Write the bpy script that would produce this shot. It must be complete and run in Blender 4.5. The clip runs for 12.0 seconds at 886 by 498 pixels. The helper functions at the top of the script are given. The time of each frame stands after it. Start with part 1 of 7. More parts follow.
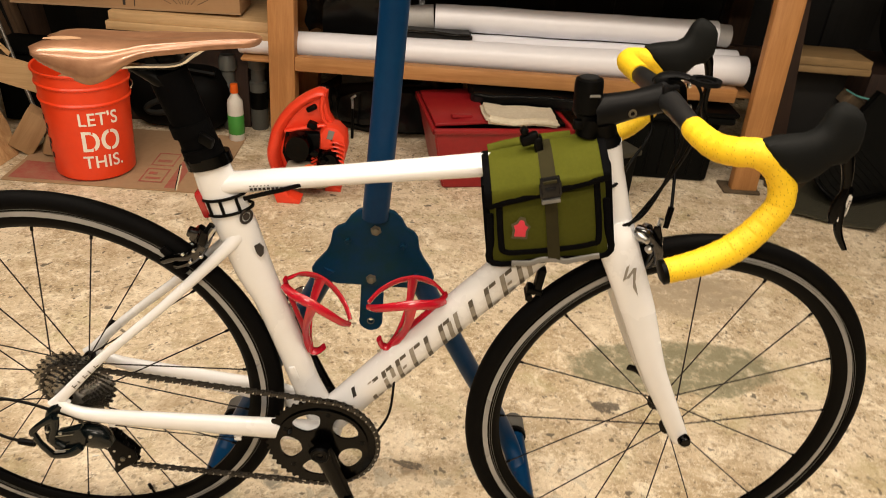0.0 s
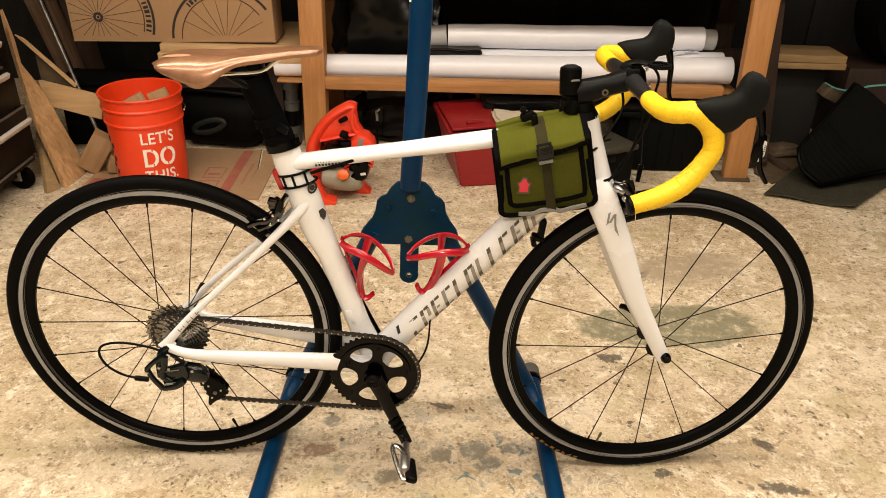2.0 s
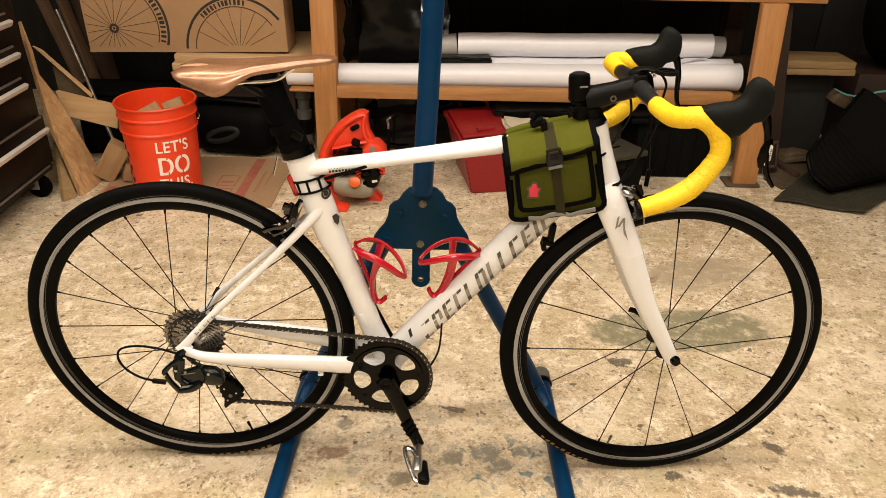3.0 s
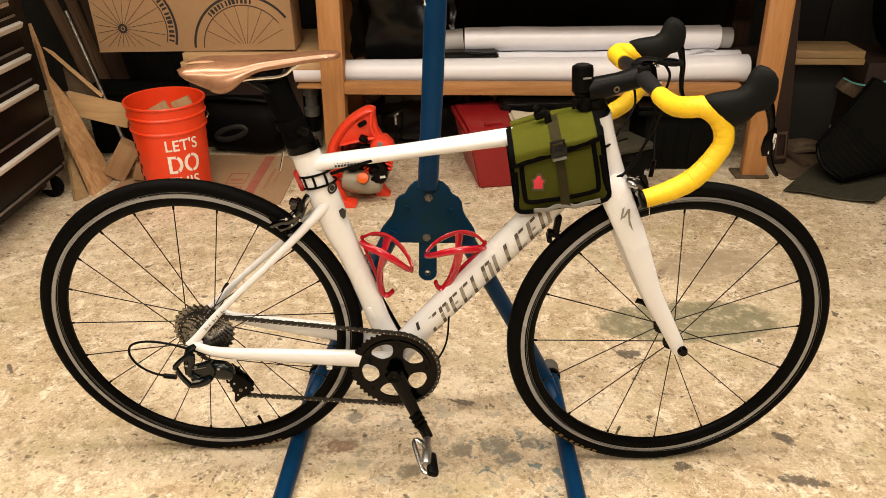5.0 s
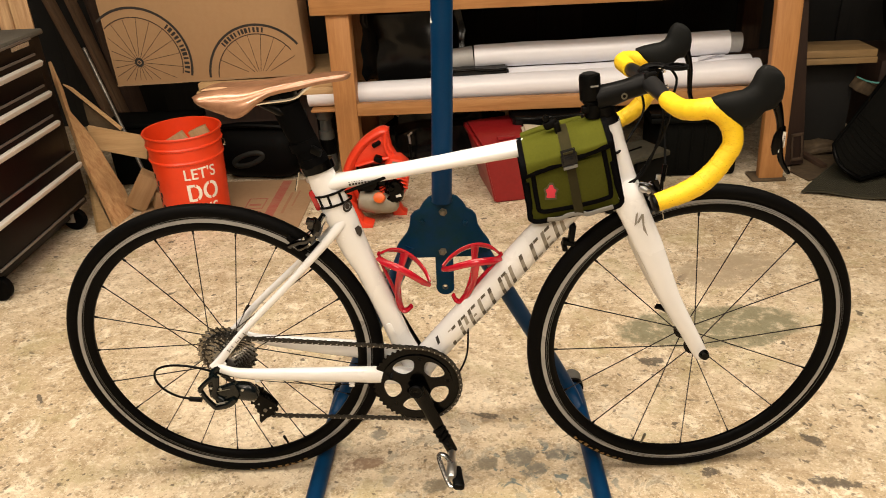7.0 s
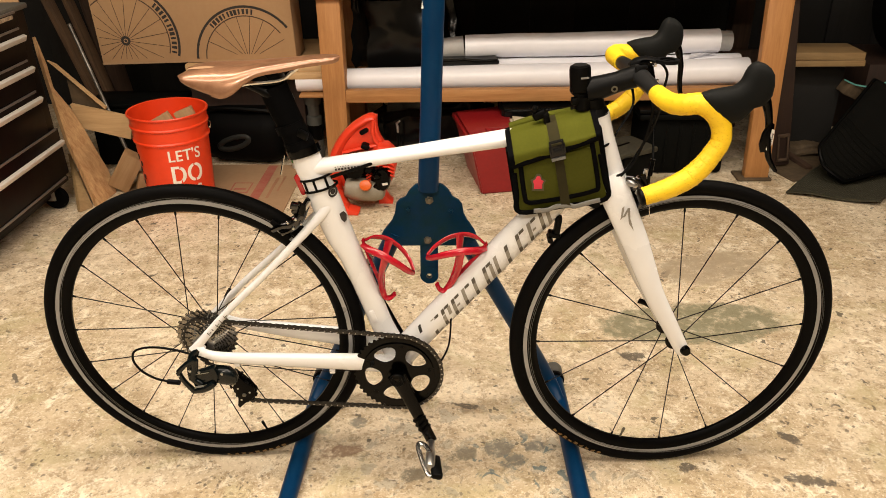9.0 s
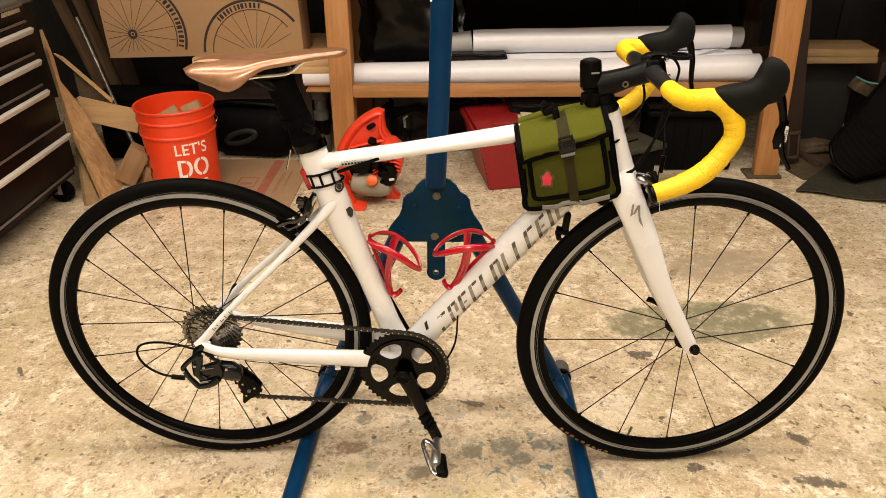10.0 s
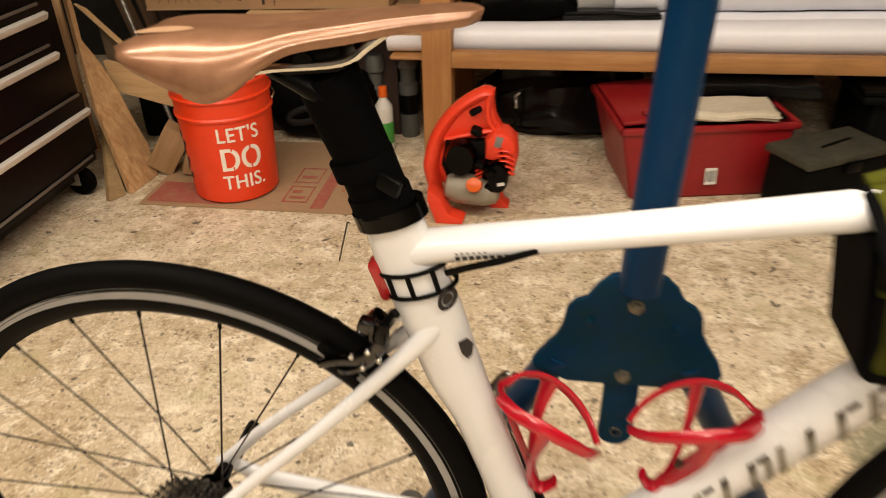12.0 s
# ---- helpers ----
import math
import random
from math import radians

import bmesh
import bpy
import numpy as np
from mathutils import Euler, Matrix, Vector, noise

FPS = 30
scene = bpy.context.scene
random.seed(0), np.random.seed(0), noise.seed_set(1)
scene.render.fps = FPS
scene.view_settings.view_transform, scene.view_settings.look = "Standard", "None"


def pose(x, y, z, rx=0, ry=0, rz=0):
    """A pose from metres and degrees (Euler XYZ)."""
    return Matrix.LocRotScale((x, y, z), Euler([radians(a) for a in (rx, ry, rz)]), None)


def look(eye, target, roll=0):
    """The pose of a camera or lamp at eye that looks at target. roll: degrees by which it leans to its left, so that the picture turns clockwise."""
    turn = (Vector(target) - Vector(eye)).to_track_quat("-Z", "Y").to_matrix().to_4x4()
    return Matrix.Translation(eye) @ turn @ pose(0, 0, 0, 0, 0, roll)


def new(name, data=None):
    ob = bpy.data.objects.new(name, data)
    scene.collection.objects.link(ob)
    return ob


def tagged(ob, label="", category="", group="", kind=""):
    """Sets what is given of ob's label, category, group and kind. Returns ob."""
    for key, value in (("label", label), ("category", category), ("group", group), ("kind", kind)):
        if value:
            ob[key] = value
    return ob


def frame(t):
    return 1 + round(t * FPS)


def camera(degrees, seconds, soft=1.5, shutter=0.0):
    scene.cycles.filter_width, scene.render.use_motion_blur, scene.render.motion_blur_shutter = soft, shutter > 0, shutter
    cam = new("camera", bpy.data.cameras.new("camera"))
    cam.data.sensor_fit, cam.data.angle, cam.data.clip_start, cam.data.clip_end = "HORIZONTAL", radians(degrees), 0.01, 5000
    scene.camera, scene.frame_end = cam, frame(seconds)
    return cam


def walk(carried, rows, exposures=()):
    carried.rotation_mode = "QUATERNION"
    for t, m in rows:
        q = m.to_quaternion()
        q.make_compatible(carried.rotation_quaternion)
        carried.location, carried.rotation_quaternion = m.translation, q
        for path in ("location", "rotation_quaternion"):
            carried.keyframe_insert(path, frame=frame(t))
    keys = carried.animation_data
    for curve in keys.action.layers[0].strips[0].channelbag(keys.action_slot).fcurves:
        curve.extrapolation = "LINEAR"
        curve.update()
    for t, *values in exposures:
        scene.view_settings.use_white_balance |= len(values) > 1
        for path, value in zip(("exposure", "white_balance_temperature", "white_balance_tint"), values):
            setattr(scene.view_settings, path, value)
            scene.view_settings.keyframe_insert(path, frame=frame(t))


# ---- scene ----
cam = camera(60.7, 12.0, soft=0.9, shutter=0.5)
PATH = [
    (0, (0.5416, -0.9050, 1.1956), (0.6062, 0.8170, 0.1817), 4.99),
    (0.5, (0.5277, -0.9730, 1.2018), (0.6000, 0.7330, 0.1608), 3.18),
    (1, (0.5120, -1.1080, 1.2279), (0.5856, 0.6140, 0.2140), 2.99),
    (1.5, (0.5271, -1.1990, 1.2388), (0.5620, 0.5370, 0.2473), 2.39),
    (2, (0.5313, -1.2300, 1.2487), (0.5415, 0.5220, 0.2835), 1.7),
    (2.5, (0.5283, -1.2460, 1.2527), (0.5206, 0.5110, 0.2978), 1.2),
    (3, (0.5293, -1.2550, 1.2537), (0.5118, 0.5070, 0.3069), 1.11),
    (5, (0.5393, -1.2650, 1.2516), (0.4926, 0.4910, 0.2971), 0.0),
    (5.5, (0.5403, -1.2690, 1.2526), (0.4927, 0.4890, 0.3001), -0.1),
    (6, (0.5513, -1.2720, 1.2535), (0.4276, 0.4780, 0.2929), -3.7),
    (6.5, (0.5473, -1.2810, 1.2495), (0.4090, 0.4890, 0.3271), -4.29),
    (7, (0.5482, -1.2810, 1.2475), (0.4481, 0.4970, 0.3387), -3.18),
    (7.5, (0.5452, -1.2800, 1.2455), (0.4729, 0.4920, 0.3214), -1.99),
    (9.5, (0.5481, -1.2710, 1.2355), (0.4837, 0.4970, 0.3012), -0.79),
    (10, (0.5451, -1.2620, 1.2325), (0.4686, 0.5020, 0.2924), -0.79),
    (10.5, (0.5400, -1.2480, 1.2286), (0.4525, 0.5130, 0.2866), -0.59),
    (11, (0.5107, -1.1150, 1.2040), (0.3878, 0.6260, 0.2264), -0.6),
    (11.5, (0.4391, -0.8110, 1.1508), (0.2769, 0.9150, 0.1537), -0.8),
    (12, (0.3829, -0.5100, 1.0595), (0.1053, 1.1780, 0.0248), -1.71),
]
walk(cam, [(t, look(eye, target, roll)) for t, eye, target, roll in PATH], [(0.0, -0.10), (1.4, 0.0), (11.2, 0.0), (12.0, -0.15)])

# ---- light ----
world = bpy.data.worlds.new("world")
scene.world = world
world.use_nodes = True
world.node_tree.nodes["Background"].inputs["Color"].default_value = (1.0, 0.85, 0.66, 1)
world.node_tree.nodes["Background"].inputs["Strength"].default_value = 0.012


def ceiling_lamp(x, y, z, sx, sy, watts):
    data = bpy.data.lights.new("ceiling_lamp", "AREA")
    data.shape, data.size, data.size_y = "RECTANGLE", sx, sy
    data.energy, data.color = watts, (1.0, 0.868, 0.71)
    new("ceiling_lamp", data).matrix_world = pose(x, y, z)


for lamp_x in (-0.60, 1.50):
    ceiling_lamp(lamp_x, -0.85, 2.36, 2.3, 0.30, 28)
    ceiling_lamp(lamp_x, 0.10, 2.36, 2.3, 0.30, 40)
ceiling_lamp(0.3, -2.5, 2.40, 0.7, 0.30, 58)


# ---- materials ----
def node(nt, kind, **inputs):
    n = nt.nodes.new(kind)
    for k, v in inputs.items():
        n.inputs[k.replace("_", " ")].default_value = v
    return n


def rgba(c):
    return (c[0], c[1], c[2], 1.0)


def material(name, colour, second=None, rough=0.5, metal=0.0, coat=0.0, coarse=4.0, fine=60.0, amount=0.5,
             bump=0.0, bump_scale=200.0, rough_var=0.12, stretch=(1, 1, 1), spec=0.5, sheen=0.0, island=0.0):
    """A painted, wooden, cloth or plastic surface: two colours mixed by noise at two scales, uneven gloss, fine relief."""
    m = bpy.data.materials.new(name)
    m.use_nodes = True
    nt = m.node_tree
    link = nt.links.new
    bsdf = nt.nodes["Principled BSDF"]
    tc = nt.nodes.new("ShaderNodeTexCoord")
    mp = nt.nodes.new("ShaderNodeMapping")
    mp.inputs["Scale"].default_value = stretch
    link(tc.outputs["Object"], mp.inputs["Vector"])
    a = node(nt, "ShaderNodeTexNoise", Scale=coarse, Detail=5.0, Roughness=0.6)
    b = node(nt, "ShaderNodeTexNoise", Scale=fine, Detail=4.0, Roughness=0.65)
    link(mp.outputs["Vector"], a.inputs["Vector"])
    link(mp.outputs["Vector"], b.inputs["Vector"])
    mixv = nt.nodes.new("ShaderNodeMath")
    mixv.operation = "MULTIPLY_ADD"
    link(b.outputs["Fac"], mixv.inputs[0])
    mixv.inputs[1].default_value = 0.5
    half = nt.nodes.new("ShaderNodeMath")
    half.operation = "MULTIPLY"
    link(a.outputs["Fac"], half.inputs[0])
    half.inputs[1].default_value = 0.5
    link(half.outputs[0], mixv.inputs[2])
    ramp = nt.nodes.new("ShaderNodeMapRange")
    ramp.inputs["From Min"].default_value = 0.36
    ramp.inputs["From Max"].default_value = 0.64
    ramp.inputs["To Max"].default_value = amount
    link(mixv.outputs[0], ramp.inputs["Value"])
    mix = nt.nodes.new("ShaderNodeMix")
    mix.data_type = "RGBA"
    link(ramp.outputs["Result"], mix.inputs["Factor"])
    mix.inputs["A"].default_value = rgba(colour)
    mix.inputs["B"].default_value = rgba(second or tuple(c * 0.72 for c in colour))
    link(mix.outputs["Result"], bsdf.inputs["Base Color"])
    if island:
        info = nt.nodes.new("ShaderNodeObjectInfo")
        hsv = nt.nodes.new("ShaderNodeHueSaturation")
        vr = nt.nodes.new("ShaderNodeMapRange")
        vr.inputs["To Min"].default_value = 1 - island
        vr.inputs["To Max"].default_value = 1 + island
        link(info.outputs["Random"], vr.inputs["Value"])
        link(vr.outputs["Result"], hsv.inputs["Value"])
        link(mix.outputs["Result"], hsv.inputs["Color"])
        link(hsv.outputs["Color"], bsdf.inputs["Base Color"])
    rr = nt.nodes.new("ShaderNodeMapRange")
    rr.inputs["To Min"].default_value = max(0.03, rough - rough_var)
    rr.inputs["To Max"].default_value = min(1.0, rough + rough_var)
    link(a.outputs["Fac"], rr.inputs["Value"])
    link(rr.outputs["Result"], bsdf.inputs["Roughness"])
    bsdf.inputs["Metallic"].default_value = metal
    bsdf.inputs["Coat Weight"].default_value = coat
    bsdf.inputs["Coat Roughness"].default_value = 0.08
    bsdf.inputs["Specular IOR Level"].default_value = spec
    bsdf.inputs["Sheen Weight"].default_value = sheen
    if bump:
        n = node(nt, "ShaderNodeTexNoise", Scale=bump_scale, Detail=3.0)
        link(mp.outputs["Vector"], n.inputs["Vector"])
        bp = node(nt, "ShaderNodeBump", Strength=bump, Distance=0.002)
        link(n.outputs["Fac"], bp.inputs["Height"])
        link(bp.outputs["Normal"], bsdf.inputs["Normal"])
    return m


def wood(name, light, dark, axis=0, rough=0.55, ring=9.0):
    """Sawn pine: grain lines that run along one axis, with darker streaks and a few stains."""
    m = bpy.data.materials.new(name)
    m.use_nodes = True
    nt = m.node_tree
    link = nt.links.new
    bsdf = nt.nodes["Principled BSDF"]
    tc = nt.nodes.new("ShaderNodeTexCoord")
    mp = nt.nodes.new("ShaderNodeMapping")
    sc = [1.0, 1.0, 1.0]
    sc[axis] = 0.07
    mp.inputs["Scale"].default_value = sc
    link(tc.outputs["Object"], mp.inputs["Vector"])
    info = nt.nodes.new("ShaderNodeObjectInfo")
    off = nt.nodes.new("ShaderNodeVectorMath")
    off.operation = "SCALE"
    off.inputs[0].default_value = (5.1, 3.3, 7.7)
    link(info.outputs["Random"], off.inputs["Scale"])
    link(off.outputs["Vector"], mp.inputs["Location"])
    g = node(nt, "ShaderNodeTexNoise", Scale=ring * 6, Detail=6.0, Roughness=0.7, Distortion=0.6)
    link(mp.outputs["Vector"], g.inputs["Vector"])
    s = node(nt, "ShaderNodeTexNoise", Scale=5.0, Detail=4.0)
    link(tc.outputs["Object"], s.inputs["Vector"])
    mr = nt.nodes.new("ShaderNodeMapRange")
    mr.inputs["From Min"].default_value = 0.35
    mr.inputs["From Max"].default_value = 0.68
    link(g.outputs["Fac"], mr.inputs["Value"])
    mix = nt.nodes.new("ShaderNodeMix")
    mix.data_type = "RGBA"
    link(mr.outputs["Result"], mix.inputs["Factor"])
    mix.inputs["A"].default_value = rgba(light)
    mix.inputs["B"].default_value = rgba(dark)
    ms = nt.nodes.new("ShaderNodeMapRange")
    ms.inputs["From Min"].default_value = 0.5
    ms.inputs["From Max"].default_value = 0.75
    ms.inputs["To Max"].default_value = 0.45
    link(s.outputs["Fac"], ms.inputs["Value"])
    mix2 = nt.nodes.new("ShaderNodeMix")
    mix2.data_type = "RGBA"
    link(ms.outputs["Result"], mix2.inputs["Factor"])
    link(mix.outputs["Result"], mix2.inputs["A"])
    mix2.inputs["B"].default_value = rgba(tuple(c * 0.6 for c in dark))
    link(mix2.outputs["Result"], bsdf.inputs["Base Color"])
    bsdf.inputs["Roughness"].default_value = rough
    bp = node(nt, "ShaderNodeBump", Strength=0.25, Distance=0.001)
    link(g.outputs["Fac"], bp.inputs["Height"])
    link(bp.outputs["Normal"], bsdf.inputs["Normal"])
    return m


def concrete(name):
    """Old garage slab: cream-grey cement, mottled, pitted, with oil spots, paint drips and one damp-looking stain."""
    m = bpy.data.materials.new(name)
    m.use_nodes = True
    nt = m.node_tree
    link = nt.links.new
    bsdf = nt.nodes["Principled BSDF"]
    tc = nt.nodes.new("ShaderNodeTexCoord")
    pos = tc.outputs["Object"]

    def noise_at(scale, detail=5.0, rough=0.6, dist=0.0):
        n = node(nt, "ShaderNodeTexNoise", Scale=scale, Detail=detail, Roughness=rough, Distortion=dist)
        link(pos, n.inputs["Vector"])
        return n.outputs["Fac"]

    def ranged(v, lo, hi, to=1.0):
        r = nt.nodes.new("ShaderNodeMapRange")
        r.interpolation_type = "SMOOTHSTEP"
        r.inputs["From Min"].default_value = lo
        r.inputs["From Max"].default_value = hi
        r.inputs["To Max"].default_value = to
        link(v, r.inputs["Value"])
        return r.outputs["Result"]

    def mixed(fac, a, b):
        x = nt.nodes.new("ShaderNodeMix")
        x.data_type = "RGBA"
        link(fac, x.inputs["Factor"])
        if isinstance(a, tuple):
            x.inputs["A"].default_value = rgba(a)
        else:
            link(a, x.inputs["A"])
        if isinstance(b, tuple):
            x.inputs["B"].default_value = rgba(b)
        else:
            link(b, x.inputs["B"])
        return x.outputs["Result"]

    def times(a, b):
        x = nt.nodes.new("ShaderNodeMath")
        x.operation = "MULTIPLY"
        link(a, x.inputs[0])
        link(b, x.inputs[1])
        return x.outputs[0]

    big, mid, grain = noise_at(1.3, 6.0), noise_at(8.0, 8.0, 0.7), noise_at(75.0, 8.0, 0.78)
    col = mixed(ranged(big, 0.38, 0.64), (0.72, 0.605, 0.445), (0.56, 0.44, 0.285))
    col = mixed(ranged(mid, 0.42, 0.66, 0.8), col, (0.42, 0.315, 0.19))
    pale = noise_at(17.0, 9.0, 0.75, 0.6)
    col = mixed(ranged(pale, 0.50, 0.62, 0.85), col, (0.86, 0.765, 0.60))
    rust = noise_at(30.0, 9.0, 0.78, 0.3)
    col = mixed(ranged(rust, 0.50, 0.62, 0.66), col, (0.285, 0.19, 0.10))
    col = mixed(ranged(grain, 0.53, 0.66, 0.52), col, (0.15, 0.10, 0.055))
    col = mixed(ranged(noise_at(110.0, 6.0, 0.75), 0.53, 0.62, 0.62), col, (0.88, 0.79, 0.62))
    smear = nt.nodes.new("ShaderNodeMapping")
    smear.inputs["Rotation"].default_value = (0, 0, 0.5)
    smear.inputs["Scale"].default_value = (1.0, 2.2, 1.0)
    link(pos, smear.inputs["Vector"])
    streak = node(nt, "ShaderNodeTexNoise", Scale=4.5, Detail=7.0, Roughness=0.68, Distortion=0.8)
    link(smear.outputs["Vector"], streak.inputs["Vector"])
    col = mixed(ranged(streak.outputs["Fac"], 0.52, 0.68, 0.5), col, (0.36, 0.25, 0.14))
    col = mixed(ranged(noise_at(5.5, 6.0, 0.66, 0.4), 0.52, 0.66, 0.42), col, (0.44, 0.385, 0.20))
    # scattered dark specks and drips, denser in some areas
    for scale, lo, hi, tint, strength, gate in ((38.0, 0.27, 0.15, (0.20, 0.155, 0.105), 0.55, 5.0),
                                                (30.0, 0.18, 0.12, (0.080, 0.062, 0.045), 0.75, 7.0),
                                                (12.0, 0.13, 0.09, (0.085, 0.07, 0.052), 0.85, 4.0),
                                                (58.0, 0.25, 0.16, (0.13, 0.10, 0.066), 0.62, 8.0),
                                                (150.0, 0.26, 0.15, (0.12, 0.08, 0.05), 0.5, 14.0)):
        v = node(nt, "ShaderNodeTexVoronoi", Scale=scale, Randomness=1.0)
        warp = node(nt, "ShaderNodeTexNoise", Scale=scale * 1.7, Detail=3.0)
        link(pos, warp.inputs["Vector"])
        add = nt.nodes.new("ShaderNodeVectorMath")
        add.operation = "MULTIPLY_ADD"
        link(warp.outputs["Color"], add.inputs[0])
        add.inputs[1].default_value = (0.9 / scale,) * 3
        link(pos, add.inputs[2])
        link(add.outputs["Vector"], v.inputs["Vector"])
        f = times(ranged(v.outputs["Distance"], lo, hi, strength), ranged(noise_at(gate, 3.0), 0.44, 0.54))
        col = mixed(f, col, tint)
    chips = noise_at(38.0, 6.0, 0.7)

    def patch(x, y, rx, ry, turn, ragged, soft):
        """A ragged oval at a place on the slab: 1 inside."""
        mp = nt.nodes.new("ShaderNodeMapping")
        mp.vector_type = "TEXTURE"
        mp.inputs["Location"].default_value = (x, y, 0)
        mp.inputs["Rotation"].default_value = (0, 0, radians(turn))
        mp.inputs["Scale"].default_value = (rx, ry, 1)
        link(pos, mp.inputs["Vector"])
        ln = nt.nodes.new("ShaderNodeVectorMath")
        ln.operation = "LENGTH"
        link(mp.outputs["Vector"], ln.inputs[0])
        ad = nt.nodes.new("ShaderNodeMath")
        ad.operation = "MULTIPLY_ADD"
        link(mid if rx > 0.1 else chips, ad.inputs[0])
        ad.inputs[1].default_value = ragged
        link(ln.outputs["Value"], ad.inputs[2])
        r = nt.nodes.new("ShaderNodeMapRange")
        r.interpolation_type = "SMOOTHSTEP"
        r.inputs["From Min"].default_value = 1.0 + ragged * 0.5 + soft
        r.inputs["From Max"].default_value = 1.0 + ragged * 0.5 - soft
        link(ad.outputs[0], r.inputs["Value"])
        return r.outputs["Result"]

    # worn grey-blue drips near the stand
    drips = times(patch(0.60, 0.02, 0.46, 0.26, 0, 0.8, 0.3), ranged(noise_at(17.0, 6.0, 0.62, 0.5), 0.555, 0.61, 0.5))
    col = mixed(drips, col, (0.21, 0.175, 0.125))
    blue = times(patch(0.69, 0.03, 0.16, 0.10, 0, 0.5, 0.3), ranged(noise_at(26.0, 4.0, 0.6, 0.6), 0.57, 0.63, 0.8))
    col = mixed(blue, col, (0.10, 0.155, 0.17))
    damp = times(patch(1.22, 0.61, 0.270, 0.110, 4, 0.85, 0.07), ranged(noise_at(26.0, 8.0, 0.75), 0.28, 0.54, 0.90))
    col = mixed(damp, col, (0.20, 0.19, 0.115))
    for x, y, rx, ry, turn in ((1.311, 0.120, 0.030, 0.013, -50), (1.306, -0.018, 0.050, 0.015, -12), (1.005, 0.446, 0.034, 0.022, 0),
                               (0.553, 0.229, 0.032, 0.009, -16), (1.05, 0.02, 0.022, 0.014, 10), (-0.662, 0.331, 0.030, 0.006, -50),
                               (1.20, 0.90, 0.03, 0.012, 60)):
        col = mixed(times(patch(x, y, rx, ry, turn, 3.2, 0.14), ranged(grain, 0.3, 0.5, 0.9)), col, (0.105, 0.085, 0.065))
    # soft grey and rusty blots where oil and paint soaked in
    for x, y, rx, ry, tint in ((0.625, 0.075, 0.036, 0.030, (0.20, 0.185, 0.15)), (0.655, 0.035, 0.030, 0.020, (0.19, 0.18, 0.15)), (0.711, 0.088, 0.026, 0.016, (0.20, 0.19, 0.16)), (0.54, 0.055, 0.034, 0.018, (0.21, 0.18, 0.13)),
                               (0.285, 0.165, 0.022, 0.018, (0.21, 0.19, 0.15)), (0.255, 0.060, 0.050, 0.022, (0.22, 0.135, 0.085)), (0.43, -0.01, 0.030, 0.020, (0.20, 0.17, 0.12)),
                               (0.80, 0.02, 0.024, 0.016, (0.22, 0.20, 0.16)), (1.35, 0.95, 0.20, 0.09, (0.40, 0.32, 0.22))):
        col = mixed(times(patch(x, y, rx, ry, 20, 2.2, 0.22), ranged(rust, 0.34, 0.50, 0.85)), col, tint)
    link(col, bsdf.inputs["Base Color"])
    rgh = nt.nodes.new("ShaderNodeMapRange")
    rgh.inputs["To Min"].default_value = 0.5
    rgh.inputs["To Max"].default_value = 0.9
    link(mid, rgh.inputs["Value"])
    link(rgh.outputs["Result"], bsdf.inputs["Roughness"])
    bsdf.inputs["Specular IOR Level"].default_value = 0.35
    bp = node(nt, "ShaderNodeBump", Strength=0.5, Distance=0.003)
    link(grain, bp.inputs["Height"])
    link(bp.outputs["Normal"], bsdf.inputs["Normal"])
    return m


CONCRETE = concrete("concrete")
# WALL and BATTEN_Z: shade behind the bench is put into near-black colours.
WALL = material("shaded_wall_boards", (0.006, 0.0055, 0.005), (0.011, 0.01, 0.0085), rough=0.8, bump=0.3, bump_scale=30)
PLASTER = material("room_plaster", (0.42, 0.385, 0.335), rough=0.8, bump=0.2, bump_scale=60)
PINE_X = wood("orange_pine_along_x", (0.47, 0.235, 0.085), (0.35, 0.155, 0.048), 0)
PINE_Z = wood("orange_pine_upright", (0.47, 0.225, 0.078), (0.35, 0.15, 0.044), 2)
PALE_X = wood("pale_pine_boards", (0.62, 0.42, 0.22), (0.48, 0.30, 0.14), 0)
PALE_Z = wood("pale_pine_upright", (0.62, 0.40, 0.20), (0.36, 0.18, 0.075), 2)
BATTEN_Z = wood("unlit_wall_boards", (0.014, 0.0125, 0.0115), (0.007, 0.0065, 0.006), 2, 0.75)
BROWN_Z = wood("old_and_shaded_timber", (0.075, 0.04, 0.022), (0.035, 0.018, 0.011), 2, 0.7)
GREY_Z = wood("weathered_slats", (0.17, 0.1, 0.054), (0.085, 0.047, 0.025), 2, 0.7)
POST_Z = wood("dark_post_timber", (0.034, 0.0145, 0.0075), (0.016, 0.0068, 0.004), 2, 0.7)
# Pale pine with the weaker light at the bench's end dimmed into its colour.
DIM_X = wood("dimmed_pine_planks", (0.34, 0.225, 0.105), (0.24, 0.15, 0.065), 0)
OFFCUT = wood("sawn_offcut", (0.46, 0.30, 0.155), (0.34, 0.20, 0.095), 2)
DARK_BOARD = material("dull_dark_brown", (0.115, 0.078, 0.042), (0.06, 0.04, 0.022), rough=0.8, coarse=6, fine=50, amount=1.0, bump=0.3)
CARD = material("corrugated_card", (0.40, 0.245, 0.125), (0.34, 0.20, 0.095), rough=0.85, coarse=3, fine=45, bump=0.15, bump_scale=90)
CARD_PALE = material("worn_pale_card", (0.37, 0.235, 0.13), (0.28, 0.17, 0.09), rough=0.85, coarse=5, fine=50, bump=0.2, bump_scale=80)
PRINT_RED = material("faded_red_print", (0.33, 0.07, 0.05), (0.34, 0.16, 0.1), rough=0.85, coarse=9, amount=0.8)
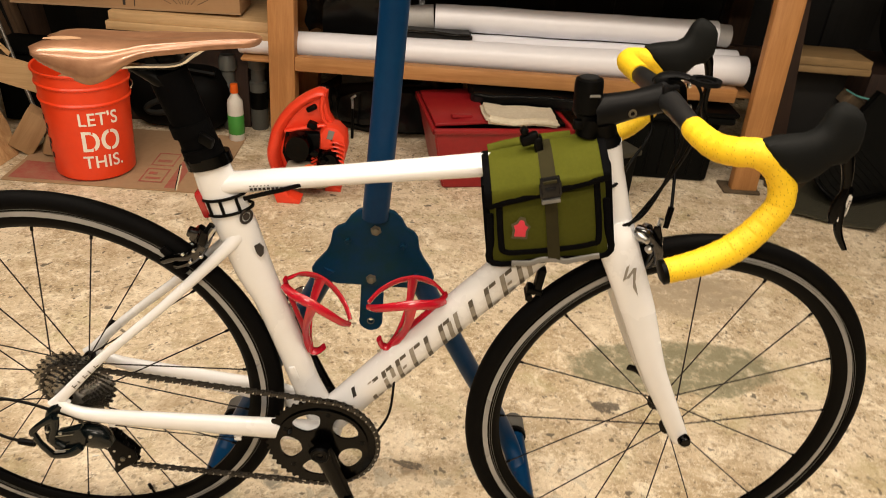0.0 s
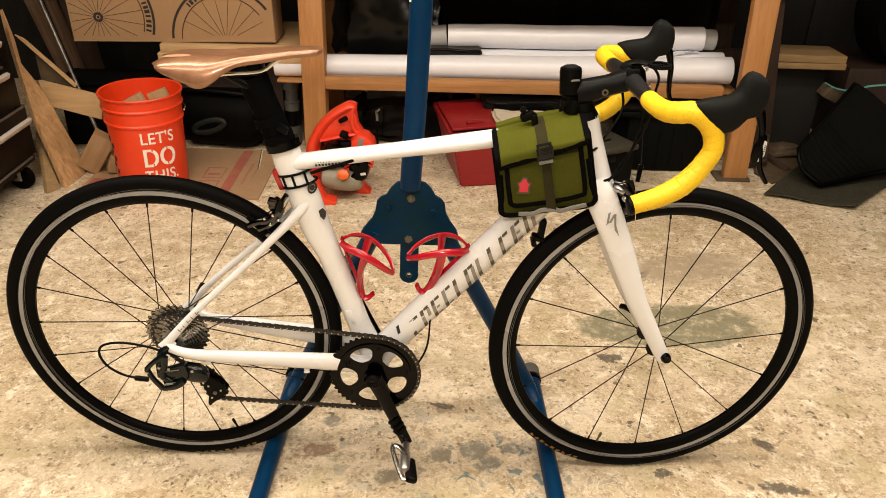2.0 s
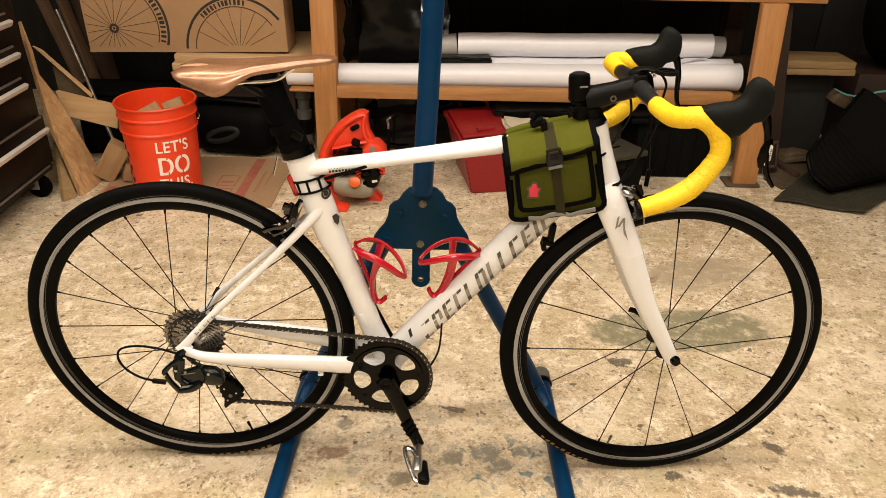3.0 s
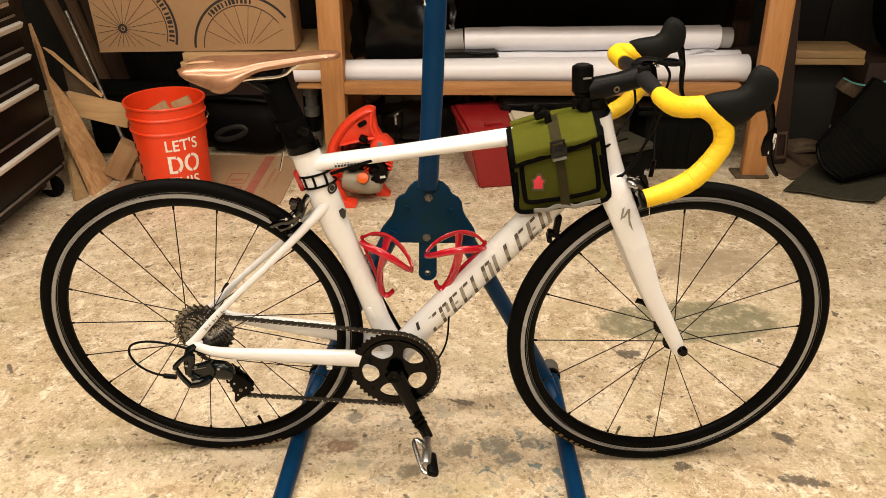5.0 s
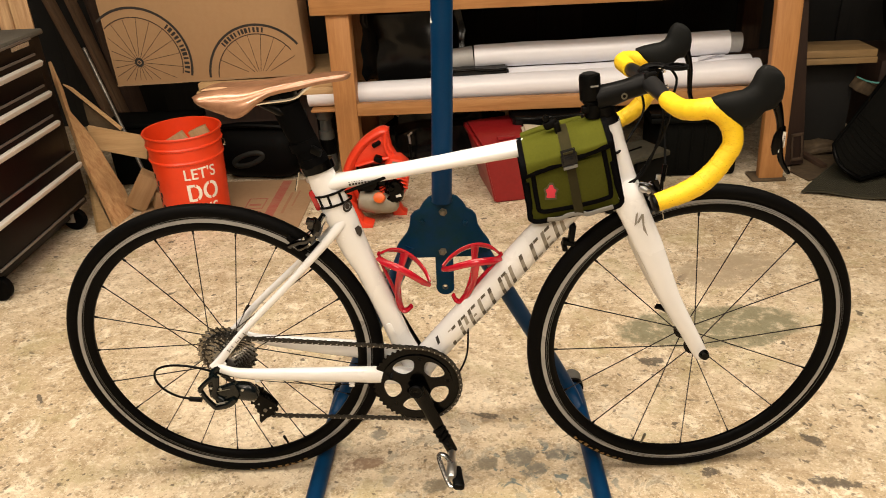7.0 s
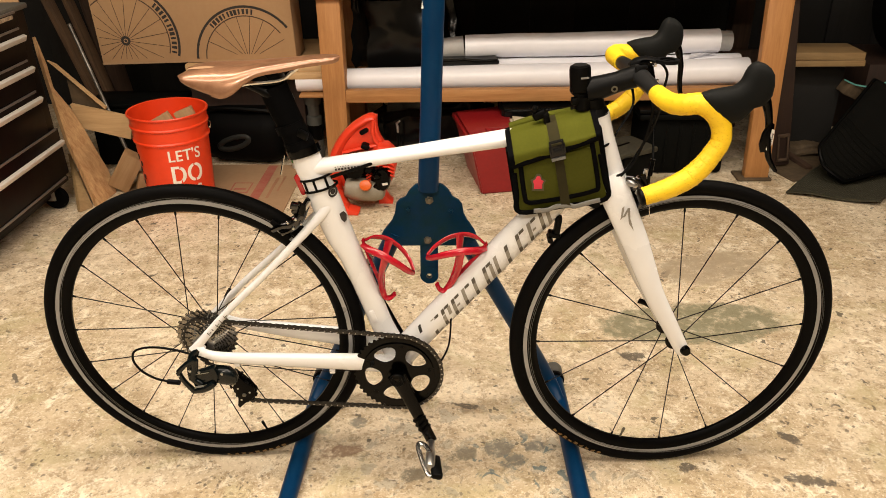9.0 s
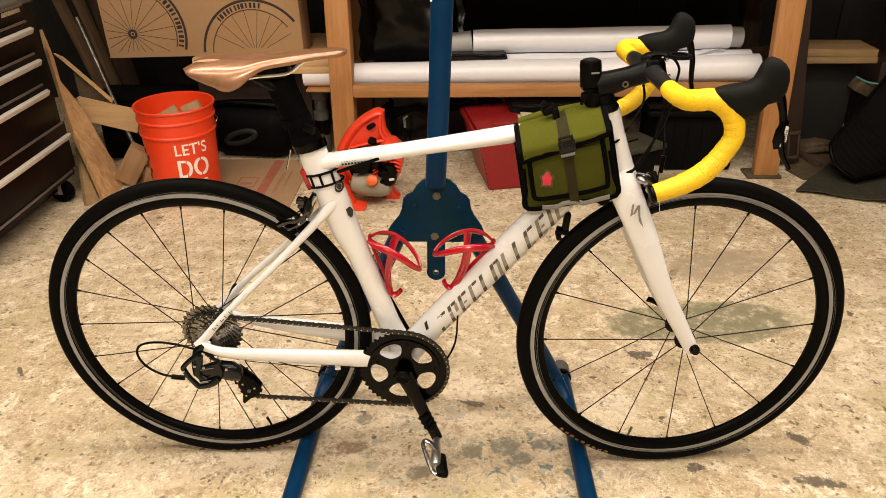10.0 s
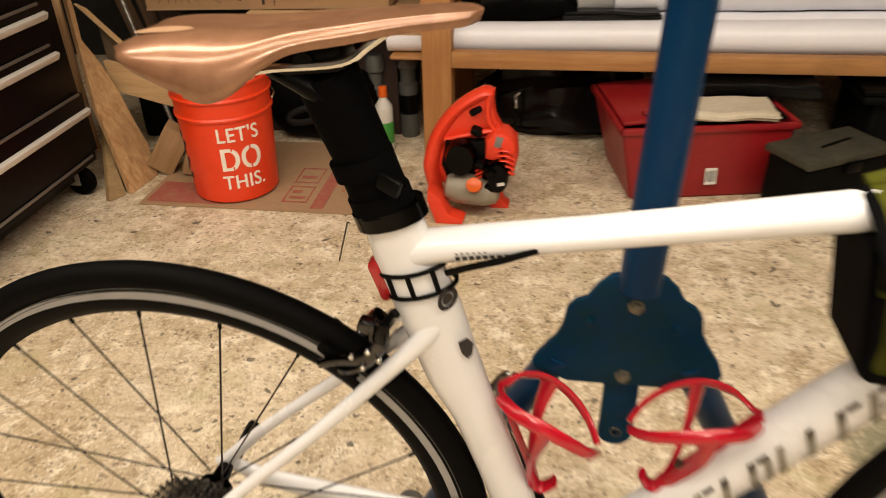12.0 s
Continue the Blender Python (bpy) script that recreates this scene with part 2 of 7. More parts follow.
PRINT_BROWN = material("brown_print", (0.30, 0.14, 0.075), (0.36, 0.2, 0.11), rough=0.85, amount=0.6)
INK = material("black_print", (0.018, 0.016, 0.015), (0.05, 0.035, 0.025), rough=0.8)
INK_LINE = material("thin_brown_print", (0.07, 0.042, 0.025), rough=0.8)
INK_PALE = material("pale_print", (0.36, 0.27, 0.18), (0.25, 0.17, 0.1), rough=0.8)
PAPER = material("white_vinyl_roll", (0.82, 0.82, 0.87), (0.74, 0.74, 0.79), rough=0.38, coarse=3, fine=20, amount=0.5, coat=0.15)
PAPER_END = material("grey_inner_sheet", (0.42, 0.41, 0.40), (0.3, 0.3, 0.3), rough=0.5)
BUCKET = material("orange_bucket_plastic", (0.8, 0.052, 0.01), (0.7, 0.042, 0.008), rough=0.36, coarse=6, fine=30, amount=0.7)
WHITE_INK = material("white_stencil_ink", (0.85, 0.80, 0.72), (0.8, 0.7, 0.6), rough=0.5)
BLUE = material("blue_enamel", (0.001, 0.022, 0.07), (0.0018, 0.03, 0.082), rough=0.36, coarse=14, fine=80, amount=0.8, bump=0.06, bump_scale=120, spec=0.14)
BLUE_DULL = material("worn_blue_plate", (0.0011, 0.026, 0.078), (0.003, 0.027, 0.038), rough=0.44, coarse=16, fine=70, amount=1.0, bump=0.2, bump_scale=110, spec=0.12)
BOLT = material("zinc_bolt", (0.192, 0.180, 0.144), (0.108, 0.096, 0.072), rough=0.4, metal=0.8)
STEEL = material("polished_steel", (0.72, 0.71, 0.68), (0.55, 0.54, 0.5), rough=0.22, metal=1.0)
ALLOY = material("brushed_alloy", (0.60, 0.59, 0.57), (0.48, 0.47, 0.45), rough=0.32, metal=1.0)
TRACK = material("machined_brake_track", (0.34, 0.34, 0.345), (0.22, 0.22, 0.225), rough=0.3, metal=0.35)
RUBBER = material("tyre_rubber", (0.0014, 0.0013, 0.0013), (0.003, 0.0028, 0.0026), rough=0.62, coarse=30, fine=200, bump=0.12, bump_scale=700, spec=0.06)
CAP = material("grey_rubber_cap", (0.10, 0.095, 0.085), (0.055, 0.052, 0.047), rough=0.75, bump=0.2)
RIM = material("black_rim", (0.001, 0.001, 0.001), (0.002, 0.002, 0.002), rough=0.42, amount=0.6, spec=0.06)
BLACK = material("black_plastic", (0.0008, 0.0008, 0.0008), (0.0016, 0.0016, 0.0016), rough=0.42, coarse=20, spec=0.1)
GLOSS = material("gloss_black", (0.0005, 0.0005, 0.0005), (0.001, 0.001, 0.001), rough=0.18, coarse=20, coat=0.0, spec=0.14)
SATIN = material("satin_black_alloy", (0.004, 0.004, 0.0042), (0.007, 0.007, 0.007), rough=0.38, coarse=20, spec=0.10)
CALIPER = material("dark_polished_caliper", (0.085, 0.085, 0.088), (0.03, 0.03, 0.031), rough=0.14, metal=1.0, coarse=60, rough_var=0.06)
HOOD = material("hood_rubber", (0.004, 0.0044, 0.0042), (0.006, 0.0064, 0.006), rough=0.66, coarse=25, bump=0.15, bump_scale=900, spec=0.12)
NYLON = material("black_webbing", (0.0015, 0.0015, 0.0018), (0.003, 0.003, 0.003), rough=0.75, bump=0.4, bump_scale=1200, spec=0.04)
SLEEVE = material("black_neoprene", (0.0015, 0.0015, 0.0017), (0.003, 0.003, 0.003), rough=0.7, bump=0.3, bump_scale=600, spec=0.03)
# One canvas in two tones: lit for the flap, shaded for the front.
CANVAS = material("olive_canvas", (0.078, 0.083, 0.006), (0.06, 0.064, 0.005), rough=0.8, coarse=14, fine=220, amount=0.8, bump=0.5, bump_scale=900, sheen=0, spec=0.12)
CANVAS_SHADED = material("olive_canvas_shaded", (0.06, 0.063, 0.006), (0.044, 0.046, 0.004), rough=0.8, coarse=14, fine=220, amount=0.8, bump=0.5, bump_scale=900, spec=0.12)
WEB_BROWN = material("dark_olive_webbing", (0.035, 0.03, 0.012), (0.022, 0.019, 0.009), rough=0.8, bump=0.5, bump_scale=1000, spec=0.08)
GREY_WEB = material("reflective_tape", (0.2, 0.195, 0.18), (0.13, 0.125, 0.115), rough=0.45)
PATCH = material("red_patch", (0.62, 0.035, 0.06), (0.5, 0.02, 0.04), rough=0.7, fine=300, bump=0.3, bump_scale=900)
PATCH_EDGE = material("patch_border", (0.085, 0.072, 0.03), rough=0.8)
PAINT = material("white_frame_paint", (0.80, 0.80, 0.81), (0.75, 0.75, 0.755), rough=0.26, coarse=6, fine=40, amount=0.5, coat=0.5)
GREY_INK = material("silver_grey_decal", (0.3, 0.275, 0.235), (0.2, 0.18, 0.15), rough=0.3, coarse=28, fine=60, amount=0.8)
DARK_INK = material("dark_grey_decal", (0.045, 0.038, 0.03), (0.1, 0.085, 0.065), rough=0.3, coarse=28, fine=60, amount=0.8)
BARE_BAR = material("anodised_black_bar", (0.011, 0.011, 0.0115), (0.017, 0.017, 0.017), rough=0.34, coarse=20, spec=0.5)
BUCKLE = material("dark_grey_buckle", (0.005, 0.005, 0.0052), (0.009, 0.009, 0.009), rough=0.26, coarse=20, spec=0.3)
BUCKLE_EDGE = material("lit_buckle_edge", (0.16, 0.155, 0.14), (0.08, 0.078, 0.07), rough=0.4, coarse=60)
TAPE = material("yellow_bar_tape", (0.90, 0.60, 0.012), (0.80, 0.50, 0.01), rough=0.58, coarse=24, fine=160, amount=0.7, bump=0.25, bump_scale=500)
TAPE_HOLE = material("tape_perforation", (0.5, 0.29, 0.008), rough=0.8)
CAGE = material("red_gloss_plastic", (0.44, 0.007, 0.02), (0.36, 0.005, 0.015), rough=0.2, coat=0.5, coarse=12)
SADDLE = material("bronze_saddle_cover", (0.33, 0.168, 0.092), (0.20, 0.092, 0.046), rough=0.33, metal=0.42, coarse=10, fine=60, amount=0.9, bump=0.03, bump_scale=300, coat=0.6)
SADDLE_EDGE = material("saddle_worn_patch", (0.42, 0.25, 0.14), rough=0.5, metal=0.2)
SPROCKET = material("dull_sprocket_steel", (0.3, 0.285, 0.26), (0.035, 0.033, 0.03), rough=0.24, metal=0.95, coarse=40)
CHAIN = material("oily_chain", (0.03, 0.026, 0.021), (0.012, 0.01, 0.008), rough=0.4, metal=0.3, coarse=60)
SPOKE = material("black_spoke", (0.012, 0.009, 0.008), rough=0.35, metal=0.2, spec=0.3)
DERAIL = material("dark_grey_alloy", (0.0035, 0.006, 0.0065), (0.0016, 0.0022, 0.0024), rough=0.2, metal=0.0, coat=0.0, spec=0.35)
RED_LENS = material("red_lens", (0.42, 0.02, 0.02), rough=0.2, coat=0.5)
RED_BOX = material("red_tool_box", (0.28, 0.01, 0.013), (0.21, 0.007, 0.009), rough=0.4, coarse=7, fine=60, amount=0.8)
DIRTY_CLOTH = material("dirty_white_cloth", (0.62, 0.56, 0.44), (0.46, 0.39, 0.28), rough=0.85, coarse=12, fine=80, amount=0.8, bump=0.4, bump_scale=60)
CHEST = material("dark_chest_enamel", (0.004, 0.0022, 0.002), (0.007, 0.0036, 0.003), rough=0.42, coarse=5, fine=60, spec=0.13)
CHEST_TRIM = material("drawer_pull_alloy", (0.8, 0.77, 0.72), (0.66, 0.63, 0.58), rough=0.42, metal=0.25)
CHEST_LINE = material("drawer_edge_alloy", (0.22, 0.20, 0.18), (0.12, 0.11, 0.10), rough=0.4, metal=0.5)
CHEST_TOP = material("dusty_chest_top", (0.075, 0.072, 0.06), (0.13, 0.12, 0.10), rough=0.7, coarse=12, fine=90, amount=1.0)
BLOWER = material("orange_red_blower_shell", (0.80, 0.055, 0.02), (0.68, 0.04, 0.014), rough=0.36, coarse=9, amount=0.7)
PIPE = material("bare_pipe", (0.20, 0.185, 0.16), (0.07, 0.06, 0.05), rough=0.35, metal=0.6, coarse=14, amount=1.0)
TANK = material("cloudy_fuel_tank", (0.30, 0.265, 0.205), (0.17, 0.135, 0.09), rough=0.45)
SHEET = material("black_plastic_sheet", (0.003, 0.003, 0.003), (0.005, 0.005, 0.005), rough=0.22, coarse=6, bump=0.35, bump_scale=25, spec=0.25)
DARK_TOTE = material("dark_tote_plastic", (0.003, 0.0033, 0.003), (0.006, 0.006, 0.0055), rough=0.55, spec=0.05)
OLIVE_LID = material("dusty_olive_lid", (0.055, 0.05, 0.03), (0.012, 0.012, 0.009), rough=0.7, amount=0.9)
MESH_FABRIC = material("black_mesh_fabric", (0.004, 0.004, 0.0036), (0.008, 0.0075, 0.006), rough=0.8, coarse=30, fine=300, bump=0.6, bump_scale=350, spec=0.05)
RIDGE = material("worn_ridge_rubber", (0.075, 0.07, 0.05), (0.035, 0.033, 0.024), rough=0.55, coarse=20, fine=150, amount=1.0, spec=0.2)
TRAY = material("scuffed_black_tray", (0.032, 0.031, 0.021), (0.065, 0.06, 0.042), rough=0.6, coarse=10, fine=120, amount=1.0, spec=0.15)
GRIP = material("dull_grey_grip", (0.02, 0.02, 0.018), (0.011, 0.011, 0.01), rough=0.5, spec=0.2)
PLASTIC_GREY = material("grey_pipe_plastic", (0.085, 0.088, 0.08), (0.05, 0.052, 0.047), rough=0.45)
WHITE_PLASTIC = material("white_bottle_plastic", (0.62, 0.60, 0.55), (0.5, 0.48, 0.43), rough=0.4)
GREEN_LABEL = material("green_label", (0.05, 0.26, 0.04), rough=0.5)
ORANGE_CAP = material("orange_cap", (0.75, 0.12, 0.01), rough=0.4)
TEAL = material("teal_strap", (0.10, 0.33, 0.30), (0.07, 0.22, 0.2), rough=0.7)
TYRE_INK = material("gold_tyre_print", (0.26, 0.15, 0.045), (0.17, 0.1, 0.03), rough=0.6)
BLUE_BAG = material("bright_blue_plastic", (0.03, 0.22, 0.62), (0.3, 0.45, 0.7), rough=0.35, coarse=40, amount=0.8)
LABEL_WHITE = material("paper_label", (0.75, 0.72, 0.66), rough=0.6)


# ---- building helpers ----
def ring_frame(t, ref):
    t = t.normalized()
    s = ref - t * ref.dot(t)
    if s.length < 1e-4:
        s = Vector((1, 0, 0)) - t * t.x
    s.normalize()
    return s, t.cross(s)


def sweep(bm, pts, rad, seg=12, ref=(0, 1, 0), close=False, cap=True):
    """A tube along pts. rad: one radius or one for each point, a number or (along ref, across it)."""
    pts = [Vector(p) for p in pts]
    n = len(pts)
    rads = rad if isinstance(rad, list) else [rad] * n
    ref = Vector(ref)
    rings = []
    for i, p in enumerate(pts):
        a, b = (pts[i - 1], pts[(i + 1) % n]) if close else (pts[max(i - 1, 0)], pts[min(i + 1, n - 1)])
        s, u = ring_frame(b - a, ref)
        r = rads[i]
        ra, rb = r if isinstance(r, tuple) else (r, r)
        rings.append([bm.verts.new(p + s * (ra * math.cos(2 * math.pi * k / seg)) + u * (rb * math.sin(2 * math.pi * k / seg))) for k in range(seg)])
    for i in range(n if close else n - 1):
        a, b = rings[i], rings[(i + 1) % n]
        for k in range(seg):
            bm.faces.new((a[k], a[(k + 1) % seg], b[(k + 1) % seg], b[k]))
    if cap and not close:
        bm.faces.new(rings[0][::-1])
        bm.faces.new(rings[-1])
    return bm


def smooth_path(pts, per=6, rads=None):
    """Points of a smooth curve through pts (and radii to suit)."""
    P = [Vector(p) for p in pts]
    out, ro = [], []
    for i in range(len(P) - 1):
        p0, p1, p2, p3 = P[max(i - 1, 0)], P[i], P[i + 1], P[min(i + 2, len(P) - 1)]
        for k in range(per):
            t = k / per
            out.append(0.5 * ((2 * p1) + (p2 - p0) * t + (2 * p0 - 5 * p1 + 4 * p2 - p3) * t * t + (3 * p1 - p0 - 3 * p2 + p3) * t ** 3))
            if rads:
                a, b = rads[i], rads[i + 1]
                ro.append(tuple(x + (y - x) * t for x, y in zip(a, b)) if isinstance(a, tuple) else a + (b - a) * t)
    out.append(P[-1])
    if rads:
        ro.append(rads[-1])
        return out, ro
    return out


def lathe(bm, profile, seg=24, m=None, close=False):
    """Turns (radius, height) pairs about z; m places it."""
    m = m or Matrix()
    rings = []
    for r, z in profile:
        rings.append([bm.verts.new(m @ Vector((max(r, 1e-5) * math.cos(2 * math.pi * k / seg), max(r, 1e-5) * math.sin(2 * math.pi * k / seg), z))) for k in range(seg)])
    n = len(rings)
    for i in range(n if close else n - 1):
        a, b = rings[i], rings[(i + 1) % n]
        for k in range(seg):
            bm.faces.new((a[k], a[(k + 1) % seg], b[(k + 1) % seg], b[k]))
    if not close:
        bm.faces.new(rings[0][::-1])
        bm.faces.new(rings[-1])
    return bm


def block(bm, sx, sy, sz, m=None, bevel=0.0, seg=2):
    """A box of that size, centred, with rounded edges; m places it."""
    tmp = bmesh.new()
    bmesh.ops.create_cube(tmp, size=1.0, matrix=Matrix.Diagonal((sx, sy, sz, 1)))
    if bevel:
        bmesh.ops.bevel(tmp, geom=tmp.edges[:], offset=min(bevel, 0.45 * min(sx, sy, sz)), segments=seg, affect="EDGES", profile=0.5)
    merge(bm, tmp, m)
    return bm


def merge(bm, tmp, m=None):
    tmp.verts.index_update()
    m = m or Matrix()
    vs = [bm.verts.new(m @ v.co) for v in tmp.verts]
    for f in tmp.faces:
        bm.faces.new([vs[v.index] for v in f.verts])
    tmp.free()


def slab(bm, outline, depth, m=None, bevel=0.0):
    """A plate: an outline in x and z, pushed back along y by depth (centred)."""
    tmp = bmesh.new()
    a = [tmp.verts.new((x, -depth / 2, z)) for x, z in outline]
    b = [tmp.verts.new((x, depth / 2, z)) for x, z in outline]
    n = len(outline)
    tmp.faces.new(a)
    tmp.faces.new(b[::-1])
    for i in range(n):
        tmp.faces.new((a[i], b[i], b[(i + 1) % n], a[(i + 1) % n]))
    bmesh.ops.recalc_face_normals(tmp, faces=tmp.faces[:])
    if bevel:
        rim = [e for e in tmp.edges if abs(e.verts[0].co.y - e.verts[1].co.y) < 1e-6]
        bmesh.ops.bevel(tmp, geom=rim, offset=bevel, segments=2, affect="EDGES", profile=0.5)
    merge(bm, tmp, m)
    return bm


def disc_ring(bm, r_out, r_in, depth, teeth=0, tooth=0.004, seg=48, m=None):
    """A flat ring about the y axis, toothed outside if asked."""
    m = m or Matrix()
    n = teeth * 4 if teeth else seg
    ro = [r_out + (tooth if teeth and k % 4 in (1, 2) else 0) for k in range(n)]
    rows = []
    for r, y in ((None, -depth / 2), (None, depth / 2)):
        rows.append([bm.verts.new(m @ Vector((ro[k] * math.cos(2 * math.pi * k / n), y, ro[k] * math.sin(2 * math.pi * k / n)))) for k in range(n)])
        rows.append([bm.verts.new(m @ Vector((r_in * math.cos(2 * math.pi * k / n), y, r_in * math.sin(2 * math.pi * k / n)))) for k in range(n)])
    o1, i1, o2, i2 = rows
    for k in range(n):
        j = (k + 1) % n
        bm.faces.new((o1[k], o1[j], i1[j], i1[k]))
        bm.faces.new((o2[j], o2[k], i2[k], i2[j]))
        bm.faces.new((o1[j], o1[k], o2[k], o2[j]))
        bm.faces.new((i1[k], i1[j], i2[j], i2[k]))
    return bm


def loft(bm, pairs, widths, y=0.0, seg=20, power=0.8):
    """A rounded body through stations: each a pair of edge points (x, z) and a half width across y."""
    rings = []
    for ((xa, za), (xb, zb)), w in zip(pairs, widths):
        c, h = Vector(((xa + xb) / 2, y, (za + zb) / 2)), Vector(((xa - xb) / 2, 0, (za - zb) / 2))
        ring = []
        for k in range(seg):
            a = 2 * math.pi * k / seg
            ca, sa = math.cos(a), math.sin(a)
            ring.append(bm.verts.new(c + h * math.copysign(abs(ca) ** power, ca) + Vector((0, w * math.copysign(abs(sa) ** power, sa), 0))))
        rings.append(ring)
    for a, b in zip(rings, rings[1:]):
        for k in range(seg):
            bm.faces.new((a[k], a[(k + 1) % seg], b[(k + 1) % seg], b[k]))
    bm.faces.new(rings[0][::-1])
    bm.faces.new(rings[-1])
    return bm


def glide(keys, x):
    """Smooth value between keys (x, value...), with no overshoot to speak of."""
    i = max(0, min(len(keys) - 2, sum(1 for k in keys if k[0] <= x) - 1))
    k0, k1 = keys[i], keys[i + 1]
    h = k1[0] - k0[0]
    t = (x - k0[0]) / h
    out = []
    for j in range(1, len(k0)):
        def slope(n):
            if n <= 0 or n >= len(keys) - 1:
                return 0.0 if n <= 0 else (keys[-1][j] - keys[-2][j]) / (keys[-1][0] - keys[-2][0])
            return (keys[n + 1][j] - keys[n - 1][j]) / (keys[n + 1][0] - keys[n - 1][0])
        m0, m1 = slope(i) * h, slope(i + 1) * h
        out.append((2 * t ** 3 - 3 * t * t + 1) * k0[j] + (t ** 3 - 2 * t * t + t) * m0 + (3 * t * t - 2 * t ** 3) * k1[j] + (t ** 3 - t * t) * m1)
    return out


def wedge(bm, outline, push):
    """A flat board of any outline in space, pushed back by its thickness."""
    a = [bm.verts.new(Vector(p)) for p in outline]
    b = [bm.verts.new(Vector(p) + Vector(push)) for p in outline]
    bm.faces.new(a)
    bm.faces.new(b[::-1])
    for i in range(len(a)):
        j = (i + 1) % len(a)
        bm.faces.new((a[i], b[i], b[j], a[j]))
    return bm


def rod(bm, a, b, r, seg=8):
    return sweep(bm, [a, b], r, seg)


def part(name, bm, mat, parent=None, label="", sharp=38, m=None):
    """Links a bmesh as one mesh object under a thing or a part."""
    if m is not None:
        bmesh.ops.transform(bm, matrix=m, verts=bm.verts[:])
    bmesh.ops.recalc_face_normals(bm, faces=bm.faces[:])
    me = bpy.data.meshes.new(name)
    bm.to_mesh(me)
    bm.free()
    me.materials.append(mat)
    me.shade_smooth()
    me.set_sharp_from_angle(angle=radians(sharp))
    ob = new(name, me)
    ob.parent = parent
    if label:
        ob["label"] = label
    return ob


def thing(name, m, label, category, group="", kind=""):
    ob = new(name)
    ob.empty_display_size = 0.05
    ob.matrix_world = m
    return tagged(ob, label, category, group, kind)


def bmnew():
    return bmesh.new()


def crumple(bm, amount, scale, seed=0.0):
    """Uneven folds: pushes the points about by smooth noise."""
    for v in bm.verts:
        v.co += noise.noise_vector(v.co * scale + Vector((seed, seed * 2, seed * 3))) * amount


def lettering(text, size, depth=0.0008, bold=0.0):
    """Flat letters in x and y with a little thickness, as a mesh."""
    cu = bpy.data.curves.new("lettering", "FONT")
    cu.body, cu.size, cu.extrude, cu.offset = text, size, depth, bold
    cu.align_x, cu.space_character = "CENTER", 1.08
    tmp = new("lettering", cu)
    bpy.context.view_layer.update()
    me = bpy.data.meshes.new_from_object(tmp)
    bpy.data.objects.remove(tmp)
    return me


# ---- the garage shell ----
def setting(name, sx, sy, sz, x, y, z, mat, label):
    ob = part(name, block(bmnew(), sx, sy, sz), mat)
    ob.matrix_world = pose(x, y, z)
    return tagged(ob, label, name.split("_")[0], kind="structure")


floor = part("floor", block(bmnew(), 8.4, 8.0, 0.2), CONCRETE, m=pose(0.5, -0.6, -0.1))
tagged(floor, "stained cream-grey concrete garage floor with oil spots", "floor", kind="structure")
setting("wall_north", 8.4, 0.15, 2.7, 0.5, 2.93, 1.35, WALL, "back wall of the garage, the bench's shade in its near-black colour")
# Unseen walls and ceiling close the room; the plaster tone sets bounced fill.
setting("wall_south", 8.4, 0.15, 2.7, 0.5, -4.12, 1.35, PLASTER, "plain unseen garage wall behind the camera")
setting("wall_west", 0.15, 6.9, 2.7, -3.2, -0.6, 1.35, WALL, "plain unseen garage side wall in near black")
setting("wall_east", 0.15, 6.9, 2.7, 4.2, -0.6, 1.35, WALL, "plain unseen garage side wall in near black")
setting("ceiling", 8.7, 7.3, 0.12, 0.5, -0.6, 2.76, PLASTER, "plain unseen garage ceiling")

# ---- workbench with its shelf ----
bench = thing("workbench", pose(0.85, 1.8, 0), "orange-stained pine workbench with a low open shelf", "workbench")


def bench_part(name, sx, sy, sz, x, y, z, mat, turn=0.0, label=""):
    ob = part(name, block(bmnew(), sx, sy, sz, bevel=0.004), mat, bench, label)
    ob.matrix_local = pose(x - 0.85, y - 1.8, z, 0, turn, 0)
    return ob


bench_part("leg", 0.094, 0.09, 0.73, 0.000, 1.845, 0.365, PINE_Z, 0.5)
bench_part("leg", 0.098, 0.042, 0.736, 1.756, 1.740, 0.367, PINE_Z, -1.0).rotation_euler.x = radians(-3.2)
bench_part("foot", 0.14, 0.10, 0.012, 1.752, 1.732, 0.006, DARK_BOARD)
bench_part("leg", 0.09, 0.09, 0.72, 0.0, 2.43, 0.36, PINE_Z)
# Right rear leg and rear rail: shade is put into a browner timber.
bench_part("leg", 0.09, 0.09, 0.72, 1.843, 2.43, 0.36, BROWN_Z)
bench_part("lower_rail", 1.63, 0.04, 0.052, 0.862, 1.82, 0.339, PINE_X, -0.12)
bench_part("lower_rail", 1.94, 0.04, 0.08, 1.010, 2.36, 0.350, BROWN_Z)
bench_part("shelf", 1.92, 0.49, 0.012, 0.80, 2.09, 0.327, PINE_X)
bench_part("top_rail", 2.06, 0.04, 0.09, 0.93, 1.80, 0.777, PINE_X)
bench_part("worktop", 2.10, 0.74, 0.04, 0.94, 2.14, 0.843, PINE_X)

stencil = [o for o in bench.children if o.name.startswith("leg")][1]
for i, (w, row) in enumerate(((0.004, 0), (0.009, 0), (0.008, 0), (0.008, 0), (0.009, 1), (0.007, 1), (0.009, 1))):
    ob = part("stencil_bar", block(bmnew(), w, 0.0012, 0.007 if row else 0.006, None), INK, stencil)
    ob.matrix_world = pose(1.7340 + (i if not row else i - 3.2) * 0.0105, 1.7172, 0.3550 - row * 0.010)

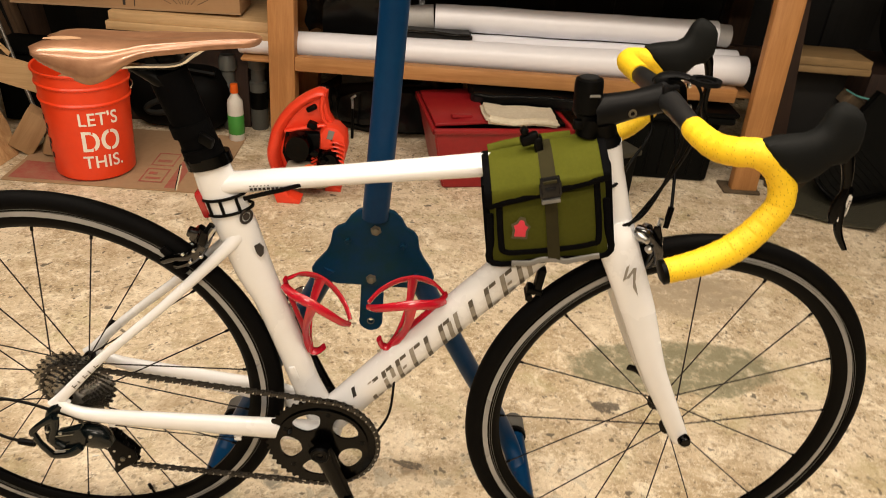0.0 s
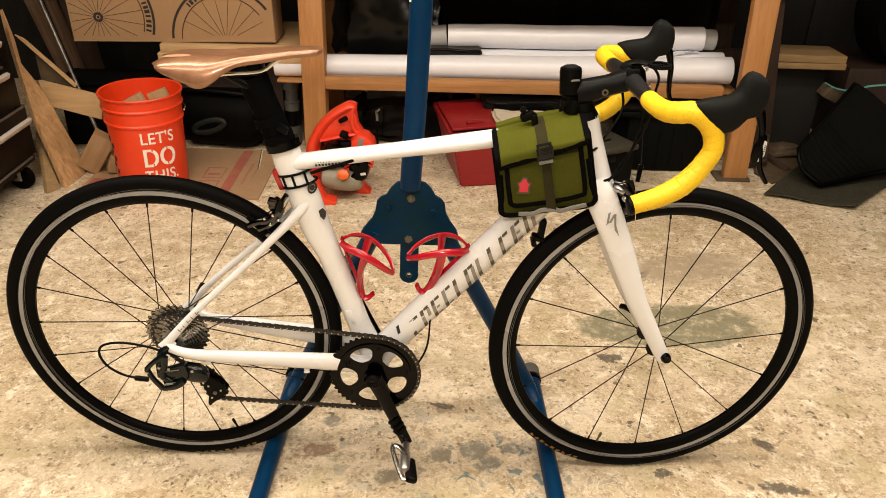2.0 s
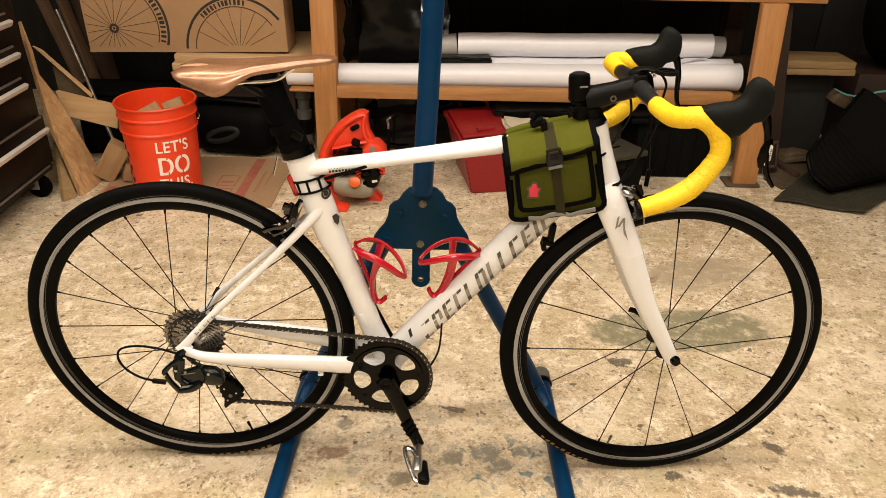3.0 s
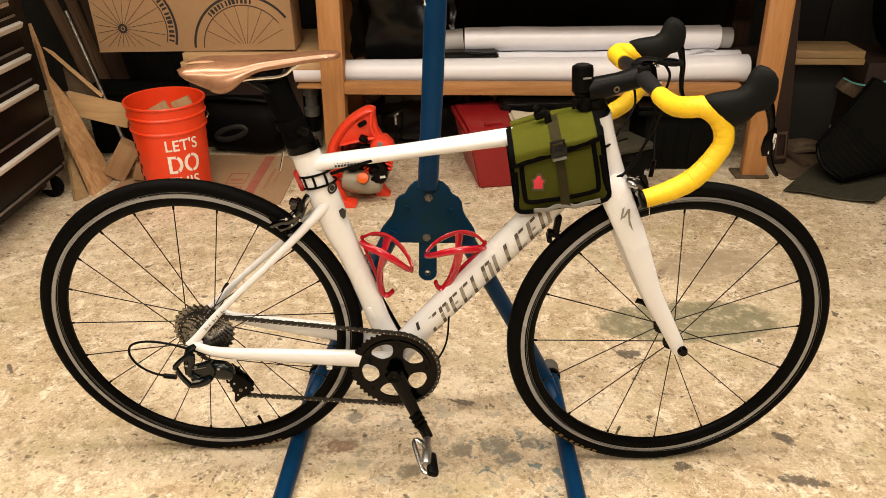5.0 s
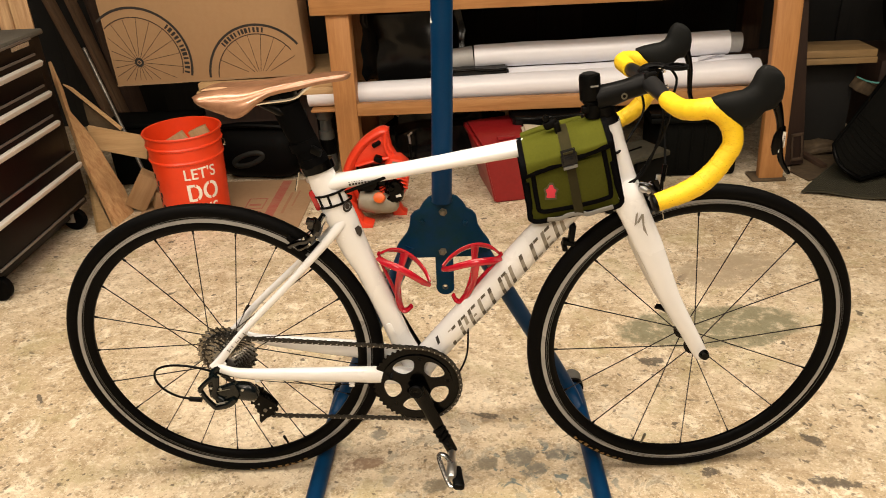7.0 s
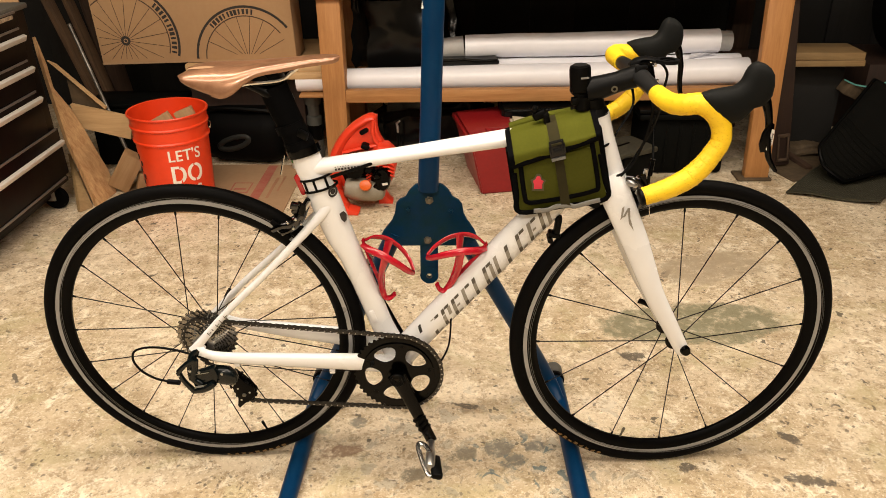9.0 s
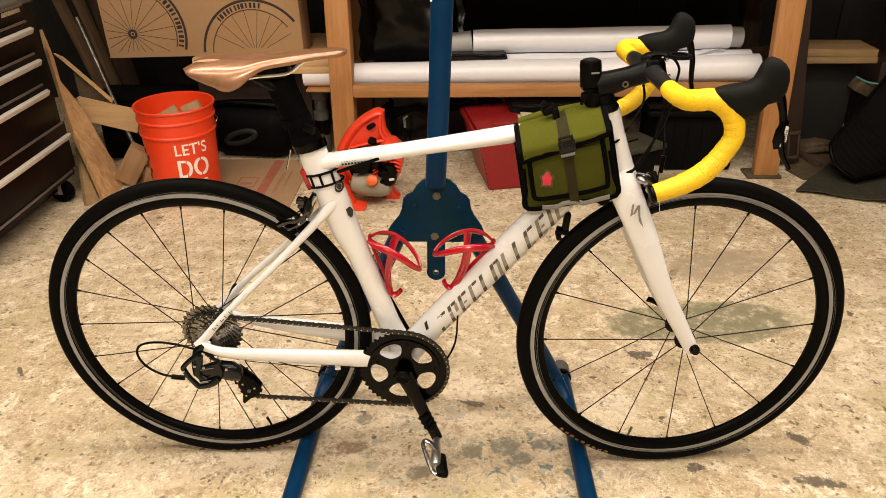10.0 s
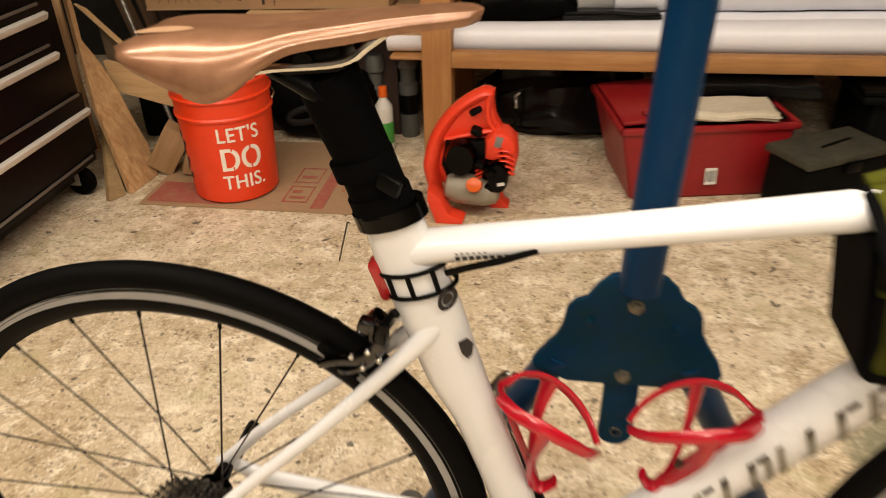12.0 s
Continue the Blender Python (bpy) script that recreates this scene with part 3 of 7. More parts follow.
# ---- white rolls on the shelf ----
def paper_roll(x0, x1, y, z0, z1, r0, r1, label, inner=0.0):
    t = thing("vinyl_roll", pose(x0, y, 0), label, "roll", "white rolls on the shelf")
    bm = bmnew()
    n = 26
    pts = [(0 + (x1 - x0) * i / n, 0, z0 + (z1 - z0) * i / n) for i in range(n + 1)]
    sweep(bm, pts, [r0 + (r1 - r0) * i / n + 0.0022 * noise.noise((i * 0.5, y, 3)) for i in range(n + 1)], 28)
    for v in bm.verts:
        v.co.z += 0.004 * noise.noise((v.co.x * 3, y * 7, 1))
    part("sheet", bm, PAPER, t, sharp=50)
    bm = bmnew()
    end = Vector((x1 - x0, 0, z1))
    pts = [end + Vector((0.002 + 0.0004 * (k % 3), math.cos(k * 0.6) * r1 * (1 - k / 60), math.sin(k * 0.6) * r1 * (1 - k / 60))) for k in range(48)]
    sweep(bm, pts, 0.0012, 5, ref=(1, 0, 0))
    part("rolled_edge", bm, PAPER_END, t, "grey spiral edge of the rolled sheet")
    if inner:
        part("inner_tube", sweep(bmnew(), [(x1 - x0 + 0.002, 0.01, z1 - 0.004), (x1 - x0 + inner, 0.012, z1 - 0.006)], r1 * 0.86, 20), PAPER_END, t, "grey inner tube sticking out")
    return t


paper_roll(-0.172, 1.722, 1.905, 0.379, 0.407, 0.0455, 0.056, "long white vinyl roll lying on the bench shelf")
paper_roll(0.60, 1.72, 2.012, 0.386, 0.404, 0.052, 0.052, "white roll of sheet behind the front roll")
paper_roll(0.545, 1.625, 2.030, 0.489, 0.507, 0.050, 0.0495, "white roll stacked on top of the others", 0.055)
torn = thing("torn_corner", pose(1.49, 1.972, 0.437), "torn white corner of sheet lying on the rolls", "sheet")
bm = bmnew()
wedge(bm, [(0.0, 0.0, 0.006), (0.075, -0.004, 0.032), (0.11, 0.0, 0.028), (0.12, 0.02, 0.026), (0.02, 0.03, 0.022)], (0.0, 0.002, -0.002))
part("sheet", bm, PAPER, torn)
grey = thing("grey_roll", pose(0.43, 2.03, 0.489), "short grey roll of sheeting on the shelf", "roll")
part("sheet", sweep(bmnew(), [(0.0, 0, -0.012), (0.11, 0, 0)], 0.047, 20), PAPER_END, grey)


def heap(name, sx, sy, sz, m, mat, amount, scale, label, category, seed, cuts=5, bevel=0.06):
    """A crumpled soft thing: a rounded block pushed about by noise."""
    t = thing(name, m, label, category)
    bm = bmnew()
    bmesh.ops.create_cube(bm, size=1.0, matrix=Matrix.Translation((0, 0, sz / 2)) @ Matrix.Diagonal((sx, sy, sz, 1)))
    bmesh.ops.bevel(bm, geom=bm.edges[:], offset=min(bevel, sz * 0.4), segments=3, affect="EDGES")
    bmesh.ops.subdivide_edges(bm, edges=bm.edges[:], cuts=cuts, use_grid_fill=True)
    crumple(bm, amount, scale, seed)
    crumple(bm, amount * 0.4, scale * 2.7, seed + 4)
    crumple(bm, amount * 0.2, scale * 6.5, seed + 8)
    for v in bm.verts:
        v.co.z = max(v.co.z, 0.0)
    part("folds", bm, mat, t, sharp=60)
    return t


heap("plastic_sheeting", 0.46, 0.26, 0.42, pose(0.28, 2.18, 0.334), SHEET, 0.05, 5.0, "crumpled black plastic sheeting stuffed on the bench shelf", "sheeting", 1.0)
heap("plastic_sheeting", 0.30, 0.12, 0.035, pose(0.54, 1.985, 0.425), SHEET, 0.012, 9.0, "flap of black plastic sheeting on the rolls", "sheeting", 2.0, bevel=0.01)

# ---- planks and the wheel carton beside the bench ----
def plank(name, sx, sy, sz, m, mat, label, category="plank", group="", bevel=0.003):
    ob = part(name, block(bmnew(), sx, sy, sz, bevel=bevel), mat)
    ob.matrix_world = m
    return tagged(ob, label, category, group)


# Support added under the boards, near black for the dark space there.
plank("timber_support", 0.5, 0.42, 0.395, pose(-0.42, 2.2, 0.1985), POST_Z, "near-black block added in the dark space under the boards", "support")
plank("board", 0.60, 0.50, 0.030, pose(-0.345, 2.11, 0.411), PALE_X, "pale pine board lying level beside the bench", group="boards by the bench")
plank("board", 0.585, 0.48, 0.036, pose(-0.34, 2.105, 0.444), PALE_X, "pale pine board stacked on another board", group="boards by the bench")

carton = thing("wheel_carton", pose(-0.577, 1.895, 0.4625, 0, -1.2, 0), "brown cardboard bicycle wheel carton with printed wheels", "carton")
part("carton_body", block(bmnew(), 0.83, 0.17, 0.66, Matrix.Translation((0, 0.085, 0.335)), 0.004), CARD, carton)
part("bottom_flap", block(bmnew(), 0.832, 0.172, 0.006, Matrix.Translation((0, 0.085, 0.006))), CARD_PALE, carton)


def arc_band(bm, cx, cz, r0, r1, a0, a1, y, n=40, lift=0.0012):
    """A flat printed arc on a face that looks along -y."""
    prev = None
    for k in range(n + 1):
        a = radians(a0 + (a1 - a0) * k / n)
        pr = [bm.verts.new((cx + r * math.cos(a), y - lift * d, cz + r * math.sin(a))) for r in (r0, r1) for d in (1,)]
        if prev:
            bm.faces.new((prev[0], prev[1], pr[1], pr[0]))
        prev = pr


def bar(bm, x0, z0, x1, z1, w, y):
    """A flat printed stroke on a face that looks along -y."""
    d = Vector((x1 - x0, 0, z1 - z0))
    s = Vector((-d.z, 0, d.x)).normalized() * w / 2
    a, b = Vector((x0, y, z0)), Vector((x1, y, z1))
    bm.faces.new([bm.verts.new(p) for p in (a - s, b - s, b + s, a + s)])


def printed_wheel(cx, cz, r, a0, a1, low, mark0, mark1):
    bm = bmnew()
    arc_band(bm, cx, cz, r * 0.955, r, a0, a1, 0.0)
    part("printed_tyre", bm, INK, carton, "black printed tyre outline")
    bm = bmnew()
    arc_band(bm, cx, cz, r * 0.80, r * 0.82, a0, a1, 0.0)
    for k in range(20):
        a = radians(9 + 18 * k)
        rr = r * 0.80
        c, s = math.cos(a), math.sin(a)
        inner = r * 0.05
        if s < 0 and cz + s * rr < low:
            rr = max(0.0, (low - cz) / s)
        if cz + s * inner < low and s > 0:
            inner = (low - cz) / s
        if s <= 0 and cz < low:
            rr = 0.0
        if c < 0:
            rr = min(rr, (-0.405 - cx) / c)
        if rr > inner * 1.3:
            bar(bm, cx + c * inner, cz + s * inner, cx + c * rr, cz + s * rr, 0.0021, -0.0011)
    part("printed_spoke", bm, INK_LINE, carton, "thin brown printed spokes")
    if cz > 0.03:
        bm = bmnew()
        arc_band(bm, cx, cz, r * 0.04, r * 0.085, 0, 360, 0.0, 24)
        arc_band(bm, cx, cz, 0.0005, r * 0.025, 0, 360, 0.0, 16)
        part("printed_hub", bm, INK, carton, "black printed hub")
    w = (mark1 - mark0) / 6
    for k in range(6):
        bm = bmnew()
        lo = mark0 + w * k
        hi = lo + w * 0.80
        arc_band(bm, cx, cz, r * 0.842, r * 0.936, lo, lo + w * (0.22 + 0.08 * (k % 3)), -0.0002, 4)
        arc_band(bm, cx, cz, r * 0.842, r * 0.936, hi - w * (0.30 - 0.08 * (k % 2)), hi, -0.0002, 4)
        part("printed_mark", bm, INK, carton, "black printed maker's mark as bars")


printed_wheel(-0.295, 0.100, 0.229, -18, 128, 0.025, -16, 46)
printed_wheel(0.214, 0.006, 0.222, 36, 177, 0.030, 78, 136)
bm = bmnew()
for i in range(9):
    bar(bm, -0.06 + i * 0.027, 0.405, -0.041 + i * 0.027, 0.405, 0.012, -0.0012)
part("printed_line", bm, INK_LINE, carton, "brown printed line of small characters as bars")

# ---- dark objects under the bench ----
tool_box = thing("tool_box", pose(0.612, 1.556, 0, 0, 0, 11), "open red plastic tool box on the floor under the bench", "tool box")
bm = bmnew()
w0, d0, w1, d1, hh = 0.40, 0.30, 0.50, 0.35, 0.228
lo = [(0, 0), (w0, 0), (w0, d0), (0, d0)]
hi = [(-0.05, -0.025), (w1 - 0.05, -0.025), (w1 - 0.05, d1), (-0.05, d1)]
va = [bm.verts.new((x, y, 0.0)) for x, y in lo]
vb = [bm.verts.new((x, y, hh)) for x, y in hi]
vc = [bm.verts.new((x * 0.97 + 0.006, y * 0.97 + 0.006, hh)) for x, y in hi]
vd = [bm.verts.new((x * 0.96 + 0.01, y * 0.96 + 0.01, 0.185)) for x, y in hi]
bm.faces.new(va[::-1])
for i in range(4):
    j = (i + 1) % 4
    bm.faces.new((va[i], va[j], vb[j], vb[i]))
    bm.faces.new((vb[i], vb[j], vc[j], vc[i]))
    bm.faces.new((vc[i], vc[j], vd[j], vd[i]))
bm.faces.new(vd)
bmesh.ops.bevel(bm, geom=bm.edges[:], offset=0.006, segments=2, affect="EDGES")
part("tub", bm, RED_BOX, tool_box)
bm = bmnew()
for x0, x1, y0, y1 in ((-0.058, 0.458, -0.034, -0.018), (-0.058, -0.042, -0.034, 0.36), (0.442, 0.458, -0.034, 0.36), (-0.058, 0.458, 0.344, 0.36)):
    block(bm, x1 - x0, y1 - y0, 0.022, Matrix.Translation(((x0 + x1) / 2, (y0 + y1) / 2, 0.229)), 0.006)
part("rim", bm, RED_BOX, tool_box)
# Shade inside the tub is put in as a black slab.
part("tray", block(bmnew(), 0.46, 0.33, 0.012, pose(0.20, 0.165, 0.241), 0.004), BLACK, tool_box, "black slab for the shaded inside of the tub")
part("lid", block(bmnew(), 0.20, 0.34, 0.014, pose(0.055, 0.16, 0.251, 0, -3, 0), 0.005), RED_BOX, tool_box, "red half lid lying across the tub")
part("clasp", block(bmnew(), 0.075, 0.02, 0.012, pose(0.055, 0.03, 0.264, 0, 4, 10), 0.003), RED_BOX, tool_box, "red clasp lying on the tray")
bm = bmnew()
block(bm, 0.034, 0.002, 0.05, pose(0.228, -0.0145, 0.075, -6, 0, 0))
part("label", bm, LABEL_WHITE, tool_box, "small white paper label")
bm = bmnew()
for i, w in enumerate((0.003, 0.002, 0.004, 0.002, 0.003)):
    block(bm, w, 0.0025, 0.034, pose(0.216 + i * 0.0058, -0.0152, 0.076, -6, 0, 0))
part("label_print", bm, INK, tool_box, "black bars on the label")

cloth = heap("folded_cloth", 0.27, 0.15, 0.028, pose(0.865, 1.640, 0.250, 0, 2, 8), DIRTY_CLOTH, 0.010, 10.0, "dirty white folded cloth lying on the red tool box", "cloth", 3.0, bevel=0.012)
# First heap is added to fill the dark clutter under the bench.
heap("rubbish_bag", 0.52, 0.28, 0.24, pose(0.40, 2.12, 0), SHEET, 0.05, 6.0, "crumpled black heap added for the dark clutter under the bench", "bag", 9.0)
heap("rubbish_bag", 0.46, 0.20, 0.05, pose(0.92, 1.85, 0.252), SHEET, 0.012, 9.0, "flat black plastic bag behind the tool box", "bag", 4.0, bevel=0.012)

crate = thing("storage_box", pose(1.128, 1.540, 0, 0, 0, 30), "low black storage box with a dusty olive lid", "box")
part("body", block(bmnew(), 0.28, 0.15, 0.185, Matrix.Translation((0, 0, 0.0925)), 0.01), DARK_TOTE, crate)
part("lid", block(bmnew(), 0.30, 0.165, 0.022, Matrix.Translation((0, 0, 0.196)), 0.006), OLIVE_LID, crate, "dusty olive lid")
part("catch", block(bmnew(), 0.05, 0.012, 0.03, Matrix.Translation((0, -0.087, 0.175)), 0.003), BLACK, crate)
part("handle", block(bmnew(), 0.12, 0.008, 0.006, pose(0.02, 0.0, 0.209, 0, 0, 8), 0.002), BLACK, crate, "thin black carrying handle")

tote = thing("storage_tote", pose(1.47, 1.92, 0), "large dark plastic storage tote under the bench", "tote")
bm = bmnew()
for sx, sy, z0, z1, bv in ((0.34, 0.30, 0.0, 0.25, 0.02), (0.42, 0.36, 0.245, 0.275, 0.012)):
    block(bm, sx, sy, z1 - z0, Matrix.Translation((0, 0, (z0 + z1) / 2)), bv)
part("body", bm, DARK_TOTE, tote)
bm = bmnew()
for i in range(6):
    block(bm, 0.010, 0.006, 0.20, Matrix.Translation((-0.14 + i * 0.056, -0.152, 0.125)), 0.002)
part("rib", bm, DARK_TOTE, tote)
part("lid", block(bmnew(), 0.43, 0.37, 0.018, Matrix.Translation((0, 0, 0.285)), 0.006), BLACK, tote)

case = thing("plastic_case", pose(-0.44, 1.93, 0, 0, 0, -8), "black plastic case with a grey oval grip behind the bucket", "case")
bm = bmnew()
block(bm, 0.40, 0.24, 0.25, Matrix.Translation((0, 0.05, 0.125)), 0.10, 6)
part("shell", bm, RUBBER, case)
bm = bmnew()
oval = [(-0.022 + 0.070 * math.cos(a), -0.064, 0.115 + 0.024 * math.sin(a) + 0.02 * math.cos(a)) for a in [2 * math.pi * k / 36 for k in range(36)]]
sweep(bm, oval, 0.0135, 10, ref=(0, 1, 0), close=True)
part("grip", bm, GRIP, case, "grey oval plastic grip")
part("top_ridge", sweep(bmnew(), smooth_path([(-0.17, -0.02, 0.246), (-0.05, -0.035, 0.262), (0.08, -0.03, 0.258), (0.17, -0.01, 0.246)], 5), 0.012, 8), BLACK, case)


def bottle(x, y, r, h, mat, cap_mat, label, body="body"):
    t = thing("bottle", pose(x, y, 0), label, "bottle", "bottles by the bench leg")
    prof = [(r * 0.9, 0), (r, 0.006), (r, h * 0.66), (r * 0.93, h * 0.72), (r * 0.45, h * 0.82), (r * 0.42, h * 0.86)]
    part(body, lathe(bmnew(), prof, 20), mat, t)
    part("cap", lathe(bmnew(), [(r * 0.5, h * 0.855), (r * 0.52, h * 0.87), (r * 0.47, h), (r * 0.3, h * 1.005)], 16), cap_mat, t)
    return t


def canister(x, y, r, h, label):
    t = thing("canister", pose(x, y, 0), label, "canister", "grey canisters by the bench leg")
    part("body", lathe(bmnew(), [(r * 0.95, 0), (r, 0.006), (r, h * 0.62), (r * 0.78, h * 0.64), (r * 0.78, h * 0.8)], 20), PLASTIC_GREY, t)
    part("collar", lathe(bmnew(), [(r * 0.95, h * 0.8), (r * 1.06, h * 0.81), (r * 1.06, h * 0.93), (r * 0.85, h)], 20), PLASTIC_GREY, t)
    part("band", lathe(bmnew(), [(r * 1.01, h * 0.28), (r * 1.015, h * 0.285), (r * 1.015, h * 0.5), (r * 1.01, h * 0.505)], 20), BLACK, t)


canister(-0.245, 1.98, 0.032, 0.30, "tall grey plastic canister standing by the bench leg")
canister(-0.135, 2.0, 0.034, 0.31, "tall grey plastic canister with a dark band")
b = bottle(-0.195, 1.86, 0.030, 0.225, WHITE_PLASTIC, ORANGE_CAP, "white bottle with green label and orange cap")
part("label_wrap", lathe(bmnew(), [(0.0303, 0.03), (0.0308, 0.031), (0.0308, 0.105), (0.0303, 0.106)], 20), GREEN_LABEL, b, "green wrap-around label")

tap = thing("hose_tap", pose(0.243, 1.94, 0), "small silver hose tap on a dark standpipe", "tap")
part("standpipe", sweep(bmnew(), [(0, 0.02, 0), (0, 0.02, 0.155)], 0.006, 10), BLACK, tap)
part("spout", sweep(bmnew(), smooth_path([(0, 0.02, 0.150), (0.0, 0.004, 0.166), (0.003, -0.012, 0.162), (0.004, -0.016, 0.140)], 4), 0.0055, 10), ALLOY, tap)
part("handle", block(bmnew(), 0.026, 0.008, 0.008, pose(0.004, 0.006, 0.178, 0, -38, 0), 0.003), ALLOY, tap)

# ---- leaf blower ----
blow = thing("leaf_blower", pose(0.152, 1.47, 0) @ Matrix.Diagonal((1.0, 1.0, 0.895, 1.0)), "orange-red petrol leaf blower resting on the floor", "leaf blower")
bm = bmnew()
lathe(bm, [(0.03, -0.055), (0.085, -0.05), (0.112, -0.03), (0.118, 0.0), (0.112, 0.03), (0.085, 0.05), (0.03, 0.055)], 32, pose(0.0, 0.03, 0.155, 90, 0, 0))
part("fan_housing", bm, BLOWER, blow)
HANDLE = [(-0.105, 0.045), (-0.120, 0.133), (-0.114, 0.188), (-0.099, 0.248), (-0.066, 0.310), (-0.021, 0.361), (0.032, 0.396), (0.053, 0.396)]
pts, rr = smooth_path([(x, 0.0, z) for x, z in HANDLE], 6, [(0.030, 0.020), (0.034, 0.024), (0.034, 0.024), (0.034, 0.022), (0.034, 0.020), (0.034, 0.019), (0.034, 0.019), (0.030, 0.013)])
part("carry_handle", sweep(bmnew(), pts, rr, 14), BLOWER, blow)
part("shroud", slab(bmnew(), [(-0.093, 0.271), (-0.056, 0.322), (-0.025, 0.359), (0.032, 0.401), (0.062, 0.407), (0.060, 0.372), (0.066, 0.325), (0.082, 0.292), (0.048, 0.268), (0.0, 0.256), (-0.056, 0.243), (-0.087, 0.225)], 0.050, pose(0, 0.006, 0), bevel=0.014), BLOWER, blow)
# Two black blocks stand in for the shade inside slot and trigger hole.
part("slot", block(bmnew(), 0.036, 0.07, 0.018, pose(0.012, -0.001, 0.345, 0, -32, 0), 0.006), BLACK, blow, "black block for the shaded slot under the handle")
part("throttle", block(bmnew(), 0.034, 0.094, 0.024, pose(0.015, -0.002, 0.282, 0, 25, 0), 0.008), BLACK, blow)
part("grip_rib", sweep(bmnew(), smooth_path([(0.050, -0.022, 0.392), (0.044, -0.026, 0.350), (0.050, -0.030, 0.312), (0.066, -0.030, 0.286)], 5), [(0.010, 0.008)] * 16, 10), BLOWER, blow)
part("body_ridge", sweep(bmnew(), smooth_path([(-0.076, -0.022, 0.246), (-0.020, -0.030, 0.266), (0.030, -0.032, 0.280), (0.080, -0.030, 0.290)], 5), [(0.009, 0.008)] * 16, 10), BLOWER, blow)
part("rating_plate", block(bmnew(), 0.020, 0.004, 0.034, pose(0.078, -0.062, 0.262, 0, 14, 0), 0.001), GREY_WEB, blow, "pale metal rating plate")
for k in range(5):
    part("cooling_fin", sweep(bmnew(), smooth_path([(0.078, -0.066, 0.236 - k * 0.017), (0.100, -0.072, 0.240 - k * 0.017), (0.122, -0.066, 0.226 - k * 0.017)], 5), [(0.006, 0.0032)] * 11, 8), BLOWER, blow)
part("motor_cover", slab(bmnew(), [(0.040, 0.268), (0.064, 0.296), (0.100, 0.290), (0.126, 0.262), (0.132, 0.205), (0.120, 0.148), (0.100, 0.128), (0.092, 0.165), (0.076, 0.190), (0.038, 0.198)], 0.095, pose(0, -0.016, 0), 0.022), BLOWER, blow)
# Solid black slab takes the place of the shaded recess.
part("air_gap", slab(bmnew(), [(-0.072, 0.250), (0.060, 0.258), (0.096, 0.200), (0.092, 0.105), (-0.060, 0.090), (-0.086, 0.170)], 0.030, pose(0, -0.030, 0), 0.008), BLACK, blow, "black slab for the shaded gap behind the engine")
bm = bmnew()
lathe(bm, [(0.02, -0.03), (0.044, -0.025), (0.050, 0.0), (0.04, 0.03)], 22, pose(-0.028, -0.052, 0.205, 90, 0, 0) @ Matrix.Diagonal((0.95, 1.22, 1, 1)))
block(bm, 0.030, 0.05, 0.030, pose(0.026, -0.052, 0.190, 0, 30, 0), 0.008)
block(bm, 0.042, 0.05, 0.062, pose(0.058, -0.056, 0.165, 0, 18, 0), 0.012)
block(bm, 0.060, 0.05, 0.034, pose(0.066, -0.060, 0.118, 0, -28, 0), 0.010)
lathe(bm, [(0.012, 0.0), (0.016, 0.012), (0.010, 0.02)], 12, pose(0.060, -0.080, 0.172, 90, 0, 0))
part("engine", bm, GLOSS, blow, "gloss black engine block")
for k in range(3):
    part("bracket", block(bmnew(), 0.026, 0.012, 0.006, pose(0.024, -0.058, 0.140 + k * 0.014, 0, -35, 0), 0.002), BLOWER, blow)
bm = bmnew()
lathe(bm, [(0.020, -0.080), (0.040, -0.074), (0.050, -0.045), (0.052, 0.0), (0.048, 0.045), (0.036, 0.072), (0.018, 0.080)], 24, pose(0.004, -0.045, 0.092, 0, 97, 0))
part("fuel_tank", bm, TANK, blow, "cloudy grey fuel tank")
part("fuel_cap", lathe(bmnew(), [(0.022, 0), (0.024, 0.004), (0.022, 0.022), (0.012, 0.026)], 14, pose(0.014, -0.086, 0.128, 62, 0, 0)), ORANGE_CAP, blow, "orange fuel cap")
part("foot", slab(bmnew(), [(-0.095, 0.0), (-0.02, 0.0), (-0.015, 0.014), (-0.055, 0.03), (-0.080, 0.09), (-0.115, 0.12), (-0.118, 0.08)], 0.06, pose(0, -0.085, 0), 0.004), BLOWER, blow)
part("foot", slab(bmnew(), [(0.05, 0.0), (0.105, 0.0), (0.105, 0.010), (0.09, 0.022), (0.075, 0.06), (0.05, 0.06)], 0.05, pose(0, 0.02, 0), 0.004), BLOWER, blow)
part("starter_cover", lathe(bmnew(), [(0.0, -0.018), (0.026, -0.016), (0.031, -0.006), (0.031, 0.016)], 24, pose(0.078, -0.072, 0.152, -90, 0, 0) @ Matrix.Diagonal((1.0, 1.75, 1.0, 1.0))), GLOSS, blow, "gloss black starter cover")
part("decal", block(bmnew(), 0.020, 0.003, 0.010, pose(0.088, -0.091, 0.136, 0, -12, 0)), LABEL_WHITE, blow, "small white sticker")

# ---- bucket on its flattened cardboard ----
sheet = thing("cardboard_sheet", pose(-0.515, 1.63, 0), "flattened cardboard sheet with faded red print on the floor", "cardboard")
bm = bmnew()
bmesh.ops.create_grid(bm, x_segments=24, y_segments=16, size=0.5, matrix=Matrix.Diagonal((0.70, 0.50, 1, 1)))
for v in bm.verts:
    v.co.z = 0.004 + 0.004 * noise.noise(v.co * 4) + 0.002
ext = bmesh.ops.extrude_face_region(bm, geom=bm.faces[:])
for g in ext["geom"]:
    if isinstance(g, bmesh.types.BMVert):
        g.co.z -= 0.005
part("sheet", bm, CARD_PALE, sheet)


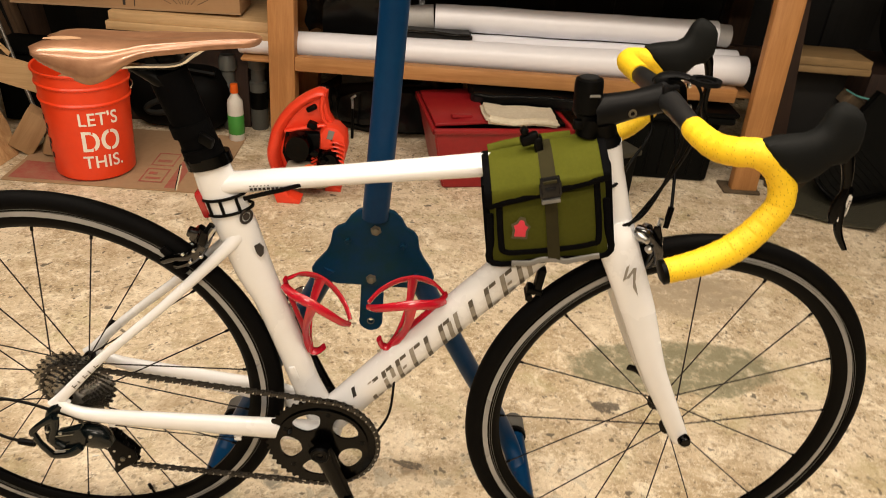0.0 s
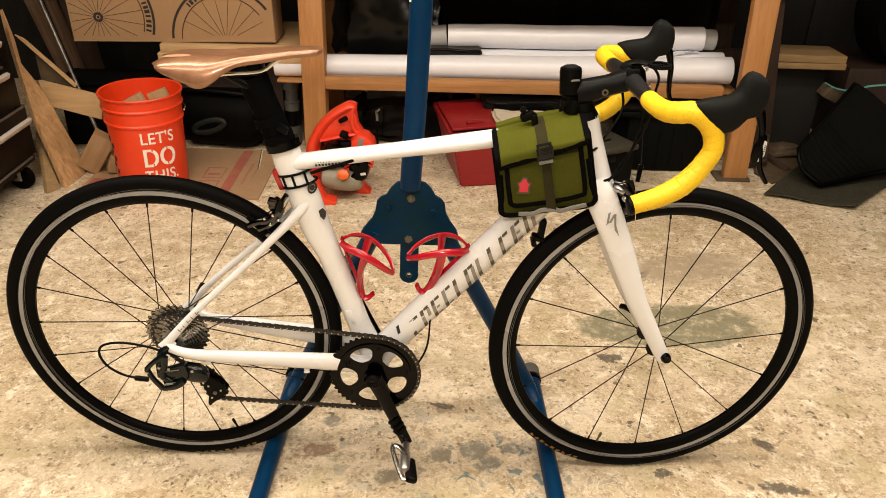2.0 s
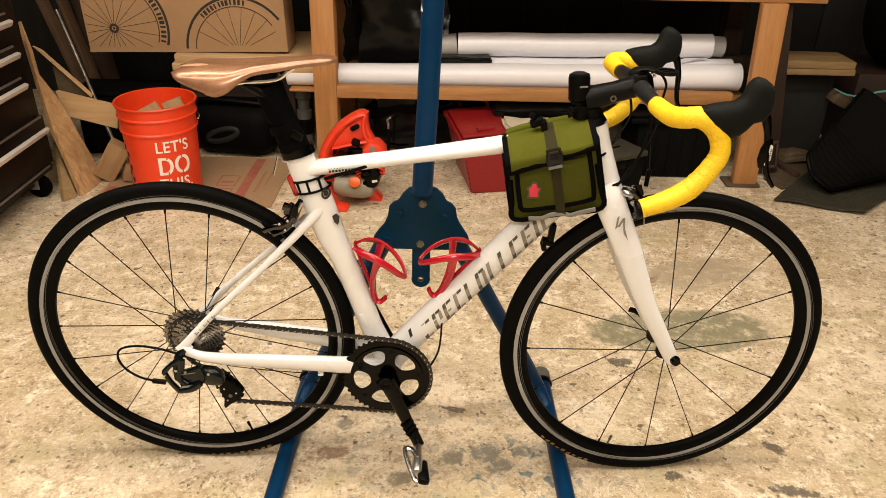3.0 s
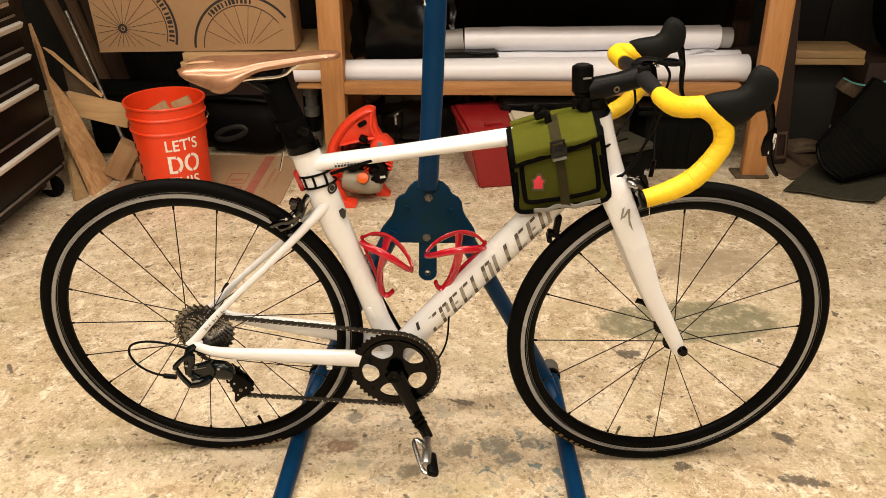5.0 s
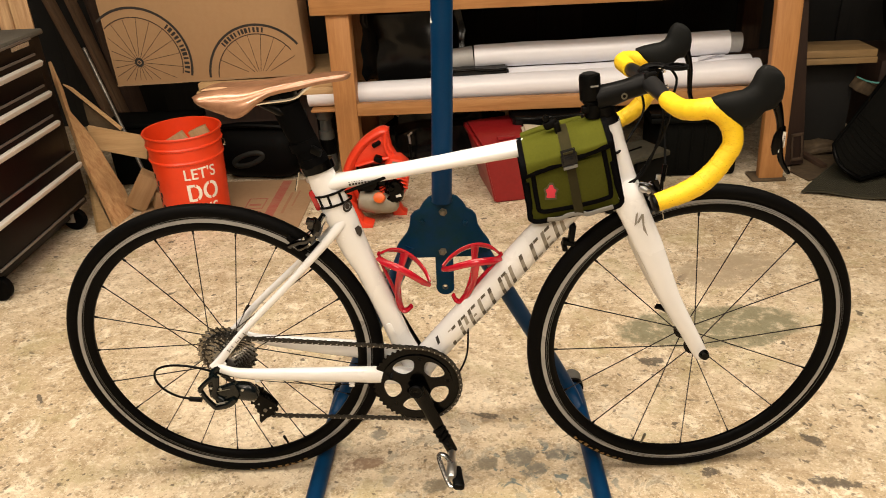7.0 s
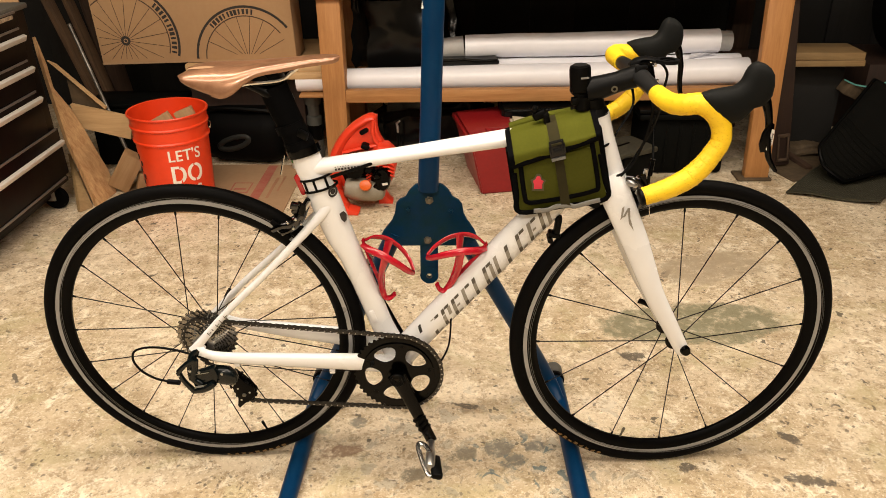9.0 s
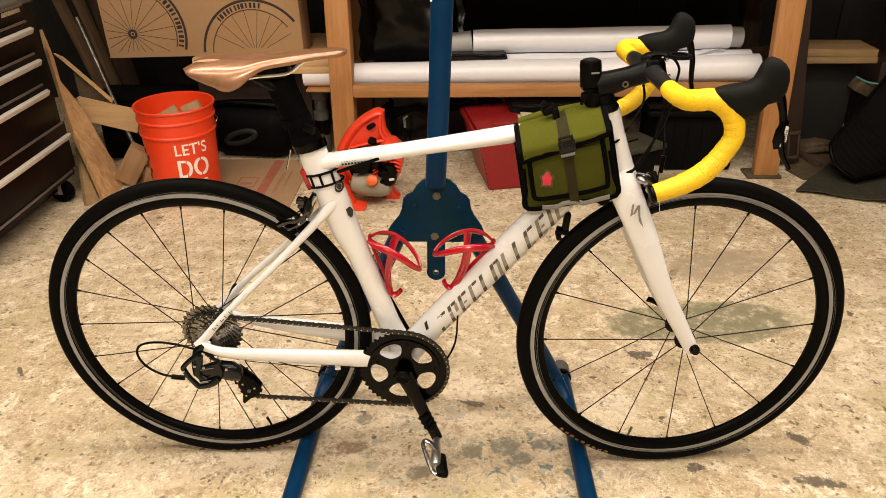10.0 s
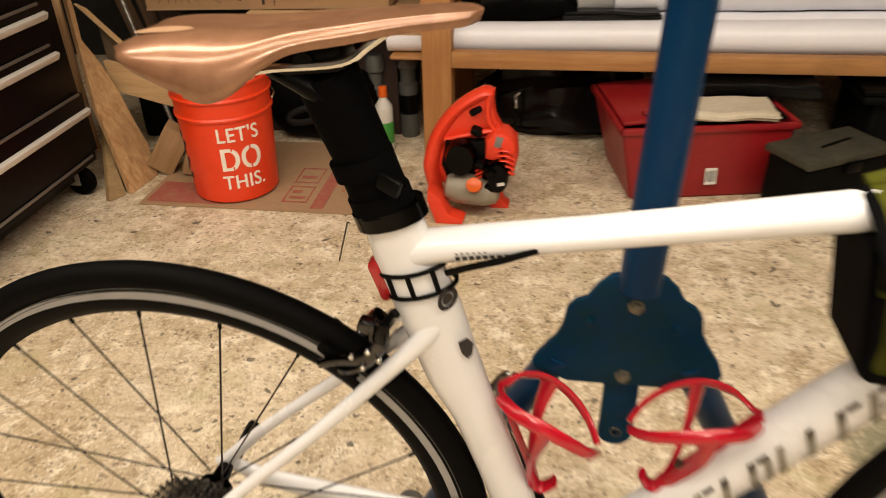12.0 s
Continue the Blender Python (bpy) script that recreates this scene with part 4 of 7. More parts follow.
def floor_print(name, boxes, mat):
    bm = bmnew()
    for x0, y0, x1, y1 in boxes:
        n = 8
        rows = []
        for i in range(n + 1):
            x = x0 + (x1 - x0) * i / n
            rows.append([bm.verts.new((x, y, 0.0072 + 0.004 * noise.noise(Vector((x, y, 0)) * 4))) for y in (y0, (y0 + y1) / 2, y1)])
        for i in range(n):
            for j in range(2):
                bm.faces.new((rows[i][j], rows[i + 1][j], rows[i + 1][j + 1], rows[i][j + 1]))
    ob = part(name, bm, mat, sheet, "faded red print")
    if len(boxes) > 2:
        ob["kind"] = "stuff"


floor_print("printed_stripe", [(0.185, -0.235, 0.225, 0.235)], PRINT_RED)
floor_print("printed_box", [(0.085, -0.20, 0.165, -0.192), (0.085, -0.10, 0.165, -0.092), (0.085, -0.20, 0.091, -0.092), (0.159, -0.20, 0.165, -0.092), (0.10, -0.175, 0.15, -0.16), (0.10, -0.14, 0.13, -0.12),
                             (0.085, -0.07, 0.165, -0.062), (0.085, 0.03, 0.165, 0.038), (0.085, -0.07, 0.091, 0.038), (0.159, -0.07, 0.165, 0.038), (0.10, -0.04, 0.15, -0.02)], PRINT_RED)
floor_print("printed_panel", [(-0.335, -0.235, -0.09, -0.10)], PRINT_RED)
floor_print("printed_line", [(0.25, -0.12, 0.262, 0.10), (0.28, -0.05, 0.288, 0.12)], PRINT_BROWN)

bucket = thing("bucket", pose(-0.602, 1.522, 0.0095, 0, 0, 4), "orange plastic bucket with white stencilled slogan", "bucket")
prof = [(0.0, 0.0), (0.122, 0.0), (0.128, 0.006), (0.138, 0.258), (0.1435, 0.261), (0.1445, 0.267), (0.140, 0.272), (0.141, 0.314), (0.1465, 0.317), (0.1475, 0.322), (0.143, 0.327),
        (0.145, 0.358), (0.150, 0.360), (0.152, 0.366), (0.150, 0.370), (0.1435, 0.368), (0.141, 0.33), (0.133, 0.25), (0.122, 0.012), (0.0, 0.012)]
part("shell", lathe(bmnew(), prof, 64), BUCKET, bucket)


def round_bucket(me, z, turn, squeeze, lift, shift=0.0):
    """Wraps flat letters on the bucket's side."""
    for v in me.vertices:
        r = 0.1285 + (z + v.co.y) * 0.0392 + lift
        a = radians(turn) + (v.co.x + shift) * squeeze / r
        v.co = (r * math.sin(a), -r * math.cos(a), z + v.co.y)


def bucket_line(text, size, z, turn, squeeze, weight=0.0022):
    bm = bmnew()
    for k, shift in enumerate((-1, -0.5, 0, 0.5, 1)):
        me = lettering(text, size, 0.0, 0.0006)
        round_bucket(me, z, turn, squeeze, 0.0009 + 0.0002 * k, shift * weight)
        bm.from_mesh(me)
        bpy.data.meshes.remove(me)
    return part("lettering", bm, WHITE_INK, bucket, "white stencilled lettering")


def stencil_gap(a0, z0, z1, w=0.0045):
    """A thin uninked bridge across a letter."""
    bm = bmnew()
    for za, zb in ((z0, z1),):
        vs = []
        for da, zz in ((-w / 2, za), (w / 2, za), (w / 2, zb), (-w / 2, zb)):
            r = 0.1285 + zz * 0.0392 + 0.0022
            a = radians(a0) + da / r
            vs.append(bm.verts.new((r * math.sin(a), -r * math.cos(a), zz)))
        bm.faces.new(vs)
    part("stencil_bridge", bm, BUCKET, bucket)


bucket_line("LET'S", 0.062, 0.200, 32, 0.86, 0.0006)
bucket_line("DO", 0.102, 0.110, 32, 0.76, 0.0024)
bucket_line("THIS.", 0.062, 0.050, 32.5, 0.86, 0.0006)
for a0 in (21.0, 44.0):
    stencil_gap(a0, 0.106, 0.122)
    stencil_gap(a0, 0.171, 0.190)
bm = bmnew()
for i in range(6):
    a, z = radians(-50 - 7 * (i % 2)), 0.075 + 0.026 * i
    r = 0.1285 + z * 0.0392 + 0.0008
    block(bm, 0.013, 0.0014, 0.019, pose(r * math.sin(a), -r * math.cos(a), z, 0, 0, math.degrees(a)), 0.0004)
part("label_mark", bm, INK, bucket, "black marks on the bucket's side")
bm = bmnew()
sweep(bm, [(0.1515 * math.cos(a), 0.1515 * math.sin(a), 0.292 - 0.13 * (1 + math.sin(a)) * 0.0) for a in [math.pi * k / 24 for k in range(25)]], 0.003, 8, ref=(0, 0, 1))
part("bail_handle", bm, STEEL, bucket, "thin wire handle hanging at the back")


def offcut(sx, sy, sz, m, mat, label):
    return plank("wood_offcut", sx, sy, sz, m, mat, label, "offcut", "offcuts by the bucket", 0.002)


offcut(0.095, 0.022, 0.25, pose(-0.601, 1.555, 0.225, 0, -28, 0), OFFCUT, "brown wood offcut standing inside the bucket")
offcut(0.075, 0.022, 0.11, pose(-0.544, 1.577, 0.307, 0, -22, 0), OFFCUT, "brown wood offcut wedged inside the bucket")
offcut(0.085, 0.05, 0.17, pose(-0.850, 1.60, 0.092, 8, 34, 12), OFFCUT, "short brown wood offcut leaning by the bucket")
offcut(0.05, 0.05, 0.07, pose(-0.785, 1.60, 0.045, 0, 20, 30), OFFCUT, "small wood offcut against the bucket")

# ---- leaning timber between chest and bucket ----
def leaning(name, a, b, w, t, mat, label, spin=0.0, group="leaning timber"):
    a, b = Vector(a), Vector(b)
    ln = (b - a).length
    ob = part(name, block(bmnew(), w, t, ln, Matrix.Translation((0, 0, ln / 2)), 0.003), mat)
    q = (b - a).to_track_quat("Z", "Y").to_matrix().to_4x4()
    ob.matrix_world = Matrix.Translation(a) @ q @ pose(0, 0, 0, 0, 0, spin)
    return tagged(ob, label, "plank", group)


def offcut_board(name, outline, push, mat, label):
    ob = part(name, wedge(bmnew(), outline, push), mat)
    return tagged(ob, label, "plank", "leaning timber")


offcut_board("leaning_board", [(-0.922, 1.442, 0.002), (-0.907, 1.588, 0.002), (-0.944, 1.632, 0.090), (-0.975, 1.642, 0.155), (-1.019, 1.663, 0.252), (-1.060, 1.671, 0.339), (-1.101, 1.661, 0.423), (-1.134, 1.714, 0.504), (-1.178, 1.760, 0.606), (-1.151, 1.713, 0.540), (-1.094, 1.628, 0.402), (-1.030, 1.537, 0.248), (-0.981, 1.497, 0.138)], (-0.018, 0.008, -0.006), PALE_Z, "pale tapered pine board leaning behind the tool chest")
offcut_board("leaning_board", [(-0.967, 1.387, 0.002), (-0.939, 1.436, 0.002), (-0.959, 1.461, 0.027), (-1.058, 1.586, 0.153), (-1.066, 1.600, 0.166), (-1.031, 1.527, 0.109)], (-0.016, 0.008, -0.002), DIM_X, "short brown board propped behind the tool chest")
offcut_board("cross_board", [(-1.072, 1.700, 0.344), (-0.828, 1.700, 0.286), (-0.852, 1.700, 0.192), (-1.045, 1.700, 0.241), (-1.065, 1.700, 0.275)], (0, 0.02, 0), PALE_X, "short pale board lying across the leaning timber")
offcut_board("lath", [(-1.135, 1.720, 0.518), (-1.103, 1.720, 0.502), (-0.936, 1.720, 0.325), (-0.942, 1.720, 0.315), (-1.104, 1.720, 0.487)], (0, 0.012, 0), PALE_X, "thin pale lath propped on the cross board")
offcut_board("plywood_offcut", [(-1.085, 1.745, 0.434), (-0.950, 1.745, 0.307), (-1.084, 1.745, 0.321)], (0, 0.01, 0), DARK_BOARD, "thin brown plywood offcut behind the lath")
for (x0, y0), (x1, y1), w, mt, lb in (((-1.113, 2.150), (-1.650, 2.150), 0.055, GREY_Z, "weathered slat leaning on the back wall"),
                                   ((-1.085, 2.200), (-1.539, 2.200), 0.05, GREY_Z, "weathered slat leaning beside others"),
                                   ((-1.097, 2.300), (-1.405, 2.300), 0.11, BROWN_Z, "wide dark board leaning on the wall")):
    leaning("slat", (x0, y0, 0.006), (x1, y1 + 0.25, 1.4), w, 0.025, mt, lb, 10)
leaning("leaning_board", (-1.300, 1.74, 0.006), (-1.325, 1.78, 1.20), 0.055, 0.022, PALE_Z, "pale pine board standing upright behind the tool chest", 0)
leaning("leaning_board", (-1.236, 1.74, 0.006), (-1.252, 1.78, 1.20), 0.066, 0.022, PALE_Z, "pale pine board standing upright behind the tool chest", 0)
# Black box added to darken the corner behind the boards.
filler = thing("storage_bin", pose(-0.905, 1.985, 0), "black box added to fill the dark corner behind the boards", "bin")
part("body", block(bmnew(), 0.40, 0.18, 0.27, Matrix.Translation((0, 0, 0.135)), 0.012), DARK_TOTE, filler)
part("lid", block(bmnew(), 0.42, 0.20, 0.02, Matrix.Translation((0, 0, 0.28)), 0.006), DARK_TOTE, filler)
pipe = part("metal_pipe", sweep(bmnew(), [(-0.815, 1.640, 0.012), (-1.082, 1.865, 0.632)], 0.0075, 12), PIPE)
tagged(pipe, "thin bare metal pipe leaning on the slats", "pipe")

# ---- tool chest on castors ----
chest = thing("tool_chest", pose(-1.028, 1.135, 0), "dark rolling tool chest with pale drawer pulls", "tool chest")
part("cabinet", block(bmnew(), 0.44, 0.67, 0.655, Matrix.Translation((-0.235, 0.025, 0.4325)), 0.008), CHEST, chest)
# Skirt added below the cabinet to deepen the shade under it.
part("base_frame", block(bmnew(), 0.36, 0.60, 0.055, Matrix.Translation((-0.235, 0.025, 0.079)), 0.004), CHEST, chest)
part("top_tray", block(bmnew(), 0.46, 0.68, 0.02, Matrix.Translation((-0.23, 0.025, 0.772)), 0.006), CHEST_TOP, chest, "dusty grey top")
for z0, z1, drop, far in ((0.715, 0.764, 0.0, 0.285), (0.602, 0.708, 0.034, 0.285), (0.489, 0.595, 0.034, 0.285), (0.323, 0.482, 0.033, 0.285), (0.132, 0.316, 0.058, 0.352), (0.105, 0.125, 0.0, 0.335)):
    wide, mid_y = far + 0.29, (far - 0.29) / 2
    d = part("drawer", block(bmnew(), 0.018, wide, z1 - z0, Matrix.Translation((-0.008, mid_y, (z0 + z1) / 2)), 0.004), CHEST, chest)
    if drop:
        part("pull", block(bmnew(), 0.016, wide, 0.022, pose(0.006, mid_y, z1 - drop, 0, 24, 0), 0.004), CHEST_TRIM, d, "pale alloy drawer pull")
    part("edge_strip", block(bmnew(), 0.006, wide - 0.02, 0.008, Matrix.Translation((0.0025, mid_y - 0.01, z1 + 0.001)), 0.001), CHEST_LINE, d, "thin grey drawer edge")
bm = bmnew()
for i in range(8):
    block(bm, 0.003, 0.011, 0.014, pose(0.0025, 0.14 + i * 0.0145, 0.751), 0.0005)
part("name_plate", bm, INK_PALE, chest, "maker's mark as pale bars")
part("keyhole", lathe(bmnew(), [(0.012, 0), (0.012, 0.004), (0.008, 0.006)], 16, pose(0.001, -0.02, 0.748, 0, 90, 0)), ALLOY, chest, "silver lock")
for cx in (-0.06, -0.40):
    for cy in (-0.255, 0.300):
        bm = bmnew()
        block(bm, 0.055, 0.06, 0.008, Matrix.Translation((cx, cy, 0.102)), 0.002)
        block(bm, 0.04, 0.004, 0.065, pose(cx, cy - 0.02, 0.07), 0.002)
        block(bm, 0.04, 0.004, 0.065, pose(cx, cy + 0.02, 0.07), 0.002)
        c = part("castor", bm, ALLOY, chest, "steel castor fork")
        part("castor_wheel", lathe(bmnew(), [(0.02, -0.014), (0.042, -0.014), (0.046, -0.008), (0.046, 0.008), (0.042, 0.014), (0.02, 0.014)], 24, pose(cx + 0.012, cy, 0.046, 90, 0, 0)), RUBBER, c)
bag = heap("plastic_packet", 0.10, 0.16, 0.03, pose(-1.12, 1.21, 0.783, 0, 0, 20), BLUE_BAG, 0.015, 14.0, "crumpled bright blue plastic packet on the tool chest", "packet", 5.0, bevel=0.012)

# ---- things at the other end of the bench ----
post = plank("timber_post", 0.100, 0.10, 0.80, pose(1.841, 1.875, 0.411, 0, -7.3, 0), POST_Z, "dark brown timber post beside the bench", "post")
latch = thing("metal_bracket", pose(1.900, 1.820, 0.098, 0, -7.3, 0), "dark brown open metal bracket on the timber post", "bracket")
bm = bmnew()
for x, z, sx, sz in ((-0.02, 0, 0.008, 0.12), (0.02, 0, 0.008, 0.12), (0, 0.055, 0.05, 0.014), (0, -0.055, 0.05, 0.014)):
    block(bm, sx, 0.008, sz, Matrix.Translation((x, 0, z)), 0.002)
part("frame", bm, INK_LINE, latch)
# Box added to prop the planks and fill the dark gap below them.
rack = thing("timber_rack", pose(2.06, 2.14, 0), "near-black box added to fill the dark gap under the planks", "rack")
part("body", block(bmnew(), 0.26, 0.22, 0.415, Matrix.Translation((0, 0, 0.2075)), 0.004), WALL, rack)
plank("board", 0.36, 0.18, 0.026, pose(2.038, 2.02, 0.4285), DIM_X, "sawn pine plank on the near-black box", group="planks on the rack")
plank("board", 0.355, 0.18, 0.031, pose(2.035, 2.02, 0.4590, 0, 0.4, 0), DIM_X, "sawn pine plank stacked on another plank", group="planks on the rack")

tray = thing("rubber_mat", pose(2.0, 1.6, 0), "scuffed dark ribbed rubber mat with a pointed corner", "mat")
MAT = [Vector((x - 2.0, y - 1.6, 0)) for x, y in ((1.828, 1.547), (2.081, 1.841), (2.524, 1.787), (2.136, 1.425))]


def mat_at(u, w, lift):
    """A point on the buckled mat: u along its front edge, w towards its back."""
    p = MAT[0].lerp(MAT[3], u).lerp(MAT[1].lerp(MAT[2], u), w)
    p.z = 0.012 + lift + 0.006 * math.sin(u * 7 + w * 3) + 0.012 * u * (1 - w)
    return p


bm = bmnew()
rows = [[bm.verts.new(mat_at(i / 24, k / 16, 0)) for k in range(17)] for i in range(25)]
for i in range(24):
    for k in range(16):
        bm.faces.new((rows[i][k], rows[i + 1][k], rows[i + 1][k + 1], rows[i][k + 1]))
ext = bmesh.ops.extrude_face_region(bm, geom=bm.faces[:])
for g in ext["geom"]:
    if isinstance(g, bmesh.types.BMVert):
        g.co.z -= 0.006
part("mat_sheet", bm, TRAY, tray)
bm = bmnew()
for i in range(40):
    sweep(bm, [mat_at((i + 0.5) / 40, 0.05 + 0.9 * k / 8, 0.001) for k in range(9)], 0.0022, 4, ref=(1, 0, 0))
ridges = part("ridge", bm, RIDGE, tray)
ridges["kind"] = "stuff"

basket = thing("mesh_seat", pose(2.345, 1.90, 0.015, 0, 0, 0), "black mesh chair back lying on the rubber mat", "chair back")


BACK = [Vector(p) - Vector((2.345, 1.90, 0.015)) for p in ((1.993, 1.697, 0.149), (2.072, 1.597, 0.035), (2.569, 1.717, 0.119), (2.254, 1.897, 0.369))]


def seat_pt(u, w, lift=0.0):
    """A point on the tipped chair back: u down its near end, w along it."""
    low, high = BACK[1].lerp(BACK[2], w), BACK[0].lerp(BACK[3], w)
    out = Vector((-0.25, -0.75, 0.60)).normalized()
    bulge = 0.045 * (1 - (2 * u - 1) ** 4) * min(1.0, 0.25 + w * 2.2)
    bow = Vector((-0.030, 0.0, -0.010)) * math.sin(math.pi * u) * (1 - w)
    return high.lerp(low, u) + out * (bulge + lift) + bow


bm = bmnew()
nu, nw = 20, 40
grid = [[bm.verts.new(seat_pt(i / nu, k / nw, 0.003 * noise.noise(Vector((i * 0.4, k * 0.4, 0))))) for i in range(nu + 1)] for k in range(nw + 1)]
for k in range(nw):
    for i in range(nu):
        bm.faces.new((grid[k][i], grid[k][i + 1], grid[k + 1][i + 1], grid[k + 1][i]))
ext = bmesh.ops.extrude_face_region(bm, geom=bm.faces[:])
for g in ext["geom"]:
    if isinstance(g, bmesh.types.BMVert):
        g.co += Vector((0.05, 0.10, -0.02))
        g.co.z = max(g.co.z, 0.0)
part("shell", bm, MESH_FABRIC, basket)
for k in range(9):
    w = 0.03 + 0.052 * k
    part("rib", sweep(bmnew(), [seat_pt(0.06 + 0.86 * j / 14, w, 0.002) for j in range(15)], 0.0042, 6, ref=(1, 0, 0)), MESH_FABRIC, basket)
weave = bmnew()
for k in range(30):
    sweep(weave, [seat_pt(0.05 + 0.9 * k / 29, 0.02 + 0.5 * j / 16, 0.001) for j in range(17)], 0.0016, 4, ref=(0, 0, 1))
part("weave", weave, MESH_FABRIC, basket)["kind"] = "stuff"
part("rim", sweep(bmnew(), [seat_pt(1.0, 1 - j / 12) for j in range(13)] + [seat_pt(1 - j / 12, 0.0) for j in range(1, 13)] + [seat_pt(0.0, j / 12) for j in range(1, 13)], 0.008, 8, ref=(0, 0, 1)), BLACK, basket)
# Brown sheet added over the slab to darken the floor here.
offcut_board("brown_board", [(2.032, 2.202, 0.008), (2.330, 2.355, 0.008), (2.118, 1.783, 0.008), (1.907, 1.668, 0.008), (1.871, 1.777, 0.008)], (0, 0, -0.006), DARK_BOARD, "flat brown sheet added over the floor by the post")
leaning("stick", (2.02, 1.80, 0.012), (1.93, 2.20, 0.03), 0.03, 0.02, BROWN_Z, "dark stick lying on the floor by the post", 0, "")
heap("brown_sack", 0.20, 0.16, 0.05, pose(2.06, 2.02, 0), DARK_BOARD, 0.02, 9.0, "crumpled dark brown sack on the floor", "sack", 6.0, bevel=0.02)
strap = part("teal_strap", sweep(bmnew(), smooth_path([(2.168, 1.97, 0.349), (2.225, 1.965, 0.326), (2.300, 1.955, 0.322), (2.345, 1.95, 0.345), (2.42, 1.93, 0.36)], 6), [(0.006, 0.003)] * 25, 8, ref=(0, 1, 0.3)), TEAL)
tagged(strap, "faded teal strap lying over the mesh chair back", "strap")
plank("brick_offcut", 0.11, 0.06, 0.05, pose(2.228, 2.005, 0.292, 10, 24, 15), DARK_BOARD, "reddish brown block lying on the dark pile", "block")
tyre = part("spare_tyre", lathe(bmnew(), [(0.20, -0.07), (0.27, -0.085), (0.31, -0.06), (0.315, 0.0), (0.31, 0.06), (0.27, 0.085), (0.20, 0.07), (0.19, 0.0)], 48, pose(2.62, 2.30, 0.68, 90, 0, 30), True), RUBBER)
tagged(tyre, "black car tyre hanging against dark clutter", "tyre")
plank("tyre_shelf", 0.5, 0.4, 0.36, pose(2.62, 2.38, 0.18), POST_Z, "dark timber box under the spare tyre", "box")
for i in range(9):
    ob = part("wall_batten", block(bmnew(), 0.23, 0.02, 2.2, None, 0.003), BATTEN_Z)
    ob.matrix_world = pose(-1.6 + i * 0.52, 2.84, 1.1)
    tagged(ob, "upright board on the back wall, shade in its near-black colour", "trim", "wall boards", "structure")

# ---- blue repair stand ----
stand = thing("repair_stand", pose(0.469, 0.14, 0), "blue enamelled steel bicycle repair stand on the floor", "repair stand")


def stand_part(name, bm, mat, label="", parent=None):
    return part(name, bm, mat, parent or stand, label)


stand_part("upright", sweep(bmnew(), [(0.003, -0.016, 0.618), (0.0035, -0.015, 0.632), (0.0125, -0.010, 0.80), (0.054, 0, 1.75)], 0.0205, 28), BLUE)
bm = bmnew()
for k in range(7):
    z = 0.835 + k * 0.021
    block(bm, 0.002, 0.012, 0.012, pose(0.0305 + (z - 0.8) * 0.039 - 0.001, -0.004, z, 0, 2.2, 0), 0.0004)
part("sticker", bm, LABEL_WHITE, stand.children[0], "pale worn maker's mark as bars")
bm = bmnew()
block(bm, 0.003, 0.006, 0.030, pose(0.0040, -0.0145, 0.985, 0, 12, 38), 0.0004)
part("sticker", bm, LABEL_WHITE, stand.children[0], "pale worn sticker edge")
plate_outline = [(-0.096, 0.503), (-0.098, 0.511), (-0.092, 0.522), (-0.074, 0.545), (-0.068, 0.560), (-0.064, 0.583), (-0.056, 0.592), (-0.045, 0.597), (-0.036, 0.612), (-0.024, 0.624), (-0.006, 0.630),
                 (0.014, 0.630), (0.032, 0.624), (0.044, 0.612), (0.052, 0.597), (0.064, 0.590), (0.071, 0.580), (0.074, 0.560), (0.081, 0.545), (0.096, 0.522), (0.101, 0.508), (0.098, 0.498), (0.066, 0.486), (-0.058, 0.486)]
stand_part("base_plate", slab(bmnew(), plate_outline, 0.010, pose(0, -0.002, 0), 0.002), BLUE_DULL, "scalloped blue steel plate with worn patches")
bm = slab(bmnew(), [(-0.018, 0.50), (0.020, 0.50), (0.0193, 0.4168), (-0.0193, 0.4168)], 0.008, pose(0, 0.006, 0), 0.002)
disc_ring(bm, 0.0197, 0.0052, 0.0086, m=pose(-0.0002, 0.006, 0.4095))
stand_part("tongue", bm, BLUE_DULL, "hanging blue tongue with a round hole")
rim_bm = lathe(bmnew(), [(0.0052, 0), (0.0064, 0.0), (0.0064, 0.0010), (0.0052, 0.0010)], 18, pose(-0.0002, 0.0016, 0.4095, 90, 0, 0), True)
stand_part("hole_rim", rim_bm, BOLT)
for x, z, r in ((0.004, 0.591, 0.0066), (-0.001, 0.500, 0.0066), (-0.040, 0.570, 0.0045), (0.048, 0.566, 0.0045)):
    y0 = -0.007
    bm = bmnew()
    lathe(bm, [(r * 1.35, 0), (r * 1.35, 0.0016), (r, 0.002), (r, 0.0065), (r * 0.7, 0.0075)], 6, pose(x, y0, z, 90, 15, 0))
    stand_part("bolt", bm, BOLT if r > 0.005 else BLUE_DULL)
